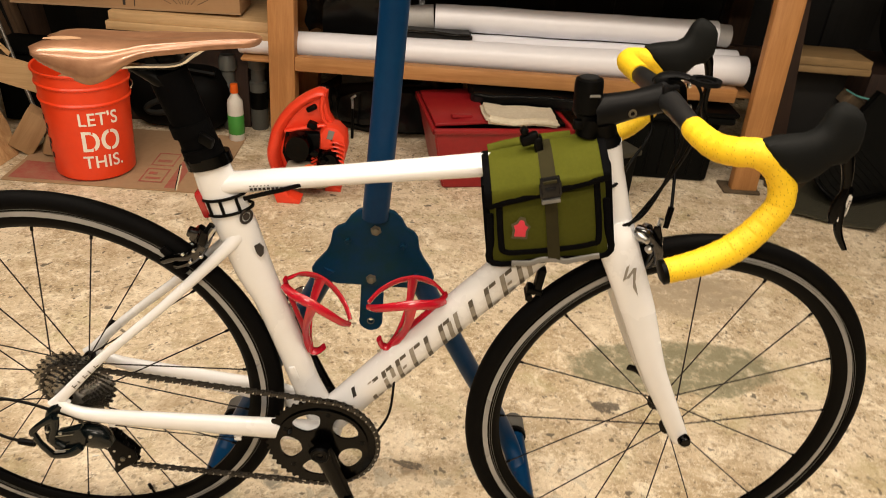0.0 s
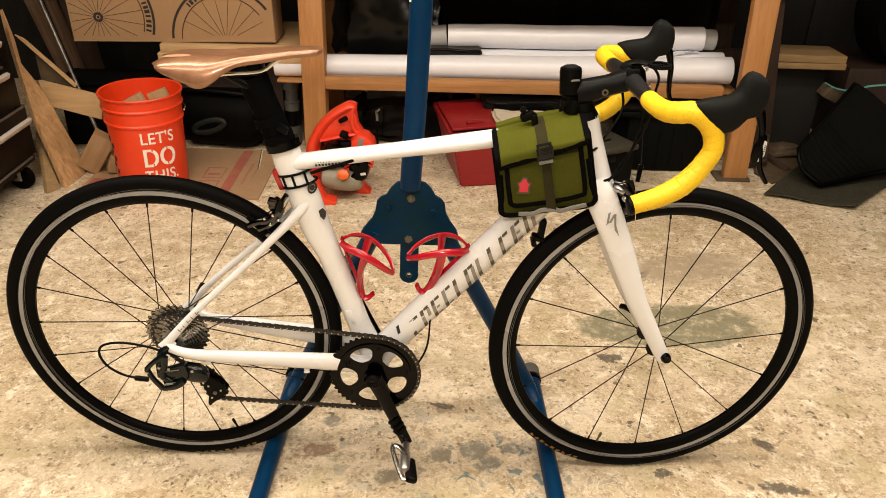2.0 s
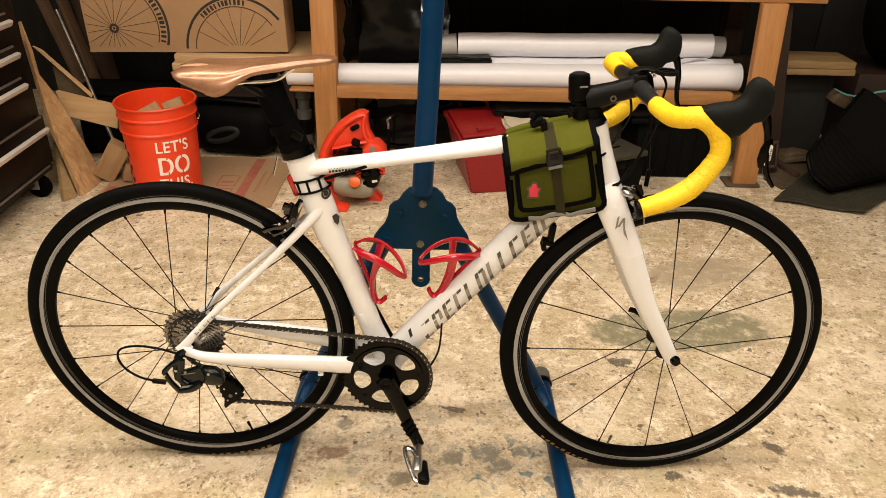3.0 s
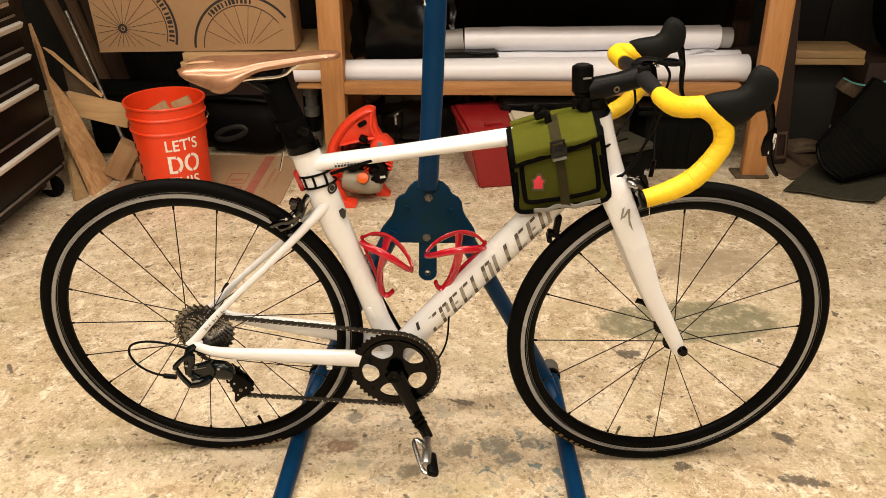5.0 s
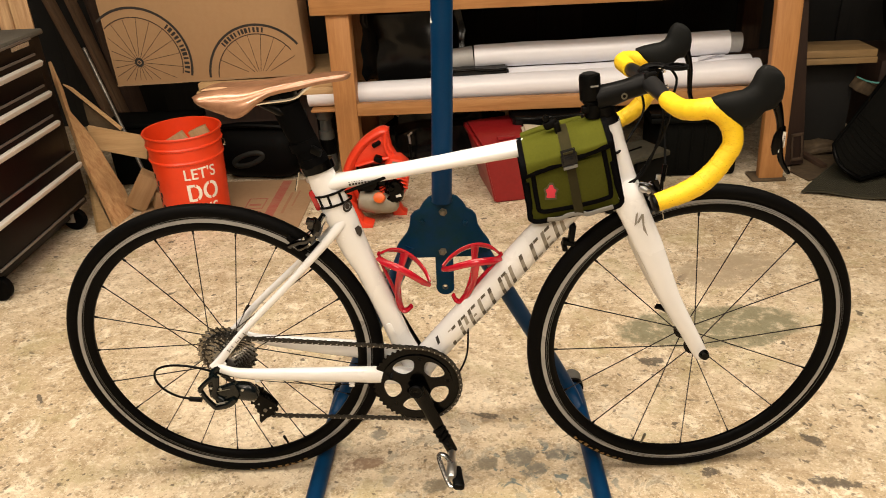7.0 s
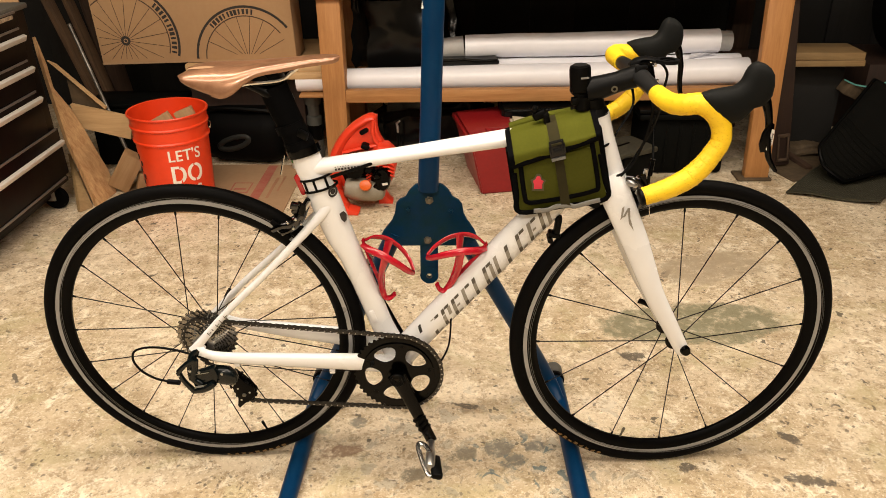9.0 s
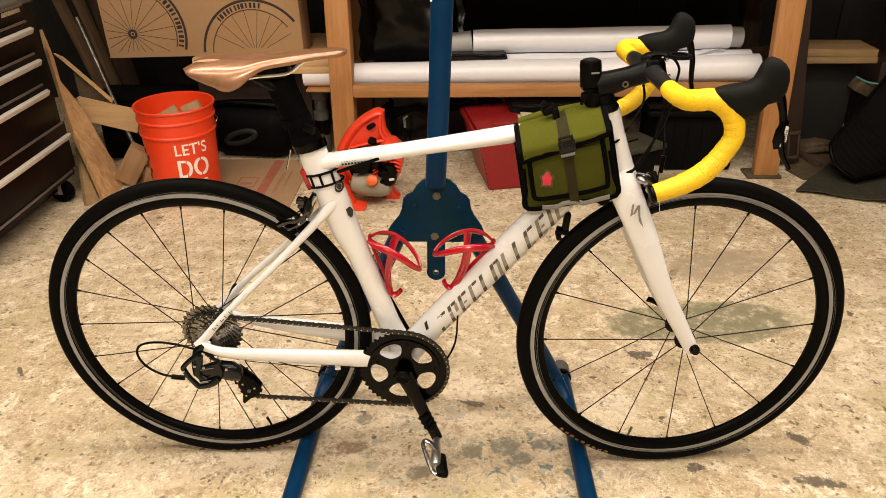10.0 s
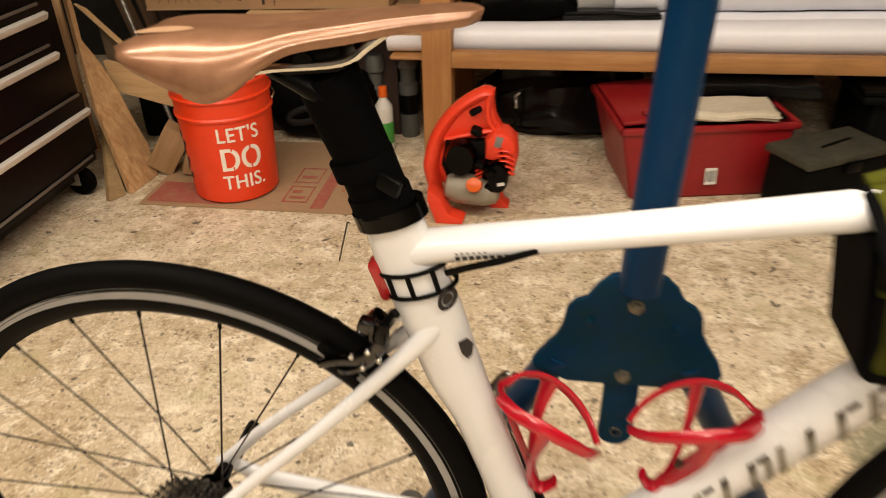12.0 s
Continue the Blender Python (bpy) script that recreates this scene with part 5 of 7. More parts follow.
for sgn, x0, x1 in ((-1, -0.068, -0.290), (1, 0.066, 0.310)):
    a = Vector((x0, 0.008, 0.535))
    b = Vector((x1 - 0.004 - 0.010 * sgn, 0.128, 0.040))
    stand_part("leg", sweep(bmnew(), smooth_path([a, a.lerp(b, 0.5), a.lerp(b, 0.9), b + Vector((0.010 * sgn, -0.05, -0.013)), b + Vector((0.016 * sgn, -0.10, -0.0185))], 6), 0.0185, 18, ref=(1, 0, 0)), BLUE, "bent blue tube leg")
    cap_x = x1 - 0.004 + 0.002 * sgn
    stand_part("floor_tube", sweep(bmnew(), [(cap_x, 0.205, 0.0215), (x1 - 0.004 + 0.03 * (1 if sgn > 0 else 0) - 0.012 * (sgn < 0), -0.59, 0.0215)], 0.0195, 18, ref=(1, 0, 0)), BLUE)
    stand_part("end_cap", sweep(bmnew(), [(cap_x, 0.172, 0.0235), (cap_x, 0.212, 0.0235), (cap_x, 0.220, 0.0235)], [0.0232, 0.0232, 0.019], 18, ref=(1, 0, 0)), CAP, "grey rubber end cap")
    stand_part("cap_ring", sweep(bmnew(), [(cap_x, 0.163, 0.0248), (cap_x, 0.173, 0.0248)], 0.0244, 18, ref=(1, 0, 0)), BLACK, "black ring round the tube")
    foot = x1 - 0.004 + (0.03 if sgn > 0 else -0.012)
    stand_part("end_cap", sweep(bmnew(), [(foot, -0.57, 0.0225), (foot, -0.61, 0.0225)], 0.0222, 18, ref=(1, 0, 0)), CAP, "grey rubber end cap")
for ob in stand.children_recursive:
    if ob.name.split(".")[0] not in ("leg", "floor_tube", "end_cap", "cap_ring"):
        ob.data.transform(Matrix.Translation((0, 0, 0.019)))

# ---- the road bicycle ----
R, WB = 0.340, 0.980
bike = thing("road_bicycle", pose(-0.004, 0.054, 0), "white road bicycle with yellow bar tape standing on the floor", "bicycle")
HEAD = radians(73.5)
AXIS = Vector((-math.cos(HEAD), 0, math.sin(HEAD)))
PIVOT = Vector((WB, 0, R)) - Vector((math.sin(HEAD), 0, math.cos(HEAD))) * 0.045
STEER = Matrix.Translation(PIVOT) @ Matrix.Rotation(radians(5.4), 4, AXIS) @ Matrix.Translation(-PIVOT)


def wheel(name, cx, spokes, hub_half, flange, steer, crossed, start):
    m = steer @ Matrix.Translation((cx, 0, R))
    turn = m @ pose(0, 0, 0, 90, 0, 0)
    prof = [(0.3185, -0.0095), (0.3125, -0.0105), (0.3035, -0.0108), (0.2945, -0.0104), (0.2885, -0.0075), (0.2835, -0.003), (0.2835, 0.003), (0.2885, 0.0075), (0.2945, 0.0104), (0.3035, 0.0108), (0.3125, 0.0105), (0.3185, 0.0095)]
    rim = part(name, lathe(bmnew(), prof, 96, turn, True), RIM, bike, "black aero rim wheel", sharp=30)
    for s in (-1, 1):
        band = [(0.3125, s * 0.0103), (0.3125, s * 0.0111), (0.3045, s * 0.0115), (0.3045, s * 0.0105)]
        track = part("brake_track", lathe(bmnew(), band, 96, turn, True), TRACK, rim, "machined grey brake track")
        for r_line in (0.3070, 0.3102):
            groove = [(r_line - 0.0004, s * 0.0111), (r_line - 0.0004, s * 0.01165), (r_line + 0.0004, s * 0.01155), (r_line + 0.0004, s * 0.0111)]
            part("wear_line", lathe(bmnew(), groove, 96, turn, True), CAP, track, "thin dark wear line")
    tr = 0.0145
    tp = []
    for k in range(20):
        a = 2 * math.pi * k / 20
        tp.append((0.3255 + tr * math.cos(a), tr * 0.97 * math.sin(a)))
    ty = part("tyre", lathe(bmnew(), tp, 120, turn, True), RUBBER, rim, "black slick road tyre")
    bm = bmnew()
    lathe(bm, [(0.006, -hub_half), (0.009, -hub_half + 0.002), (0.012, -flange - 0.004), (0.021, -flange - 0.002), (0.021, -flange + 0.002), (0.011, -flange + 0.006), (0.0105, flange - 0.006), (0.021, flange - 0.002), (0.021, flange + 0.002), (0.012, flange + 0.004), (0.009, hub_half - 0.002), (0.006, hub_half)], 28, turn)
    part("hub", bm, GLOSS, rim, "gloss black hub")
    for k in range(spokes):
        a = radians(start) + 2 * math.pi * k / spokes
        side = 1 if k % 2 else -1
        off, rf, lat = 0.0, 0.0195, flange
        if crossed:
            side = 1 if k % 3 == 0 else -1
            off = (0.0, radians(-85), radians(85))[k % 3]
            rf, lat = (0.0195, 0.034) if side > 0 else (0.027, 0.018)
        p0 = Vector((rf * math.cos(a + off), side * lat, rf * math.sin(a + off)))
        p1 = Vector((0.286 * math.cos(a), side * 0.001, 0.286 * math.sin(a)))
        part("spoke", rod(bmnew(), m @ p0, m @ p1, 0.00115, 6), SPOKE, rim)
        d = (p0 - p1).normalized()
        part("nipple", rod(bmnew(), m @ (p1 - d * 0.004), m @ (p1 + d * 0.010), 0.0022, 6), BLACK, rim)
    va = radians(-70 if cx < 0.5 else -107)
    c, s = math.cos(va), math.sin(va)
    bm = bmnew()
    rod(bm, m @ Vector((0.285 * c, 0, 0.285 * s)), m @ Vector((0.262 * c, 0, 0.262 * s)), 0.0024, 8)
    rod(bm, m @ Vector((0.270 * c, 0, 0.270 * s)), m @ Vector((0.259 * c, 0, 0.259 * s)), 0.0032, 8)
    part("valve", bm, BLACK if cx < 0.5 else BOLT, rim)
    bm = bmnew()
    a0, step = (-90, 2.9) if cx < 0.5 else (-136, 2.7)
    for i in range(9):
        a = radians(a0 + i * step)
        b = radians(a0 + i * step + step * 0.58)
        quad = []
        for ang, th in ((a, 0.55), (b, 0.55), (b, 0.05 if i % 3 else 0.25), (a, 0.25 if i % 2 else 0.05)):
            rr = 0.3255 + (tr + 0.0004) * math.cos(math.pi / 2 - th)
            yy = -(tr + 0.0004) * 0.97 * math.sin(math.pi / 2 - th)
            quad.append(bm.verts.new(m @ Vector((rr * math.cos(ang), yy, rr * math.sin(ang)))))
        bm.faces.new(quad)
    part("tyre_print", bm, TYRE_INK, rim, "gold tyre marking as bars")
    return rim


rear = wheel("rear_wheel", 0.0, 21, 0.062, 0.026, Matrix(), True, 7.6)
front = wheel("front_wheel", WB, 16, 0.050, 0.030, STEER, False, 1.2)

# frame tubes, in the plane of the bicycle
def tube(name, pts, rads, mat=PAINT, seg=20, per=6, label="", m=None, parent=None):
    p, r = smooth_path(pts, per, rads)
    return part(name, sweep(bmnew(), p, r, seg), mat, parent or bike, label, m=m, sharp=50)


seat_tube = tube("seat_tube", [(0.402, 0, 0.268), (0.368, 0, 0.356), (0.346, 0, 0.425), (0.315, 0, 0.518), (0.294, 0, 0.570), (0.272, 0, 0.642), (0.252, 0, 0.700), (0.241, 0, 0.740)],
                 [(0.026, 0.028), (0.019, 0.0235), (0.018, 0.0235), (0.018, 0.024), (0.019, 0.029), (0.020, 0.031), (0.0195, 0.029), (0.018, 0.0265)])
down_tube = tube("down_tube", [(0.402, 0, 0.280), (0.4617, 0, 0.355), (0.5396, 0, 0.447), (0.604, 0, 0.523), (0.690, 0, 0.6235), (0.795, 0, 0.746)], [(0.030, 0.030), (0.026, 0.0285), (0.024, 0.0295), (0.023, 0.0300), (0.022, 0.0300), (0.021, 0.0300)])
top_tube = tube("top_tube", [(0.256, 0, 0.706), (0.285, 0, 0.7145), (0.41, 0, 0.7350), (0.473, 0, 0.7455), (0.619, 0, 0.7698), (0.775, 0, 0.796)], [(0.018, 0.021), (0.0195, 0.0150), (0.0195, 0.0137), (0.0195, 0.0140), (0.0205, 0.0165), (0.021, 0.019)])
tube("head_tube", [(0.822, 0, 0.684), (0.812, 0, 0.712), (0.792, 0, 0.775), (0.779, 0, 0.818)], [0.0255, 0.0235, 0.0215, 0.0225])
bm = bmnew()
lathe(bm, [(0.020, -0.044), (0.0245, -0.043), (0.027, -0.030), (0.029, 0.0), (0.027, 0.030), (0.0245, 0.043), (0.020, 0.044)], 28, pose(0.400, 0, 0.268, 90, 0, 0))
part("bottom_bracket_shell", bm, PAINT, bike)
for s in (-1, 1):
    tube("chain_stay", [(-0.013, s * 0.066, 0.338), (0.010, s * 0.067, 0.325), (0.05, s * 0.064, 0.314), (0.17, s * 0.054, 0.303), (0.31, s * 0.042, 0.291), (0.392, s * 0.024, 0.273)],
         [(0.006, 0.012), (0.0075, 0.0105), (0.009, 0.0125), (0.0105, 0.0165 if s < 0 else 0.0195), (0.0115, 0.0205 if s < 0 else 0.0245), (0.013, 0.0225)])
    tube("seat_stay", [(-0.016, s * 0.066, 0.331), (0.000, s * 0.063, 0.350), (0.064, s * 0.053, 0.421), (0.165, s * 0.039, 0.518), (0.255, s * 0.020, 0.609), (0.283, s * 0.008, 0.640)],
         [(0.006, 0.012), (0.0065, 0.0088), (0.0065, 0.0070), (0.0065, 0.0070), (0.0085, 0.0095), (0.010, 0.013)])
    part("dropout", block(bmnew(), 0.020, 0.006, 0.022, pose(-0.004, s * 0.063, 0.338, 0, 45, 0), 0.006), PAINT, bike)
for k in range(5):
    q = Vector((0.022, 0, 0.374)).lerp(Vector((0.062, 0, 0.416)), k / 4.4)
    tall = (0.0075, 0.0050, 0.0065, 0.0075, 0.0060)[k]
    part("stay_mark", block(bmnew(), 0.0016, 0.0006, tall, pose(q.x, -0.0682 + k * 0.0012, q.z, 0, -36, 6)), DARK_INK, bike, "small dark printed mark as a bar")
    if k in (0, 2, 4):
        part("stay_mark", block(bmnew(), 0.0050, 0.0006, 0.0014, pose(q.x + 0.004, -0.0680 + k * 0.0012, q.z + 0.003, 0, -46, 6)), DARK_INK, bike, "small dark printed mark as a bar")
part("axle_end", lathe(bmnew(), [(0.0055, 0), (0.006, 0.002), (0.005, 0.004), (0.002, 0.0045)], 18, pose(-0.002, -0.066, 0.333, 90, 0, 0)), GLOSS, bike)
bm = bmnew()
sweep(bm, smooth_path([(0.0, 0.070, 0.34), (0.008, 0.082, 0.352), (0.020, 0.084, 0.374), (0.029, 0.082, 0.389)], 5), [(0.004, 0.0075)] * 16, 8)
part("quick_release", bm, BLACK, bike, "black quick-release lever")

# decals: slanted bars stand for the maker's lettering
def on_tube(a, b, u, v, y):
    """A point u along and v across (up) from the middle of a straight tube, at y."""
    a, b = Vector((a[0], 0, a[1])), Vector((b[0], 0, b[1]))
    d = (b - a).normalized()
    n = Vector((-d.z, 0, d.x))
    p = a + d * u + n * v
    return Vector((p.x, y, p.z))


DT0, DT1 = (0.4617, 0.356), (0.604, 0.523)


def decal(parent, strokes, a, b, mat, label, half, lat):
    """Flat strokes laid on the near side of an oval tube. strokes: corners as (along, across)."""
    bm = bmnew()
    for quad in strokes:
        vs = []
        n = 4
        (u0, v0), (u1, v1), (u2, v2), (u3, v3) = quad
        grid = []
        for i in range(n + 1):
            t = i / n
            row = []
            for (ua, va_), (ub, vb_) in (((u0, v0), (u3, v3)), ((u1, v1), (u2, v2))):
                uu, vv = ua + (ub - ua) * t, va_ + (vb_ - va_) * t
                k = max(-0.98, min(0.98, vv / half))
                row.append(bm.verts.new(on_tube(a, b, uu, vv, -(lat * math.sqrt(1 - k * k) + 0.0010))))
            grid.append(row)
        for i in range(n):
            bm.faces.new((grid[i][0], grid[i][1], grid[i + 1][1], grid[i + 1][0]))
    return part("lettering", bm, mat, parent, label)


def stroke(u, w, v0, v1, slant=0.010):
    s0, s1 = slant * v0 / 0.02, slant * v1 / 0.02
    return ((u + s0, v0), (u + w + s0, v0), (u + w + s1, v1), (u + s1, v1))


V0, V1 = -0.0245, 0.0115


def slanted(u, w, f0, f1):
    """A bar that leans forward, between two shares of the mark's height."""
    va, vb = V0 + (V1 - V0) * f0, V0 + (V1 - V0) * f1
    sa, sb = 0.6 * (va - V0), 0.6 * (vb - V0)
    return ((u + sa, va), (u + w + sa, va), (u + w + sb, vb), (u + sb, vb))


# Dark and pale bands put the silver foil's reflections into the colour.
pale, dark = [], []
for i in range(11):
    u = 0.004 + i * 0.0322
    for f0, f1, shade in ((0.0, 0.30, dark), (0.30, 0.74, pale), (0.74, 1.0, dark if i % 3 else pale)):
        shade.append(slanted(u, 0.0088, f0, f1))
    if i in (0, 1, 2, 3, 5, 8, 9, 10):
        dark.append(slanted(u + 0.0105, 0.013, 0.86, 1.0))
    if i in (0, 2, 3, 8, 9):
        pale.append(slanted(u + 0.0105, 0.012, 0.0, 0.15))
    if i in (1, 5, 10):
        pale.append(slanted(u + 0.0175, 0.0085, 0.42 if i == 1 else 0.0, 0.86))
    if i in (2, 9):
        pale.append(slanted(u + 0.0105, 0.009, 0.44, 0.56))
decal(down_tube, pale, DT0, DT1, GREY_INK, "silver-grey slanted maker's mark as bars", 0.0315, 0.0240)
decal(down_tube, dark, DT0, DT1, DARK_INK, "dark bands of the slanted mark for reflections in silver foil", 0.0315, 0.0240)
decal(down_tube, [((0.16, -0.0285), (0.36, -0.0285), (0.36, -0.0275), (0.16, -0.0275))], DT0, DT1, INK, "thin black line along the tube", 0.0315, 0.0240)
decal(down_tube, [((-0.012, 0.008), (-0.004, 0.008), (0.004, 0.021), (-0.004, 0.021))], DT0, DT1, INK, "short black slanted bar", 0.030, 0.0255)
small = [stroke(0.024 + i * 0.0060, 0.0040, -0.0055, -0.001, 0.002) for i in range(9)] + [stroke(0.024 + i * 0.005, 0.0022, 0.0012, 0.0024, 0.001) for i in range(6)]
decal(top_tube, small, (0.275, 0.713), (0.41, 0.7315), INK, "small black printed marks as bars", 0.015, 0.0196)
bm = bmnew()
slab(bm, [(0.301, 0.616), (0.309, 0.622), (0.315, 0.616), (0.314, 0.604), (0.310, 0.598), (0.304, 0.604)], 0.001, pose(-0.001, -0.0190, 0.006, 0, 0, 0))
part("badge", bm, INK, seat_tube, "small black shield badge")
bm = bmnew()
disc_ring(bm, 0.0115, 0.0075, 0.001, m=pose(0.2905, -0.0150, 0.667, 0, 0, 50))
disc_ring(bm, 0.0055, 0.0002, 0.001, m=pose(0.2905, -0.0150, 0.667, 0, 0, 50))
part("round_sticker", bm, INK, seat_tube, "black ring sticker")
bm = bmnew()
block(bm, 0.010, 0.004, 0.030, pose(0.352, -0.0182, 0.388, 0, -18, 0), 0.002)
part("cable_cover", bm, PAINT, seat_tube)

# seatpost, its sleeve, the saddle
part("seat_clamp", sweep(bmnew(), [(0.242, 0, 0.737), (0.2375, 0, 0.752)], [(0.0235, 0.033), (0.0235, 0.033)], 24), GLOSS, bike, "gloss black seat clamp")
part("clamp_bolt", rod(bmnew(), (0.205, -0.012, 0.738), (0.196, -0.018, 0.702), 0.0018, 6), STEEL, bike)
tube("seatpost_sleeve", [(0.238, 0, 0.740), (0.229, 0, 0.770), (0.219, 0, 0.80), (0.206, 0, 0.835), (0.196, 0, 0.866)], [(0.0225, 0.0300), (0.0210, 0.0260), (0.0210, 0.0255), (0.0215, 0.0265), (0.019, 0.0275)], SLEEVE, label="black neoprene sleeve round the seatpost")
for z, x in ((0.757, 0.233), (0.79, 0.220)):
    part("sleeve_strap", sweep(bmnew(), [(x + 0.0025, 0, z - 0.008), (x - 0.0025, 0, z + 0.008)], [(0.0235, 0.0282)] * 2, 24), NYLON, bike)
part("strap_buckle", block(bmnew(), 0.022, 0.008, 0.016, pose(0.246, -0.0225, 0.782, 0, 20, -20), 0.003), BLACK, bike)
bm = bmnew()
block(bm, 0.058, 0.040, 0.026, pose(0.188, 0, 0.882, 0, -6, 0), 0.008)
sweep(bm, [(0.150, 0, 0.870), (0.178, 0, 0.862), (0.200, 0, 0.850)], [(0.012, 0.006), (0.020, 0.012), (0.020, 0.016)], 14)
rod(bm, (0.186, -0.024, 0.882), (0.186, 0.024, 0.882), 0.008, 12)
part("saddle_clamp", bm, BLACK, bike, "black saddle clamp")
for s in (-1, 1):
    part("saddle_rail", sweep(bmnew(), smooth_path([(0.085, s * 0.030, 0.880), (0.13, s * 0.024, 0.872), (0.16, s * 0.022, 0.876), (0.215, s * 0.022, 0.882), (0.238, s * 0.021, 0.896), (0.262, s * 0.012, 0.912)], 5), 0.0035, 8), STEEL, bike, "steel saddle rail")


SADDLE_KEYS = [(0.036, 0.026, 0.8965, 0.8905), (0.046, 0.044, 0.9005, 0.8865), (0.070, 0.054, 0.9045, 0.8780), (0.098, 0.0585, 0.9065, 0.8690), (0.120, 0.0605, 0.9072, 0.8635), (0.140, 0.0570, 0.9078, 0.8700),
               (0.160, 0.0495, 0.9085, 0.8850), (0.182, 0.041, 0.9100, 0.8965), (0.226, 0.030, 0.9140, 0.9030), (0.263, 0.024, 0.9175, 0.9095), (0.293, 0.0205, 0.9198, 0.9130), (0.312, 0.0155, 0.9200, 0.9145), (0.3205, 0.004, 0.9180, 0.9160)]


def saddle_mesh():
    """A slim racing saddle: broad drooping wings behind, a long narrow nose. Keys: x, half width, crest height, edge height."""
    bm = bmnew()
    nu, nv = 60, 29
    top = []
    for i in range(nu + 1):
        x = SADDLE_KEYS[0][0] + (SADDLE_KEYS[-1][0] - SADDLE_KEYS[0][0]) * i / nu
        w, z, e = glide(SADDLE_KEYS, x)
        row = []
        for j in range(nv):
            a = -1 + 2 * j / (nv - 1)
            groove = 0.0035 * math.exp(-(a / 0.2) ** 2) * max(0.0, math.sin(math.pi * min(1.0, max(0.0, (x - 0.06) / 0.2))))
            notch = 0.016 * max(0.0, 1 - (x - 0.036) / 0.05) * (1 - abs(a) ** 1.5)
            crease = 0.0016 * math.exp(-((abs(a) - 0.62) / 0.09) ** 2) * min(1.0, max(0.0, (x - 0.10) / 0.08))
            row.append(bm.verts.new((x + notch, w * math.sin(a * math.pi / 2 * 0.98), z - (z - e) * abs(a) ** 2.3 - groove + crease)))
        top.append(row)
    for i in range(nu):
        for j in range(nv - 1):
            bm.faces.new((top[i][j], top[i + 1][j], top[i + 1][j + 1], top[i][j + 1]))
    ext = bmesh.ops.extrude_face_region(bm, geom=bm.faces[:])
    for g in ext["geom"]:
        if isinstance(g, bmesh.types.BMVert):
            g.co.z -= 0.005
            g.co.y *= 0.95
            g.co.x += 0.003 if g.co.x < 0.1 else -0.002
    return bm


saddle = part("saddle", saddle_mesh(), SADDLE, bike, "glossy bronze-coloured racing saddle", sharp=70)
bm = bmnew()
rows = []
for i in range(15):
    x = 0.054 + 0.048 * i / 14
    w, z, e = glide(SADDLE_KEYS, x)
    half = 0.0055 * math.sin(math.pi * min(1.0, (i + 1.2) / 16)) ** 0.7
    row = []
    for yy in (-0.022 - half, -0.022, -0.022 + half):
        a = math.asin(min(1.0, abs(yy) / w)) / (math.pi / 2 * 0.98)
        row.append(bm.verts.new((x, yy, z - (z - e) * a ** 2.3 + 0.0003)))
    rows.append(row)
for p, q in zip(rows, rows[1:]):
    for k in range(2):
        bm.faces.new((p[k], q[k], q[k + 1], p[k + 1]))
part("worn_patch", bm, SADDLE_EDGE, saddle, "worn pale patch on the saddle")

# rear light and its rubber strap on the seat tube
bm = bmnew()
for dz in (0.0, 0.023):
    c = Vector((0.2655 - dz * 0.3, 0, 0.670 + dz))
    ring = [c + Vector((0.0315 * math.cos(a), 0.0215 * math.sin(a), 0.009 * math.cos(a))) for a in [2 * math.pi * k / 28 for k in range(28)]]
    sweep(bm, ring, 0.0025, 6, ref=(0, 0, 1), close=True)
for ax in (-0.022, -0.004, 0.018):
    rod(bm, (0.2655 + ax, -0.0216 + abs(ax) * 0.22, 0.670 + ax * 0.28), (0.2595 + ax, -0.0216 + abs(ax) * 0.22, 0.693 + ax * 0.28), 0.0024, 6)
part("light_strap", bm, BLACK, bike, "black ladder-shaped rubber strap")
part("rear_light", block(bmnew(), 0.014, 0.022, 0.042, pose(0.2285, 0, 0.676, 0, -18, 0), 0.005), RED_LENS, bike, "red rear light")
part("strap_tail", sweep(bmnew(), smooth_path([(0.290, -0.02, 0.698), (0.3165, -0.022, 0.7085), (0.3415, -0.022, 0.7165), (0.3685, -0.018, 0.7255)], 4), [(0.002, 0.0035)] * 13, 6), BLACK, bike)


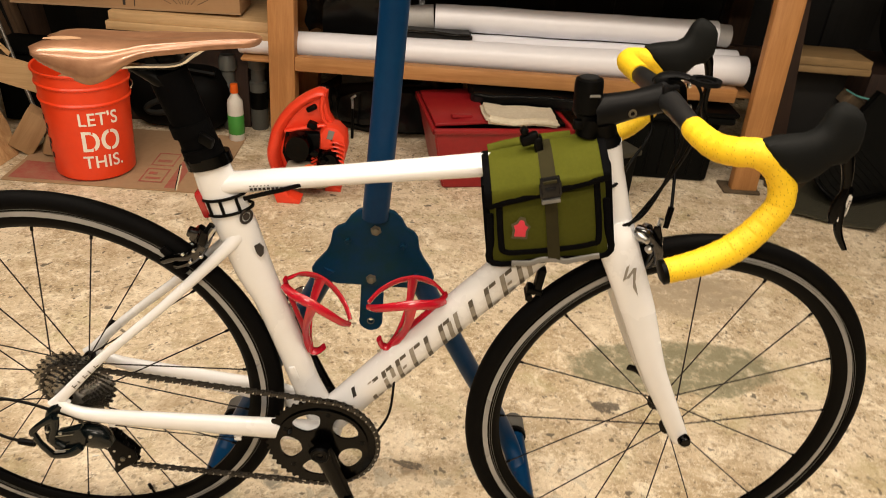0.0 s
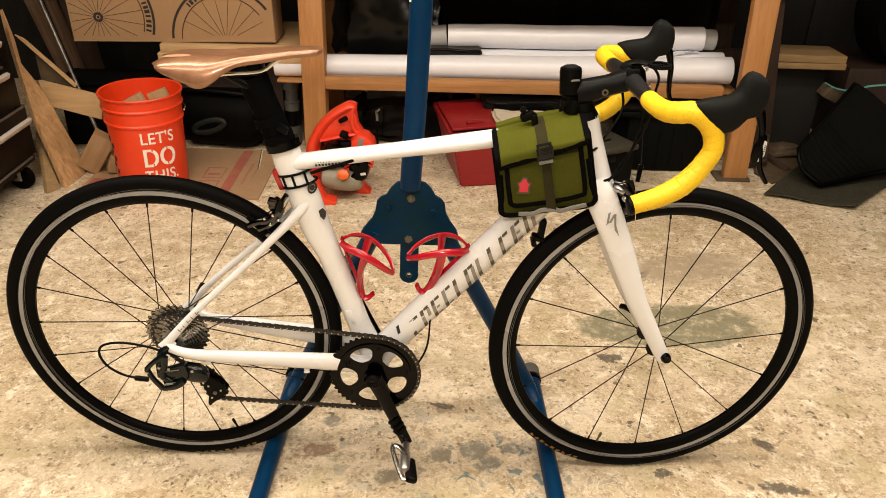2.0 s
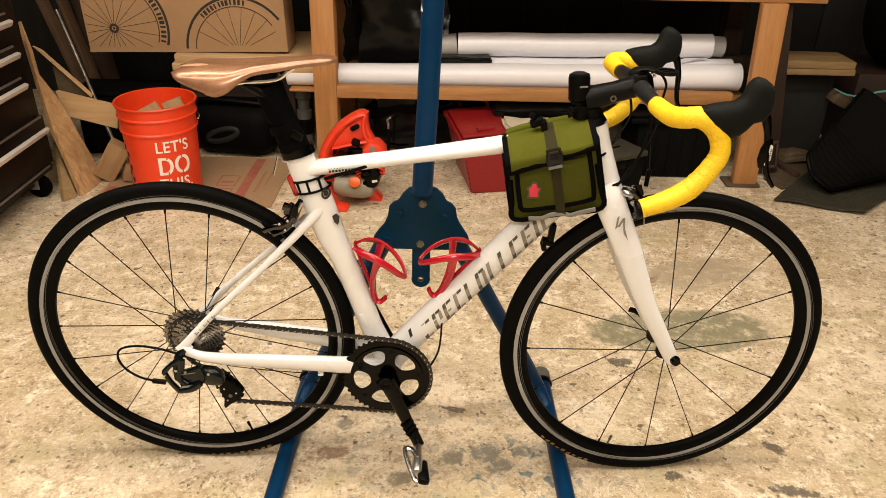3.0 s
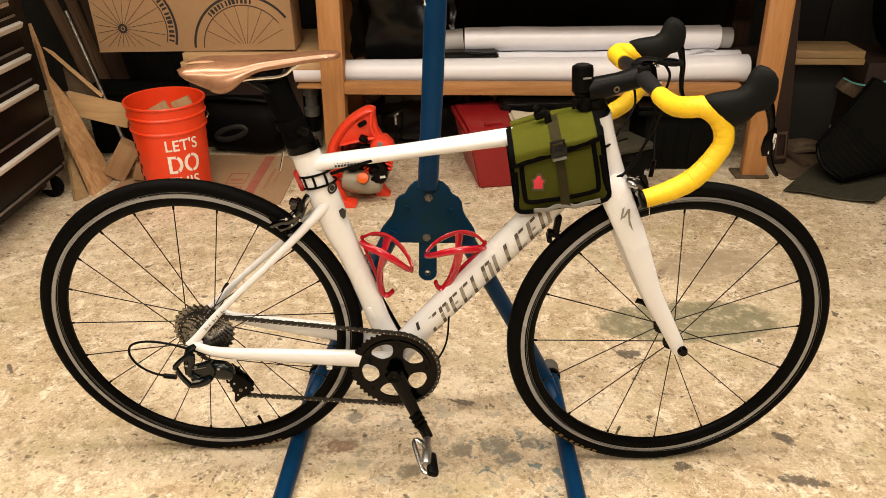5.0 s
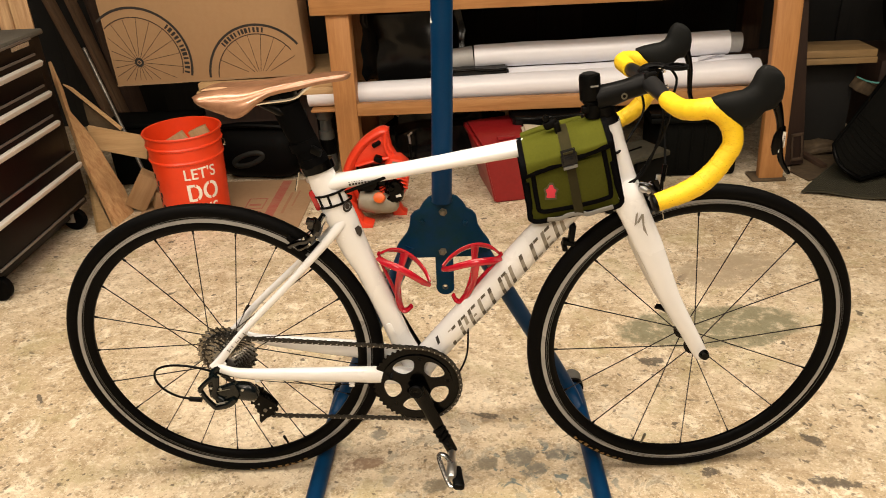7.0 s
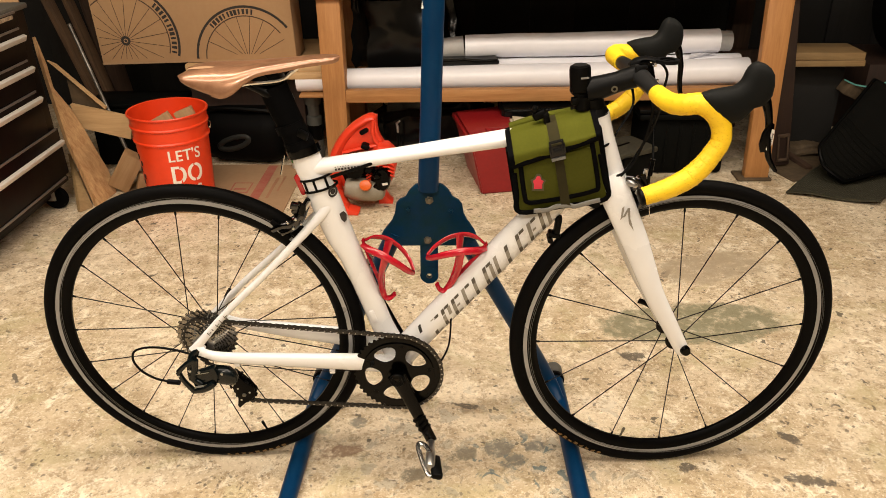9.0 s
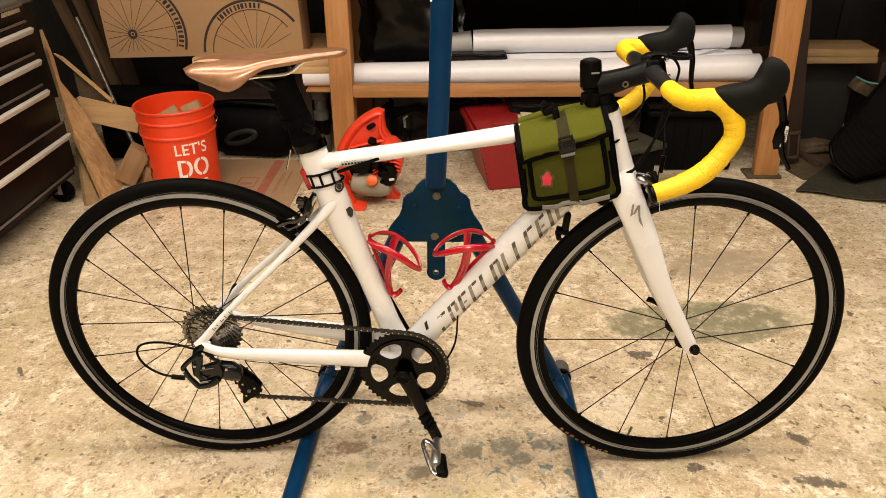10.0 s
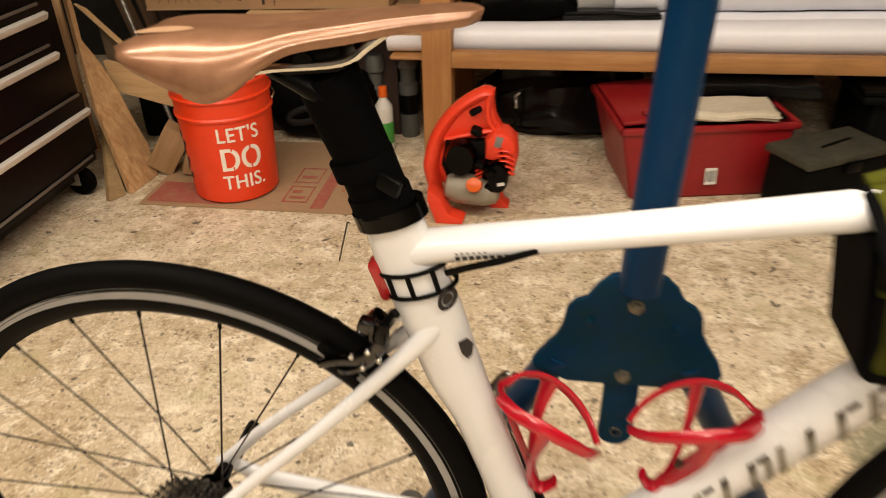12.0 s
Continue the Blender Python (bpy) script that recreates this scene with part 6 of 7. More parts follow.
def caliper(name, m):
    """A dual-pivot brake: two arms, pads, bolt and barrel."""
    bm = bmnew()
    for s in (-1, 1):
        pts, rr = smooth_path([(0.012, s * 0.004, 0.028), (0.016, s * 0.026, 0.018), (0.014, s * 0.030, -0.008), (0.006, s * 0.023, -0.032)], 5, [(0.006, 0.009), (0.006, 0.009), (0.006, 0.008), (0.006, 0.006)])
        sweep(bm, pts, rr, 10, ref=(1, 0, 0))
    block(bm, 0.026, 0.03, 0.022, pose(0.004, -0.006, 0.022), 0.006)
    c = part(name, bm, CALIPER, bike, "dark polished brake caliper", m=m)
    for s in (-1, 1):
        part("brake_pad", block(bmnew(), 0.05, 0.009, 0.012, pose(0.0, s * 0.0185, -0.030, 0, 8, 0), 0.003), RUBBER, c, m=m)
    part("caliper_bolt", lathe(bmnew(), [(0.007, 0), (0.007, 0.004), (0.004, 0.006)], 14, m @ pose(0.014, -0.024, 0.012, 90, 0, 0)), STEEL, c)
    part("release_lever", sweep(bmnew(), [m @ Vector((0.012, -0.028, 0.022)), m @ Vector((0.006, -0.036, 0.036)), m @ Vector((-0.002, -0.038, 0.052))], [(0.004, 0.007), (0.004, 0.008), (0.003, 0.005)], 8), GLOSS, c)
    part("cable_barrel", rod(bmnew(), m @ Vector((0.010, -0.03, 0.022)), m @ Vector((0.004, -0.03, 0.062)), 0.0045, 8), ALLOY, c, "silver cable barrel")
    return c


rear_brake = caliper("rear_brake", pose(0.203, 0, 0.610, 0, -42, 180) @ pose(0, 0, 0, 0, 0, 180))
part("brake_arm", sweep(bmnew(), *smooth_path([(0.168, -0.028, 0.590), (0.187, -0.031, 0.600), (0.210, -0.033, 0.606), (0.226, -0.031, 0.622), (0.224, -0.028, 0.640)], 5, [(0.004, 0.005), (0.005, 0.006), (0.006, 0.008), (0.006, 0.009), (0.005, 0.006)]), 10), CALIPER, rear_brake)
part("cable_clamp", block(bmnew(), 0.016, 0.014, 0.013, pose(0.218, -0.030, 0.643, 0, 20, 0), 0.003), CALIPER, rear_brake)
part("cable_barrel", rod(bmnew(), (0.228, -0.030, 0.632), (0.245, -0.028, 0.657), 0.0048, 10), BLACK, rear_brake)
for x, z in ((0.203, 0.612), (0.219, 0.619), (0.229, 0.610), (0.213, 0.600)):
    part("pivot_bolt", lathe(bmnew(), [(0.0028, 0), (0.0028, 0.003), (0.0016, 0.004)], 10, pose(x, -0.038, z, 90, 0, 0)), STEEL, rear_brake, "bright pivot bolt")
caliper("front_brake", STEER @ pose(0.852, 0, 0.660, 0, 14, 0))

front_brake = [o for o in bike.children if o.name.startswith("front_brake")][0]
part("brake_arm", sweep(bmnew(), *smooth_path([(0.838, -0.030, 0.704), (0.855, -0.037, 0.700), (0.872, -0.038, 0.682), (0.878, -0.034, 0.660), (0.874, -0.026, 0.645)], 5, [(0.005, 0.006), (0.005, 0.008), (0.005, 0.0075), (0.005, 0.006), (0.004, 0.005)]), 10), CALIPER, front_brake)
part("cable_clamp", lathe(bmnew(), [(0.0065, 0), (0.0065, 0.008), (0.0045, 0.012), (0.0045, 0.020), (0.003, 0.021)], 12, pose(0.842, -0.034, 0.697, 90, 0, 30)), ALLOY, front_brake, "silver cable clamp")
part("cable_clamp", lathe(bmnew(), [(0.005, 0), (0.005, 0.007), (0.003, 0.009)], 12, pose(0.858, -0.040, 0.680, 90, 0, 10)), ALLOY, front_brake, "silver cable clamp")
part("bare_wire", rod(bmnew(), (0.877, -0.036, 0.695), (0.887, -0.036, 0.628), 0.0007, 6), STEEL, front_brake, "thin bare cable end")

# transmission
cass = None
teeth = [30, 28, 25, 23, 21, 19, 17, 15, 13, 12, 11]
for i, n in enumerate(teeth):
    r = n * 0.0127 / (2 * math.pi)
    mm = pose(0, -0.0225 - i * 0.0030, R, 0, i * 7, 0)
    bm = bmnew()
    disc_ring(bm, r - 0.0005, r * (0.78 if i < 7 else 0.4), 0.0016, n, 0.0046, m=mm)
    if cass is None:
        cass = part("cassette", bm, SPROCKET, bike, "grey toothed cassette")
        bm = bmnew()
        lathe(bm, [(0.017, -0.026), (0.019, -0.026), (0.019, 0.012), (0.017, 0.012)], 24, pose(0, -0.034, R, 90, 0, 0))
        for k in range(6):
            a = 2 * math.pi * k / 6
            rod(bm, (0.012 * math.cos(a), -0.030, R + 0.012 * math.sin(a)), (0.050 * math.cos(a + 0.5), -0.026, R + 0.050 * math.sin(a + 0.5)), 0.003, 6)
        part("carrier", bm, SPROCKET, cass)
    else:
        part("sprocket", bm, SPROCKET, cass)

BB = Vector((0.400, -0.046, 0.268))
bm = bmnew()
disc_ring(bm, 0.089, 0.0725, 0.0035, 46, 0.0042, m=Matrix.Translation(BB))
ring = part("chainring", bm, GLOSS, bike, "gloss black toothed chainring")


def spider_mesh(r0, r1, depth, start, n=28):
    """A disc about the y axis with five rounded windows between its arms."""
    bm = bmnew()
    mid, half = (r0 + r1) / 2, (r1 - r0) / 2
    for k in range(5):
        loops = []
        for kind in (0, 1):
            for y in (-depth / 2, depth / 2):
                ring_pts = []
                for i in range(n):
                    t = 2 * math.pi * (i + 0.5) / n
                    c, sn = math.cos(t), math.sin(t)
                    if kind == 0:
                        big = max(abs(c), abs(sn))
                        u, v = c / big, sn / big
                        rr, aa = mid + half * v, radians(36) * u
                    else:
                        u, v = math.copysign(abs(c) ** 0.75, c), math.copysign(abs(sn) ** 0.75, sn)
                        rr = mid + half * 0.10 + half * 0.66 * v
                        aa = radians(24) * u * (1.0 + 0.10 * v)
                    a = radians(start + 36 + 72 * k) + aa
                    ring_pts.append(bm.verts.new(BB + Vector((rr * math.cos(a), y - 0.003, rr * math.sin(a)))))
                loops.append(ring_pts)
        of, ob_, hf, hb = loops
        for i in range(n):
            j = (i + 1) % n
            bm.faces.new((of[i], of[j], hf[j], hf[i]))
            bm.faces.new((ob_[j], ob_[i], hb[i], hb[j]))
            bm.faces.new((hf[i], hf[j], hb[j], hb[i]))
            bm.faces.new((of[j], of[i], ob_[i], ob_[j]))
    bmesh.ops.remove_doubles(bm, verts=bm.verts[:], dist=1e-5)
    lathe(bm, [(0.001, -0.006), (0.023, -0.006), (0.0235, -0.004), (0.0235, 0.004), (0.001, 0.004)], 28, Matrix.Translation(BB) @ pose(0, 0, 0, 90, 0, 0))
    return bm


part("spider", spider_mesh(0.022, 0.076, 0.004, -63), GLOSS, ring, "five-armed black spider")
for k in range(5):
    a = radians(-63 + 72 * k)
    part("chainring_bolt", lathe(bmnew(), [(0.004, 0), (0.004, 0.003), (0.002, 0.003)], 10, Matrix.Translation(BB + Vector((0.067 * math.cos(a), -0.003, 0.067 * math.sin(a)))) @ pose(0, 0, 0, 90, 0, 0)), BLACK, ring)
ca = math.atan2(0.112 - 0.268, 0.468 - 0.400)
for s, y in ((1, -0.062), (-1, 0.062)):
    d = Vector((math.cos(ca), 0, math.sin(ca))) * s
    o = Vector((0.400, y, 0.268))
    side = -1 if y < 0 else 1
    arm = tube("crank_arm", [o - d * 0.004, o + d * 0.03, o + d * 0.11 + Vector((0, side * 0.008, 0)), o + d * 0.172 + Vector((0, side * 0.014, 0))], [(0.012, 0.021), (0.010, 0.0165), (0.0075, 0.0125), (0.007, 0.012)], GLOSS, label="gloss black crank arm")
    part("crank_cap", lathe(bmnew(), [(0.0155, 0), (0.0155, 0.004), (0.0140, 0.0055), (0.0115, 0.0055), (0.0105, 0.0035), (0.0060, 0.0030), (0.0055, 0.0010), (0.0, 0.0010)], 24, Matrix.Translation(o + Vector((0, side * 0.0095, 0))) @ pose(0, 0, 0, 90 if side < 0 else -90, 0, 0)), BLACK, arm)
    e = o + d * 0.170 + Vector((0, side * 0.020, 0))
    if s == 1:
        bm = bmnew()
        for kk in range(3):
            p = o + d * (0.108 + kk * 0.013)
            sweep(bm, [p + Vector((-0.006, -0.004, -0.004)), p + Vector((0.006, -0.022, 0.004))], [(0.013, 0.004)] * 2, 8)
        part("cleat_strap", bm, BLACK, arm, "black rubber bands round the crank")
    bm = bmnew()
    lathe(bm, [(0.0075, 0.0), (0.0085, 0.004), (0.0085, 0.028), (0.0105, 0.032), (0.0105, 0.072), (0.008, 0.078)], 18, Matrix.Translation(e) @ pose(0, 0, 0, 90 if side < 0 else -90, 0, 0))
    ped = part("pedal_axle", bm, ALLOY, bike, "silver pedal axle")
    c = e + Vector((0, side * 0.048, 0))
    bm = bmnew()
    loop = [c + Vector((-0.025, side * -0.036, 0.006)), c + Vector((-0.027, side * -0.024, 0.005)), c + Vector((-0.017, side * 0.010, 0.001)), c + Vector((-0.004, side * 0.044, -0.004)), c + Vector((0.004, side * 0.050, -0.005))]
    sweep(bm, smooth_path(loop, 6), [(0.005, 0.0055)] * 25, 10, ref=(0, 0, 1))
    sweep(bm, smooth_path([c + Vector((-0.025, side * -0.036, 0.006)), c + Vector((-0.012, side * -0.028, 0.006)), c + Vector((0.002, side * -0.004, 0.006))], 5), [(0.005, 0.006)] * 11, 10, ref=(0, 0, 1))
    part("pedal_cage", bm, STEEL, ped, "polished steel pedal loop")
    part("pedal_body", block(bmnew(), 0.024, 0.062, 0.016, Matrix.Translation(c + Vector((0.012, side * 0.020, -0.008))) @ pose(0, 0, 0, 0, 18, side * -8), 0.006), BLACK, ped)


def chain_run(pts):
    """Chain links along a path: paired side plates with rollers between."""
    bm = bmnew()
    P = [Vector(p) for p in pts]
    lens = [(b - a).length for a, b in zip(P, P[1:])]
    total = sum(lens)
    n = int(total / 0.0127)
    at = []
    for k in range(n + 1):
        s = k * total / n
        i = 0
        while i < len(lens) - 1 and s > lens[i]:
            s -= lens[i]
            i += 1
        at.append(P[i].lerp(P[i + 1], s / lens[i]))
    for k in range(n):
        a, b = at[k], at[k + 1]
        w = 0.0024 if k % 2 else 0.0034
        for s in (-1, 1):
            off = Vector((0, s * w, 0))
            e = (b - a).normalized() * 0.0022
            sweep(bm, [a + off - e, (a + b) / 2 + off, b + off + e], [(0.0006, 0.0042), (0.0006, 0.0030), (0.0006, 0.0042)], 8)
        rod(bm, a - Vector((0, 0.0042, 0)), a + Vector((0, 0.0042, 0)), 0.0030, 6)
    return bm


rc = 0.0465
loop = []
for k in range(13):
    a = radians(215 - k * 10)
    loop.append((rc * math.cos(a), -0.034, R + rc * math.sin(a)))
rb = 0.0925
for k in range(17):
    a = radians(92 - k * 11.5)
    loop.append((BB.x + rb * math.cos(a), BB.y, BB.z + rb * math.sin(a)))
loop += [(0.082, -0.040, 0.184), (0.062, -0.039, 0.184), (0.048, -0.038, 0.200), (0.058, -0.038, 0.222), (0.062, -0.037, 0.245), (0.030, -0.035, 0.262), (0.0, -0.034, 0.272), (-0.012, -0.034, 0.284), (-0.022, -0.034, 0.30)]
chain = part("chain", chain_run(loop), CHAIN, bike, "oily dark roller chain", sharp=60)
P = [Vector(p) for p in loop]
bm = bmnew()
carry = 0.0
for a, b in zip(P, P[1:]):
    ln = (b - a).length
    while carry < ln:
        q = a.lerp(b, carry / ln)
        lathe(bm, [(0.0013, 0), (0.0013, 0.0008), (0.0007, 0.001)], 6, Matrix.Translation(q + Vector((0, -0.0043, 0))) @ pose(0, 0, 0, 90, 0, 0))
        carry += 0.0127
    carry -= ln
pins = part("chain_pin", bm, ALLOY, chain, "small bright chain pins")
pins["kind"] = "stuff"

der = part("rear_derailleur", sweep(bmnew(), *smooth_path([(-0.004, -0.068, 0.336), (-0.018, -0.072, 0.322), (-0.024, -0.076, 0.298), (-0.024, -0.080, 0.270)], 5, [(0.006, 0.007), (0.007, 0.009), (0.008, 0.009), (0.008, 0.008)]), 12), DERAIL, bike, "greenish-black rear derailleur")
A, B, C, D, E = ((-0.048, -0.087, 0.292), (-0.012, -0.082, 0.320), (-0.020, -0.086, 0.276), (0.022, -0.087, 0.266), (-0.022, -0.089, 0.246))
for pts, rr in (([A, (-0.032, -0.086, 0.309), B], [(0.005, 0.0055), (0.005, 0.0050), (0.006, 0.0085)]),
                ([A, (-0.038, -0.089, 0.270), E], [(0.005, 0.0060), (0.005, 0.0055), (0.005, 0.0065)]),
                ([E, (-0.002, -0.090, 0.252), (0.012, -0.089, 0.258), D], [(0.005, 0.0065), (0.006, 0.0080), (0.006, 0.0080), (0.005, 0.0070)]),
                ([B, (-0.014, -0.084, 0.298), C, (-0.004, -0.087, 0.262)], [(0.006, 0.0085), (0.006, 0.0070), (0.006, 0.0075), (0.006, 0.0060)])):
    part("outer_link", sweep(bmnew(), *smooth_path(pts, 5, rr), 12), DERAIL, der, "faceted dark green-grey outer link")
part("link_body", slab(bmnew(), [(-0.0238, 0.2689), (-0.0107, 0.2908), (0.0259, 0.3035), (0.0330, 0.2812), (0.0240, 0.2566), (-0.0211, 0.2527)], 0.016, Matrix.Translation((0, -0.078, 0)), 0.004), DERAIL, der, "dark grey parallelogram body")
# Bright slivers add highlights to the link edges.
part("link_edge", sweep(bmnew(), [(-0.022, -0.0905, 0.252), (0.0, -0.0905, 0.262), (0.020, -0.0900, 0.2655)], [(0.0007, 0.0009)] * 3, 8), BOLT, der, "bright sliver for a highlight on the link's edge")
part("link_edge", sweep(bmnew(), [(-0.012, -0.0895, 0.288), (0.004, -0.0895, 0.2915), (0.016, -0.0890, 0.294)], [(0.0007, 0.0009)] * 3, 8), BOLT, der, "bright sliver for a highlight on the link's edge")
part("pulley_body", loft(bmnew(), [((0.012, 0.290), (0.014, 0.256)), ((0.030, 0.294), (0.034, 0.250)), ((0.050, 0.292), (0.052, 0.250)), ((0.062, 0.280), (0.062, 0.254)), ((0.067, 0.268), (0.066, 0.258))], [0.010, 0.014, 0.014, 0.012, 0.006], -0.067, 16), DERAIL, der, "rounded black pulley body")
# Sliver added for a small glint below the pulley body.
part("link_plate", sweep(bmnew(), [(0.036, -0.084, 0.2440), (0.041, -0.083, 0.2440), (0.046, -0.082, 0.2450)], [(0.0008, 0.0010), (0.0010, 0.0014), (0.0008, 0.0010)], 8), ALLOY, der, "silver sliver for a glint on the link")
part("link_mark", block(bmnew(), 0.016, 0.002, 0.0035, pose(-0.006, -0.0955, 0.2625, 0, -12, 0)), GREY_WEB, der, "pale mark as a bar")
for x, z, y in ((-0.023, 0.297, -0.088), (-0.006, 0.291, -0.084), (0.040, 0.287, -0.083), (-0.046, 0.285, -0.090), (0.020, 0.262, -0.086)):
    part("pivot_pin", lathe(bmnew(), [(0.0030, 0), (0.0030, 0.002), (0.002, 0.0026)], 10, pose(x, y, z, 90, 0, 0)), ALLOY, der)
for y, w in ((-0.050, 1.0), (-0.030, 0.92)):
    bm = bmnew()
    slab(bm, [(0.036, 0.246), (0.050, 0.262), (0.066, 0.246), (0.086 * w + 0.004, 0.226), (0.092, 0.212), (0.084, 0.196), (0.066, 0.184), (0.053, 0.171), (0.050, 0.178), (0.053, 0.196), (0.046, 0.220)], 0.003, pose(0, y, 0), 0.001)
    part("pulley_cage", bm, BLACK, der)
for x, z in ((0.068, 0.208), (0.050, 0.240)):
    bm = bmnew()
    disc_ring(bm, 0.0205, 0.004, 0.007, 11, 0.005, m=pose(x, -0.040, z))
    part("jockey_wheel", bm, BLACK, der)
    part("pulley_bolt", lathe(bmnew(), [(0.0042, 0), (0.0042, 0.003), (0.003, 0.004)], 10, pose(x, -0.0515, z, 90, 0, 0)), BOLT, der)
for x, z in ((0.056, 0.224), (0.080, 0.214), (0.060, 0.194), (0.046, 0.232)):
    part("cage_pin", lathe(bmnew(), [(0.0022, 0), (0.0022, 0.001), (0.001, 0.0014)], 8, pose(x, -0.0516, z, 90, 0, 0)), ALLOY, der)
cable = sweep(bmnew(), smooth_path([(0.068, -0.062, 0.298), (0.01, -0.071, 0.316), (-0.05, -0.070, 0.335), (-0.10, -0.069, 0.341), (-0.136, -0.069, 0.332), (-0.145, -0.070, 0.310), (-0.132, -0.073, 0.285), (-0.103, -0.076, 0.267), (-0.068, -0.080, 0.262)], 7), 0.0025, 8)
part("gear_cable", cable, BLACK, bike, "black looped gear cable")
part("barrel_adjuster", rod(bmnew(), (-0.078, -0.079, 0.262), (-0.052, -0.082, 0.262), 0.0055, 10), BLACK, der)
part("brake_cable", sweep(bmnew(), smooth_path([(0.512, -0.018, 0.388), (0.506, -0.022, 0.32), (0.480, -0.020, 0.265), (0.455, -0.012, 0.245)], 6), 0.0022, 6), BLACK, bike)
part("lower_cable", sweep(bmnew(), smooth_path([(0.335, -0.040, 0.271), (0.262, -0.050, 0.272), (0.16, -0.060, 0.284), (0.072, -0.066, 0.2975)], 5), 0.0009, 6), BLACK, bike)
part("cable_stop", block(bmnew(), 0.012, 0.008, 0.010, pose(0.262, -0.047, 0.2705), 0.002), PAINT, bike)
part("cable_stop", block(bmnew(), 0.012, 0.008, 0.010, pose(0.0685, -0.063, 0.2975), 0.002), PAINT, bike)

# fork
for s in (-1, 1):
    tube("fork_blade", [(0.806, s * 0.016, 0.700), (0.818, s * 0.030, 0.670), (0.861, s * 0.043, 0.575), (0.905, s * 0.050, 0.470), (0.945, s * 0.053, 0.395), (0.976, s * 0.053, 0.338), (0.982, s * 0.053, 0.327)],
         [(0.016, 0.026), (0.014, 0.029), (0.0125, 0.0255), (0.011, 0.0195), (0.010, 0.0165), (0.009, 0.0145), (0.007, 0.010)], m=STEER)
tube("fork_crown", [(0.820, -0.020, 0.684), (0.819, -0.012, 0.690), (0.816, 0.0, 0.694), (0.819, 0.012, 0.690), (0.820, 0.020, 0.684)], [(0.018, 0.012), (0.022, 0.016), (0.024, 0.018), (0.022, 0.016), (0.018, 0.012)], m=STEER)
bm = bmnew()
lathe(bm, [(0.010, 0), (0.0105, 0.006), (0.008, 0.012), (0.003, 0.0125)], 20, STEER @ pose(WB, -0.060, R, 90, 0, 0))
part("axle_nut", bm, GLOSS, bike, "gloss black axle nut")
bm = bmnew()
sweep(bm, smooth_path([(WB, 0.060, R), (WB - 0.014, 0.078, R + 0.010), (WB - 0.036, 0.082, R + 0.026), (WB - 0.056, 0.078, R + 0.036)], 5), [(0.003, 0.0065)] * 16, 8)
part("quick_release", bm, BLACK, bike, "black quick-release lever", m=STEER)
bm = bmnew()
for q in ([(0.832, 0.655), (0.838, 0.660), (0.835, 0.632), (0.829, 0.626)], [(0.834, 0.632), (0.846, 0.653), (0.853, 0.655), (0.841, 0.633)], [(0.846, 0.654), (0.853, 0.655), (0.855, 0.628), (0.866, 0.598), (0.852, 0.616)]):
    bm.faces.new([bm.verts.new((0.837 + (x - 0.847) * 0.72, -(0.0496 + (0.660 - z) * 0.11), 0.632 + (z - 0.63) * 0.78)) for x, z in q])
fork_mark = part("fork_mark", bm, GREY_INK, bike, "grey maker's mark as plain shapes", m=STEER)

# cockpit
bm = bmnew()
sweep(bm, [(0.7790, 0, 0.816), (0.7755, 0, 0.828)], [0.0225, 0.0185], 24)
sweep(bm, [(0.7755, 0, 0.828), (0.7700, 0, 0.846)], 0.0175, 24)
part("headset_spacer", bm, BLACK, bike, m=STEER)
stem = tube("stem", [(0.755, 0, 0.858), (0.772, 0, 0.862), (0.81, 0, 0.873), (0.846, 0, 0.884)], [(0.019, 0.022), (0.0195, 0.0225), (0.0175, 0.0185), (0.021, 0.020)], SATIN, label="satin black stem", m=STEER)
part("stem_emblem", lathe(bmnew(), [(0.0030, 0), (0.0058, 0.0), (0.0058, 0.0008), (0.0030, 0.0008)], 14, pose(0.802, -0.0186, 0.8655, 90, 0, 0), True), BOLT, stem, "small grey emblem", m=STEER)
part("faceplate", block(bmnew(), 0.022, 0.042, 0.040, pose(0.862, 0, 0.888, 0, -15, 0), 0.008), GLOSS, stem, m=STEER)
for y in (-0.014, 0.014):
    for dz in (-0.014, 0.014):
        part("stem_bolt", lathe(bmnew(), [(0.0035, 0), (0.0035, 0.004)], 8, STEER @ pose(0.873 - dz * 0.26, y, 0.891 + dz, 0, 75, 0)), STEEL, stem)
bm = bmnew()
lathe(bm, [(0.0150, 0.0), (0.0185, 0.003), (0.0190, 0.040), (0.0178, 0.046), (0.010, 0.048)], 26, pose(0.746, 0.0, 0.857, 0, -4, 0))
lamp = part("front_lamp", bm, BLACK, bike, "small black cylindrical lamp", m=STEER)
part("lamp_button", lathe(bmnew(), [(0.0125, 0), (0.0125, 0.0015), (0.010, 0.002)], 16, pose(0.7425, 0.0, 0.9045, 0, -4, 0)), BARE_BAR, lamp, m=STEER)
part("lamp_mark", block(bmnew(), 0.014, 0.001, 0.003, pose(0.748, -0.0192, 0.886, 0, -4, 0)), GREY_WEB, lamp, "pale mark as a bar", m=STEER)
bm = bmnew()
block(bm, 0.022, 0.022, 0.018, pose(0.748, 0, 0.848), 0.004)
rod(bm, (0.735, -0.012, 0.858), (0.735, 0.012, 0.858), 0.006, 10)
block(bm, 0.016, 0.014, 0.014, pose(0.737, -0.004, 0.842), 0.004)
part("lamp_bracket", bm, BLACK, lamp, m=STEER)
bm = bmnew()
sweep(bm, [(0.752, 0, 0.826), (0.754, 0, 0.850)], 0.016, 18)
part("lamp_base", bm, BLACK, lamp, m=STEER)
# computer mount reaching forward over the bar
bm = bmnew()
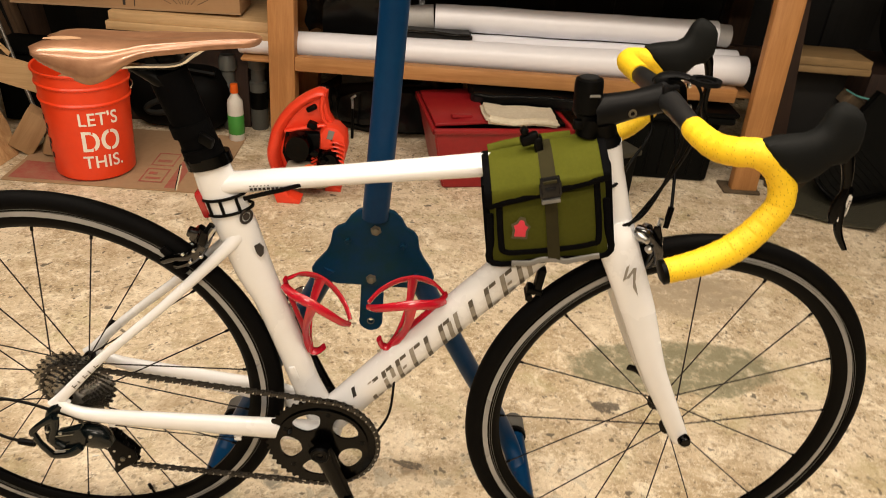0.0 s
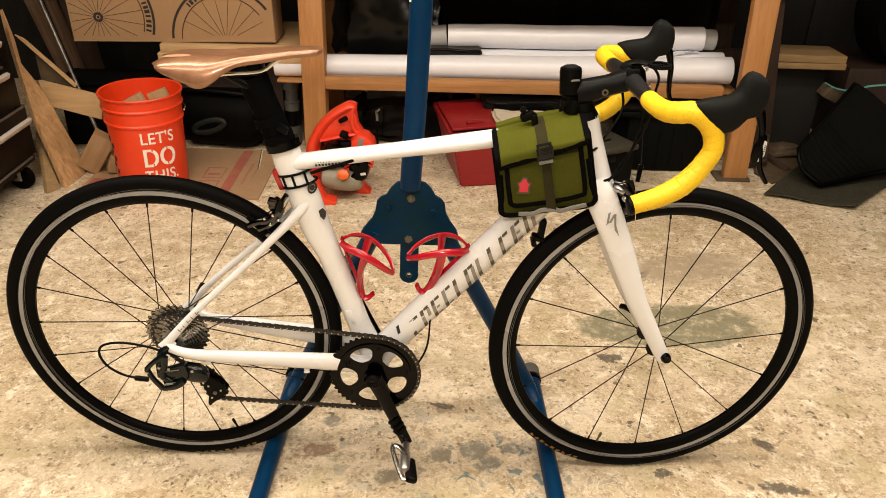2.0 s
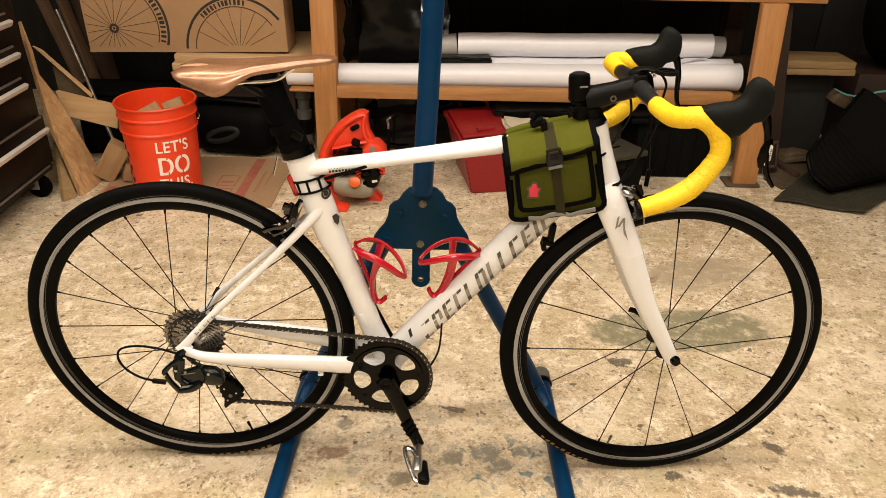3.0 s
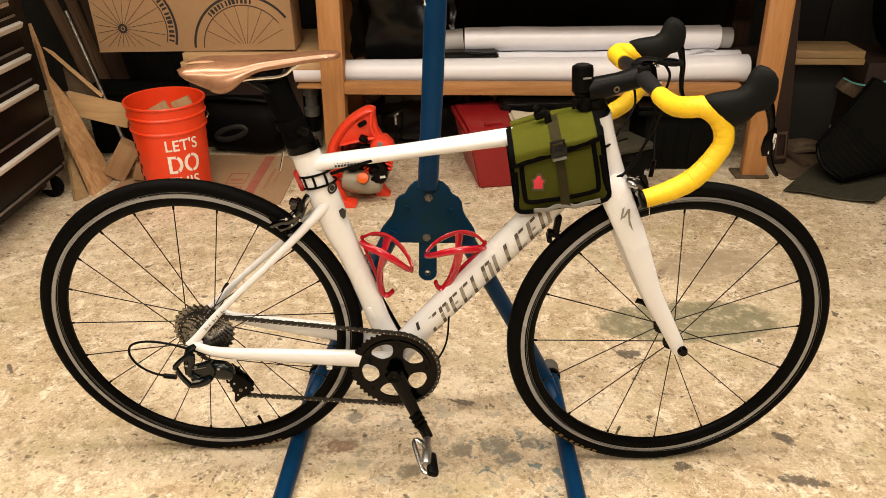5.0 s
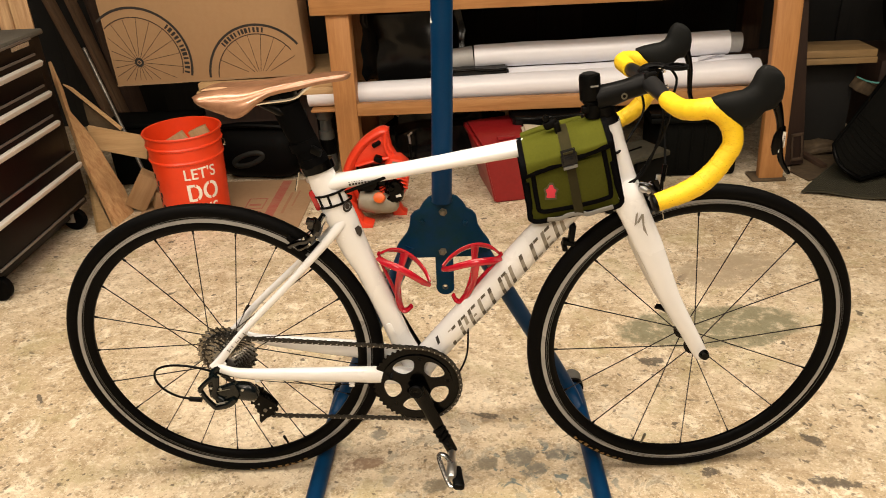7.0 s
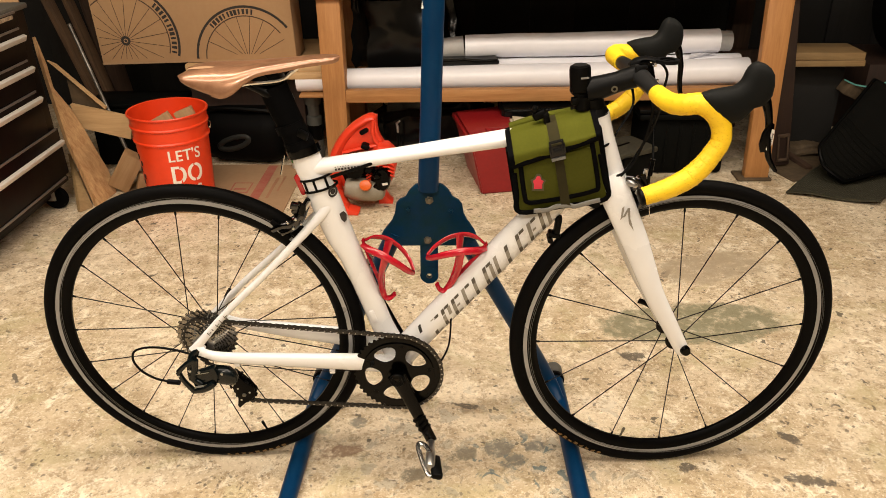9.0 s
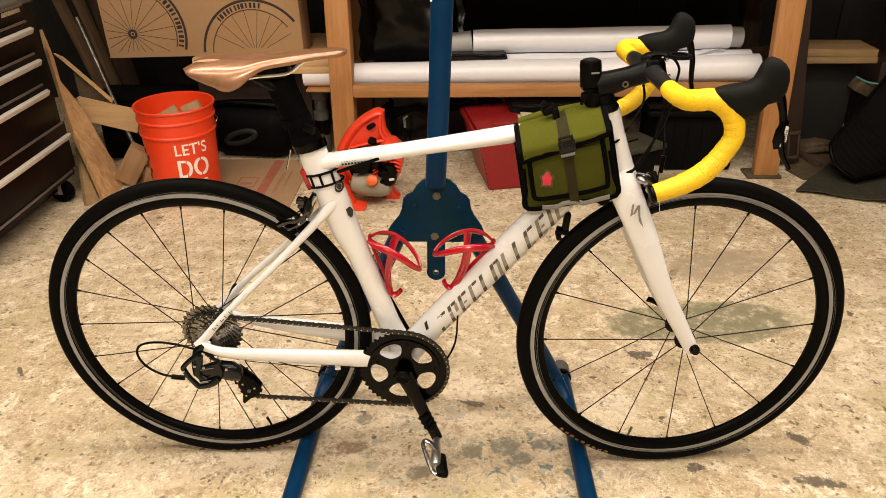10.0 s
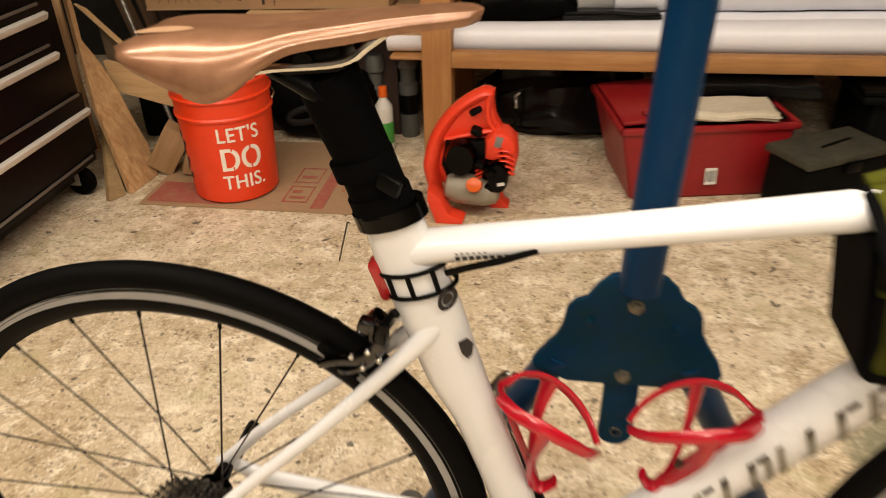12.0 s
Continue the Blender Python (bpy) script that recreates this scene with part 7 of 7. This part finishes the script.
for y in (-0.018, 0.016):
    block(bm, 0.022, 0.009, 0.008, pose(0.846, y, 0.902, 0, -8, 0), 0.003)
    block(bm, 0.012, 0.010, 0.022, pose(0.842, y, 0.895), 0.003)
sweep(bm, smooth_path([(0.840, 0.030, 0.896), (0.850, 0.025, 0.906), (0.865, 0.013, 0.911), (0.879, -0.002, 0.911)], 5), [(0.009, 0.004)] * 16, 8)
disc_ring(bm, 0.0205, 0.0140, 0.006, m=pose(0.894, -0.010, 0.911, 90, 0, 0))
disc_ring(bm, 0.0150, 0.009, 0.003, m=pose(0.894, -0.010, 0.909, 90, 0, 0))
part("computer_mount", bm, SATIN, bike, "black empty computer mount", m=STEER)

bare = [(0.8535, -0.105, 0.8745), (0.850, -0.06, 0.881), (0.848, 0, 0.886), (0.847, 0.06, 0.886), (0.846, 0.115, 0.885)]
handlebar = part("handlebar", sweep(bmnew(), smooth_path(bare, 5), [(0.0125 + 0.0035 * max(0, 1 - abs(k - 10) / 8)) for k in range(21)], 18, ref=(1, 0, 0)), BARE_BAR, bike, "satin black handlebar", m=STEER)
near_run = [(0.8535, 0.090, 0.8755), (0.856, 0.115, 0.8735), (0.861, 0.148, 0.8735), (0.869, 0.178, 0.880), (0.886, 0.197, 0.886)]
far_run = [(0.846, 0.100, 0.885), (0.845, 0.135, 0.886), (0.848, 0.165, 0.886), (0.862, 0.188, 0.885), (0.886, 0.198, 0.882)]
drop_run = [(0.907, 0.201, 0.874), (0.921, 0.202, 0.853), (0.9243, 0.203, 0.829), (0.914, 0.203, 0.807), (0.899, 0.204, 0.786), (0.879, 0.205, 0.7675), (0.852, 0.206, 0.753), (0.827, 0.206, 0.744), (0.808, 0.206, 0.738)]
tape_thick = [0.0150, 0.0156, 0.0164, 0.0168, 0.0168, 0.0164, 0.0158, 0.0155, 0.0160, 0.0168, 0.0172, 0.0165, 0.0153, 0.0146]
for s in (-1, 1):
    pts = [(x, s * y, z) for x, y, z in (near_run if s < 0 else far_run) + drop_run]
    p, thick = smooth_path(pts, 12, tape_thick)
    rads = [r + 0.0007 * ((k % 7) / 7.0) - 0.0003 + 0.0004 * noise.noise((k * 0.7, s, 0)) for k, r in enumerate(thick)]
    tape = part("bar_tape", sweep(bmnew(), p, rads, 24, ref=(0.3, 1, 0.2)), TAPE, handlebar, "bright yellow wrapped bar tape", sharp=22, m=STEER)
    bm = bmnew()
    for k in range(2, len(p) - 2):
        if k % 7 not in (2, 4, 5):
            continue
        t = (p[k + 1] - p[k - 1]).normalized()
        sd, up = ring_frame(t, Vector((0.3, 1, 0.2)))
        for j in range(13):
            a = 2 * math.pi * (j + 0.5 * (k % 2)) / 13
            nrm = sd * math.cos(a) + up * math.sin(a)
            c = p[k] + nrm * (rads[k] + 0.0003) + t * 0.0016 * math.sin(a * 2)
            q1, q2 = t * 0.00052, t.cross(nrm) * 0.00062
            bm.faces.new([bm.verts.new(c + q) for q in (q1 + q2, q1 - q2, -q1 - q2, q2 - q1)])
    holes = part("perforation", bm, TAPE_HOLE, tape, "rows of small dark perforations", m=STEER)
    holes["kind"] = "stuff"
    part("bar_plug", sweep(bmnew(), [(0.809, s * 0.206, 0.738), (0.804, s * 0.206, 0.7365), (0.802, s * 0.206, 0.736)], [0.0150, 0.0150, 0.011], 18), BLACK, handlebar, m=STEER)
    bm = loft(bmnew(), [((0.885, 0.896), (0.925, 0.861)), ((0.884, 0.903), (0.936, 0.856)), ((0.900, 0.908), (0.948, 0.859)), ((0.918, 0.911), (0.957, 0.866)), ((0.934, 0.913), (0.968, 0.879)), ((0.943, 0.919), (0.984, 0.883)), ((0.947, 0.927), (0.994, 0.897)),
                       ((0.949, 0.934), (0.9955, 0.914)), ((0.952, 0.941), (0.993, 0.930)), ((0.957, 0.947), (0.986, 0.940)), ((0.963, 0.9505), (0.977, 0.9465))],
              [0.0165, 0.0190, 0.0195, 0.0190, 0.0180, 0.0175, 0.0170, 0.0160, 0.0145, 0.0110, 0.0050], s * 0.200)
    hood = part("brake_hood", bm, HOOD, bike, "matt black rubber brake hood", sharp=60, m=STEER)
    bm = bmnew()
    sweep(bm, *smooth_path([(0.982, s * 0.199, 0.905), (0.990, s * 0.199, 0.885), (0.9955, s * 0.200, 0.868), (0.999, s * 0.200, 0.852), (1.001, s * 0.202, 0.825), (1.006, s * 0.204, 0.798), (1.020, s * 0.206, 0.776)], 6, [(0.008, 0.007), (0.008, 0.0075), (0.0068, 0.006), (0.0062, 0.0055), (0.0062, 0.0050), (0.006, 0.0045), (0.005, 0.003)]), 12)
    part("brake_lever", bm, GLOSS, hood, "gloss black brake lever", m=STEER)
    if s < 0:
        bm = slab(bmnew(), [(0.998, 0.858), (1.006, 0.853), (1.008, 0.836), (1.006, 0.818), (1.000, 0.808), (0.991, 0.807), (0.987, 0.820), (0.989, 0.838)], 0.006, Matrix.Translation((0, -0.203, 0)), 0.002)
        paddle = part("shift_paddle", bm, GLOSS, hood, "gloss black shift paddle", m=STEER)
        part("paddle_mark", slab(bmnew(), [(1.0025, 0.846), (1.0065, 0.844), (1.0068, 0.822), (1.0005, 0.811), (0.998, 0.812)], 0.001, Matrix.Translation((0, -0.2066, 0))), LABEL_WHITE, paddle, "pale printed patch", m=STEER)
        bm = bmnew()
        for k in range(6):
            block(bm, 0.0022, 0.0006, 0.0016, pose(1.0046 - 0.0002 * k, -0.2075, 0.838 - 0.0030 * k, 0, 8, 0))
        part("paddle_print", bm, INK, paddle, "small dark bars of print", m=STEER)
for pts in ([(0.852, -0.07, 0.872), (0.875, -0.055, 0.85), (0.872, -0.035, 0.80), (0.850, -0.026, 0.745), (0.820, -0.027, 0.700), (0.795, -0.022, 0.690)],
            [(0.852, -0.05, 0.870), (0.868, -0.04, 0.835), (0.862, -0.03, 0.775), (0.838, -0.03, 0.72), (0.80, -0.027, 0.700)],
            [(0.852, 0.06, 0.872), (0.885, 0.045, 0.845), (0.890, 0.015, 0.79), (0.884, -0.022, 0.735)],
            [(0.855, 0.03, 0.893), (0.885, 0.02, 0.905), (0.905, 0.015, 0.885), (0.900, 0.01, 0.855)],
            [(0.852, 0.07, 0.870), (0.86, 0.05, 0.82), (0.83, 0.03, 0.775), (0.795, -0.024, 0.765), (0.775, -0.026, 0.765)]):
    part("handlebar_cable", sweep(bmnew(), smooth_path(pts, 7), 0.0024, 8), BLACK, bike, m=STEER)
part("cable_guide", rod(bmnew(), STEER @ Vector((0.884, -0.022, 0.735)), STEER @ Vector((0.879, -0.028, 0.705)), 0.0045, 10), GLOSS, bike)
bm = block(bmnew(), 0.012, 0.018, 0.040, pose(0.720, -0.008, 0.596, 0, 6, 0), 0.003)
block(bm, 0.024, 0.022, 0.010, pose(0.714, -0.008, 0.577, 0, 12, 0), 0.003)
rod(bm, (0.706, -0.022, 0.568), (0.706, 0.006, 0.568), 0.0055, 10)
part("frame_pump_clip", bm, BLACK, bike, "black clip under the down tube")


def bottle_cage(name, m):
    """A moulded red cage: back spine, hooked arms and a foot, in x out from the tube and z along it."""
    bm = bmnew()
    sweep(bm, smooth_path([(0.003, 0, -0.066), (0.003, 0, -0.02), (0.003, 0, 0.04), (0.005, 0, 0.066)], 4), [(0.009, 0.003)] * 13, 10, ref=(0, 1, 0))
    sweep(bm, smooth_path([(0.003, 0, -0.060), (0.001, 0, -0.072), (0.010, 0, -0.076), (0.022, 0, -0.070)], 5), [(0.009, 0.0045)] * 16, 10, ref=(0, 1, 0))
    c = part(name, bm, CAGE, bike, "glossy red bottle cage", m=m)
    for s in (-1, 1):
        ref = (0.55, s * 0.83, 0)
        for pts, rr in (([(0.003, s * 0.008, 0.060), (0.019, s * 0.028, 0.053), (0.041, s * 0.037, 0.038), (0.060, s * 0.035, 0.013), (0.072, s * 0.024, -0.014), (0.077, s * 0.006, -0.033)],
                         [(0.0028, 0.0062), (0.0030, 0.0072), (0.0030, 0.0076), (0.0030, 0.0068), (0.0030, 0.0060), (0.0030, 0.0050)]),
                        ([(0.046, s * 0.037, 0.034), (0.036, s * 0.036, 0.020), (0.024, s * 0.031, 0.002), (0.012, s * 0.020, -0.022), (0.003, s * 0.008, -0.050), (0.001, s * 0.003, -0.070)],
                         [(0.0030, 0.0100), (0.0030, 0.0085), (0.0030, 0.0070), (0.0028, 0.0060), (0.0028, 0.0060), (0.0026, 0.0060)])):
            bm = bmnew()
            q, r = smooth_path(pts, 7, rr)
            sweep(bm, q, r, 12, ref=ref)
            part("cage_arm", bm, CAGE, c, m=m)
    for z in (0.03, -0.034):
        part("cage_bolt", lathe(bmnew(), [(0.005, 0), (0.005, 0.003), (0.003, 0.0035)], 10, m @ pose(0.006, 0, z, 0, 90, 0)), BOLT, c)
    return c


def lay(px_, pz_, ax, az):
    """A pose whose z runs along (ax, az) in the bicycle's plane and whose x points out on the inner side."""
    z = Vector((ax, 0, az)).normalized()
    x = Vector((z.z, 0, -z.x))
    y = z.cross(x)
    return Matrix.Translation((px_, 0, pz_)) @ Matrix((x, y, z)).transposed().to_4x4()


bottle_cage("bottle_cage", lay(0.354, 0.4925, -0.30, 0.93))
along = Vector((0.205, 0, 0.247)).normalized()
out = Vector((-along.z, 0, along.x))
bottle_cage("bottle_cage", Matrix.Translation((0.5455, 0, 0.4965)) @ Matrix((out, Vector((0, 1, 0)), along)).transposed().to_4x4())

# olive frame bag hung on the top tube
def bag_pt(u, v, y):
    """u along the bag (0 to 1), v from its foot to its top."""
    bl, br, tl, tr = Vector((0.641, 0, 0.638)), Vector((0.806, 0, 0.668)), Vector((0.618, 0, 0.772)), Vector((0.773, 0, 0.817))
    p = bl.lerp(br, u).lerp(tl.lerp(tr, u), v)
    return Vector((p.x, y, p.z))


def bag_plate(u0, v0, u1, v1, y0, y1, n=8, puff=0.0, edge=0.0):
    bm = bmnew()
    grids = []
    for y, out in ((y0, -1), (y1, 0)):
        g = []
        for i in range(n + 1):
            row = []
            for j in range(n + 1):
                u, v = u0 + (u1 - u0) * i / n, v0 + (v1 - v0) * j / n
                s = (1 - (2 * i / n - 1) ** 4) * (1 - (2 * j / n - 1) ** 4)
                wob = 0.0016 * noise.noise((u * 5, v * 5, y0 * 40))
                row.append(bm.verts.new(bag_pt(u, v, y + out * (puff * s) + (wob if out else 0))))
            g.append(row)
        grids.append(g)
    a, b = grids
    for i in range(n):
        for j in range(n):
            bm.faces.new((a[i][j], a[i + 1][j], a[i + 1][j + 1], a[i][j + 1]))
            bm.faces.new((b[i][j], b[i][j + 1], b[i + 1][j + 1], b[i + 1][j]))
    for i in range(n):
        bm.faces.new((a[i][0], b[i][0], b[i + 1][0], a[i + 1][0]))
        bm.faces.new((a[i][n], a[i + 1][n], b[i + 1][n], b[i][n]))
        bm.faces.new((a[0][i], a[0][i + 1], b[0][i + 1], b[0][i]))
        bm.faces.new((a[n][i], b[n][i], b[n][i + 1], a[n][i + 1]))
    return bm


def bag_line(pts, r, y):
    P = smooth_path([bag_pt(u, v, y) for u, v in pts], 5)
    return sweep(bmnew(), P, [(0.0022, r)] * len(P), 8, ref=(0, 1, 0))


FB = -0.045
bag = part("frame_bag", bag_plate(0.02, 0.01, 0.98, 0.87, FB, 0.040, 10, 0.004), CANVAS_SHADED, bike, "olive canvas frame bag with black binding", sharp=50)
part("bag_side", bag_plate(0.985, 0.015, 1.04, 0.90, FB + 0.004, 0.044, 4), NYLON, bag, "black side panel")
part("bag_side", bag_plate(-0.035, 0.015, 0.02, 0.90, FB + 0.004, 0.044, 4), NYLON, bag, "black side panel")
part("pocket", bag_plate(0.10, 0.14, 0.90, 0.72, FB - 0.006, FB + 0.002, 8, 0.004), CANVAS_SHADED, bag, "olive front pocket")
part("pocket_binding", bag_line([(0.10, 0.70), (0.095, 0.30), (0.12, 0.165), (0.30, 0.142), (0.60, 0.142), (0.84, 0.165), (0.905, 0.24), (0.905, 0.78)], 0.0044, FB - 0.008), NYLON, bag, "black pocket binding")
# flap: the near face and the fold over the top
FLAP = [(FB - 0.012, 0.67), (FB - 0.013, 0.78), (FB - 0.010, 0.88), (-0.044, 0.955), (-0.029, 1.025), (-0.014, 1.07), (0.004, 1.085), (0.020, 1.06), (0.036, 0.93)]


def flap_strip(u0, u1, rows, lift, thick, n=12, sag=0.0):
    """Cloth that follows the fold of the flap from its front edge over the top tube."""
    P = smooth_path([(0, y, v) for y, v in rows], 4)
    bm = bmnew()
    grids = []
    for off in (lift + thick, lift):
        g = []
        for i in range(n + 1):
            u = u0 + (u1 - u0) * i / n
            wob = sag * noise.noise((u * 6, off * 9, 2))
            tilt = 0.06 + 0.11 * u
            g.append([bm.verts.new(bag_pt(u, p.z + tilt * max(0.0, 0.9 - p.z) / 0.23 + off * 5 * (k / len(P)) + wob * 4 * (k / len(P)), p.y - off + wob)) for k, p in enumerate(P)])
        grids.append(g)
    a, b = grids
    m = len(P)
    for i in range(n):
        for k in range(m - 1):
            bm.faces.new((a[i][k], a[i + 1][k], a[i + 1][k + 1], a[i][k + 1]))
            bm.faces.new((b[i][k], b[i][k + 1], b[i + 1][k + 1], b[i + 1][k]))
        bm.faces.new((a[i][0], b[i][0], b[i + 1][0], a[i + 1][0]))
        bm.faces.new((a[i][m - 1], a[i + 1][m - 1], b[i + 1][m - 1], b[i][m - 1]))
    for k in range(m - 1):
        bm.faces.new((a[0][k], a[0][k + 1], b[0][k + 1], b[0][k]))
        bm.faces.new((a[n][k], b[n][k], b[n][k + 1], a[n][k + 1]))
    return bm


flap = part("flap", flap_strip(0.03, 0.97, FLAP, 0.0, 0.003, 14, 0.0035), CANVAS, bag, "olive top flap with the lit tone in its colour", sharp=60)
roll = smooth_path([bag_pt(u, 1.075 + 0.02 * math.sin(u * 5), 0.017) for u in (0.05, 0.22, 0.40, 0.58, 0.76)], 5)
part("rolled_hem", sweep(bmnew(), roll, [(0.009, 0.0075)] * len(roll), 12), CANVAS, flap, "rolled olive hem along the top")
part("flap_edge", flap_strip(-0.015, 0.045, FLAP, 0.0008, 0.0042, 2), NYLON, flap, "black side binding of the flap")
part("flap_edge", flap_strip(0.955, 1.015, FLAP, 0.0008, 0.0042, 2), NYLON, flap, "black side binding of the flap")
part("flap_binding", bag_line([(0.0, 0.728), (0.5, 0.780), (1.0, 0.838)], 0.0055, FB - 0.014), NYLON, bag, "black flap binding")
part("bag_binding", bag_line([(0.02, 0.60), (0.012, 0.30), (0.02, 0.02), (0.5, 0.012), (0.97, 0.02), (0.985, 0.30), (0.98, 0.60)], 0.0048, FB - 0.003), NYLON, bag, "black edge binding")
part("strap", bag_plate(0.475, 0.03, 0.575, 0.72, FB - 0.0125, FB - 0.010, 4), WEB_BROWN, bag, "dark olive webbing strap")
part("strap", flap_strip(0.455, 0.575, FLAP[1:], 0.0038, 0.002, 3), WEB_BROWN, bag, "dark olive webbing strap")
bk = part("buckle", bag_plate(0.440, 0.735, 0.600, 0.935, FB - 0.021, FB - 0.014, 4, 0.002), BUCKLE, bag, "black side-release buckle")
part("buckle_slot", bag_plate(0.465, 0.895, 0.575, 0.918, FB - 0.0245, FB - 0.021, 3), WEB_BROWN, bk, "webbing threaded through the buckle")
for u in (0.432, 0.592):
    part("buckle_prong", bag_plate(u, 0.765, u + 0.020, 0.880, FB - 0.0225, FB - 0.013, 3, 0.001), BUCKLE, bk)
# Highlight on the buckle's edge is put into a paler grey bar.
part("buckle_frame", bag_plate(0.445, 0.700, 0.595, 0.730, FB - 0.0245, FB - 0.013, 3), BUCKLE_EDGE, bk, "lower bar of the buckle with its highlight in pale grey")
part("buckle_frame", bag_plate(0.475, 0.775, 0.565, 0.850, FB - 0.0250, FB - 0.021, 3, 0.001), BUCKLE, bk)
part("grab_loop", bag_line([(0.17, 0.035), (0.32, 0.015), (0.42, 0.045), (0.56, 0.03), (0.62, 0.005), (0.74, 0.022), (0.90, 0.04)], 0.0045, FB - 0.010), GREY_WEB, bag, "grey reflective tape at the foot")
bm = bmnew()
c = bag_pt(0.262, 0.43, FB - 0.0125)
EMBLEM = [(-0.0075, -0.0125), (0.0080, -0.0120), (0.0075, -0.0030), (0.0100, 0.0030), (0.0055, 0.0060), (0.0030, 0.0125), (-0.0020, 0.0130), (-0.0050, 0.0065), (-0.0095, 0.0035), (-0.0070, -0.0035)]
slab(bm, [(c.x + x, c.z + z) for x, z in EMBLEM], 0.0012, Matrix.Translation((0, c.y - 0.0006, 0)), 0.0004)
part("patch", bm, PATCH, bag, "small plain red patch")
bm = bmnew()
slab(bm, [(c.x + x * 1.42, c.z + z * 1.32) for x, z in EMBLEM], 0.001, Matrix.Translation((0, c.y + 0.0006, 0)))
part("patch_border", bm, PATCH_EDGE, bag, "brownish patch border")
bm = bmnew()
block(bm, 0.026, 0.016, 0.016, Matrix.Translation(bag_pt(0.40, 1.20, -0.012)) @ pose(0, 0, 0, 0, -24, 0), 0.005)
block(bm, 0.012, 0.018, 0.026, Matrix.Translation(bag_pt(0.47, 1.12, -0.012)) @ pose(0, 0, 0, 0, -14, 0), 0.003)
block(bm, 0.010, 0.014, 0.010, Matrix.Translation(bag_pt(0.36, 1.29, -0.012)) @ pose(0, 0, 0, 0, 30, 0), 0.003)
part("strap_lock", bm, BLACK, bag, "black cam lock on the top strap")

# the frame sits a hair nose-down on its wheels
SETTLE = Matrix(((1, 0, 0, 0.009), (0, 1, 0, 0), (-0.0095, 0, 1, 0.0065), (0, 0, 0, 1)))
rolling = {rear, front, *rear.children, *front.children}
for ob in bike.children_recursive:
    if ob not in rolling:
        ob.data.transform(SETTLE)
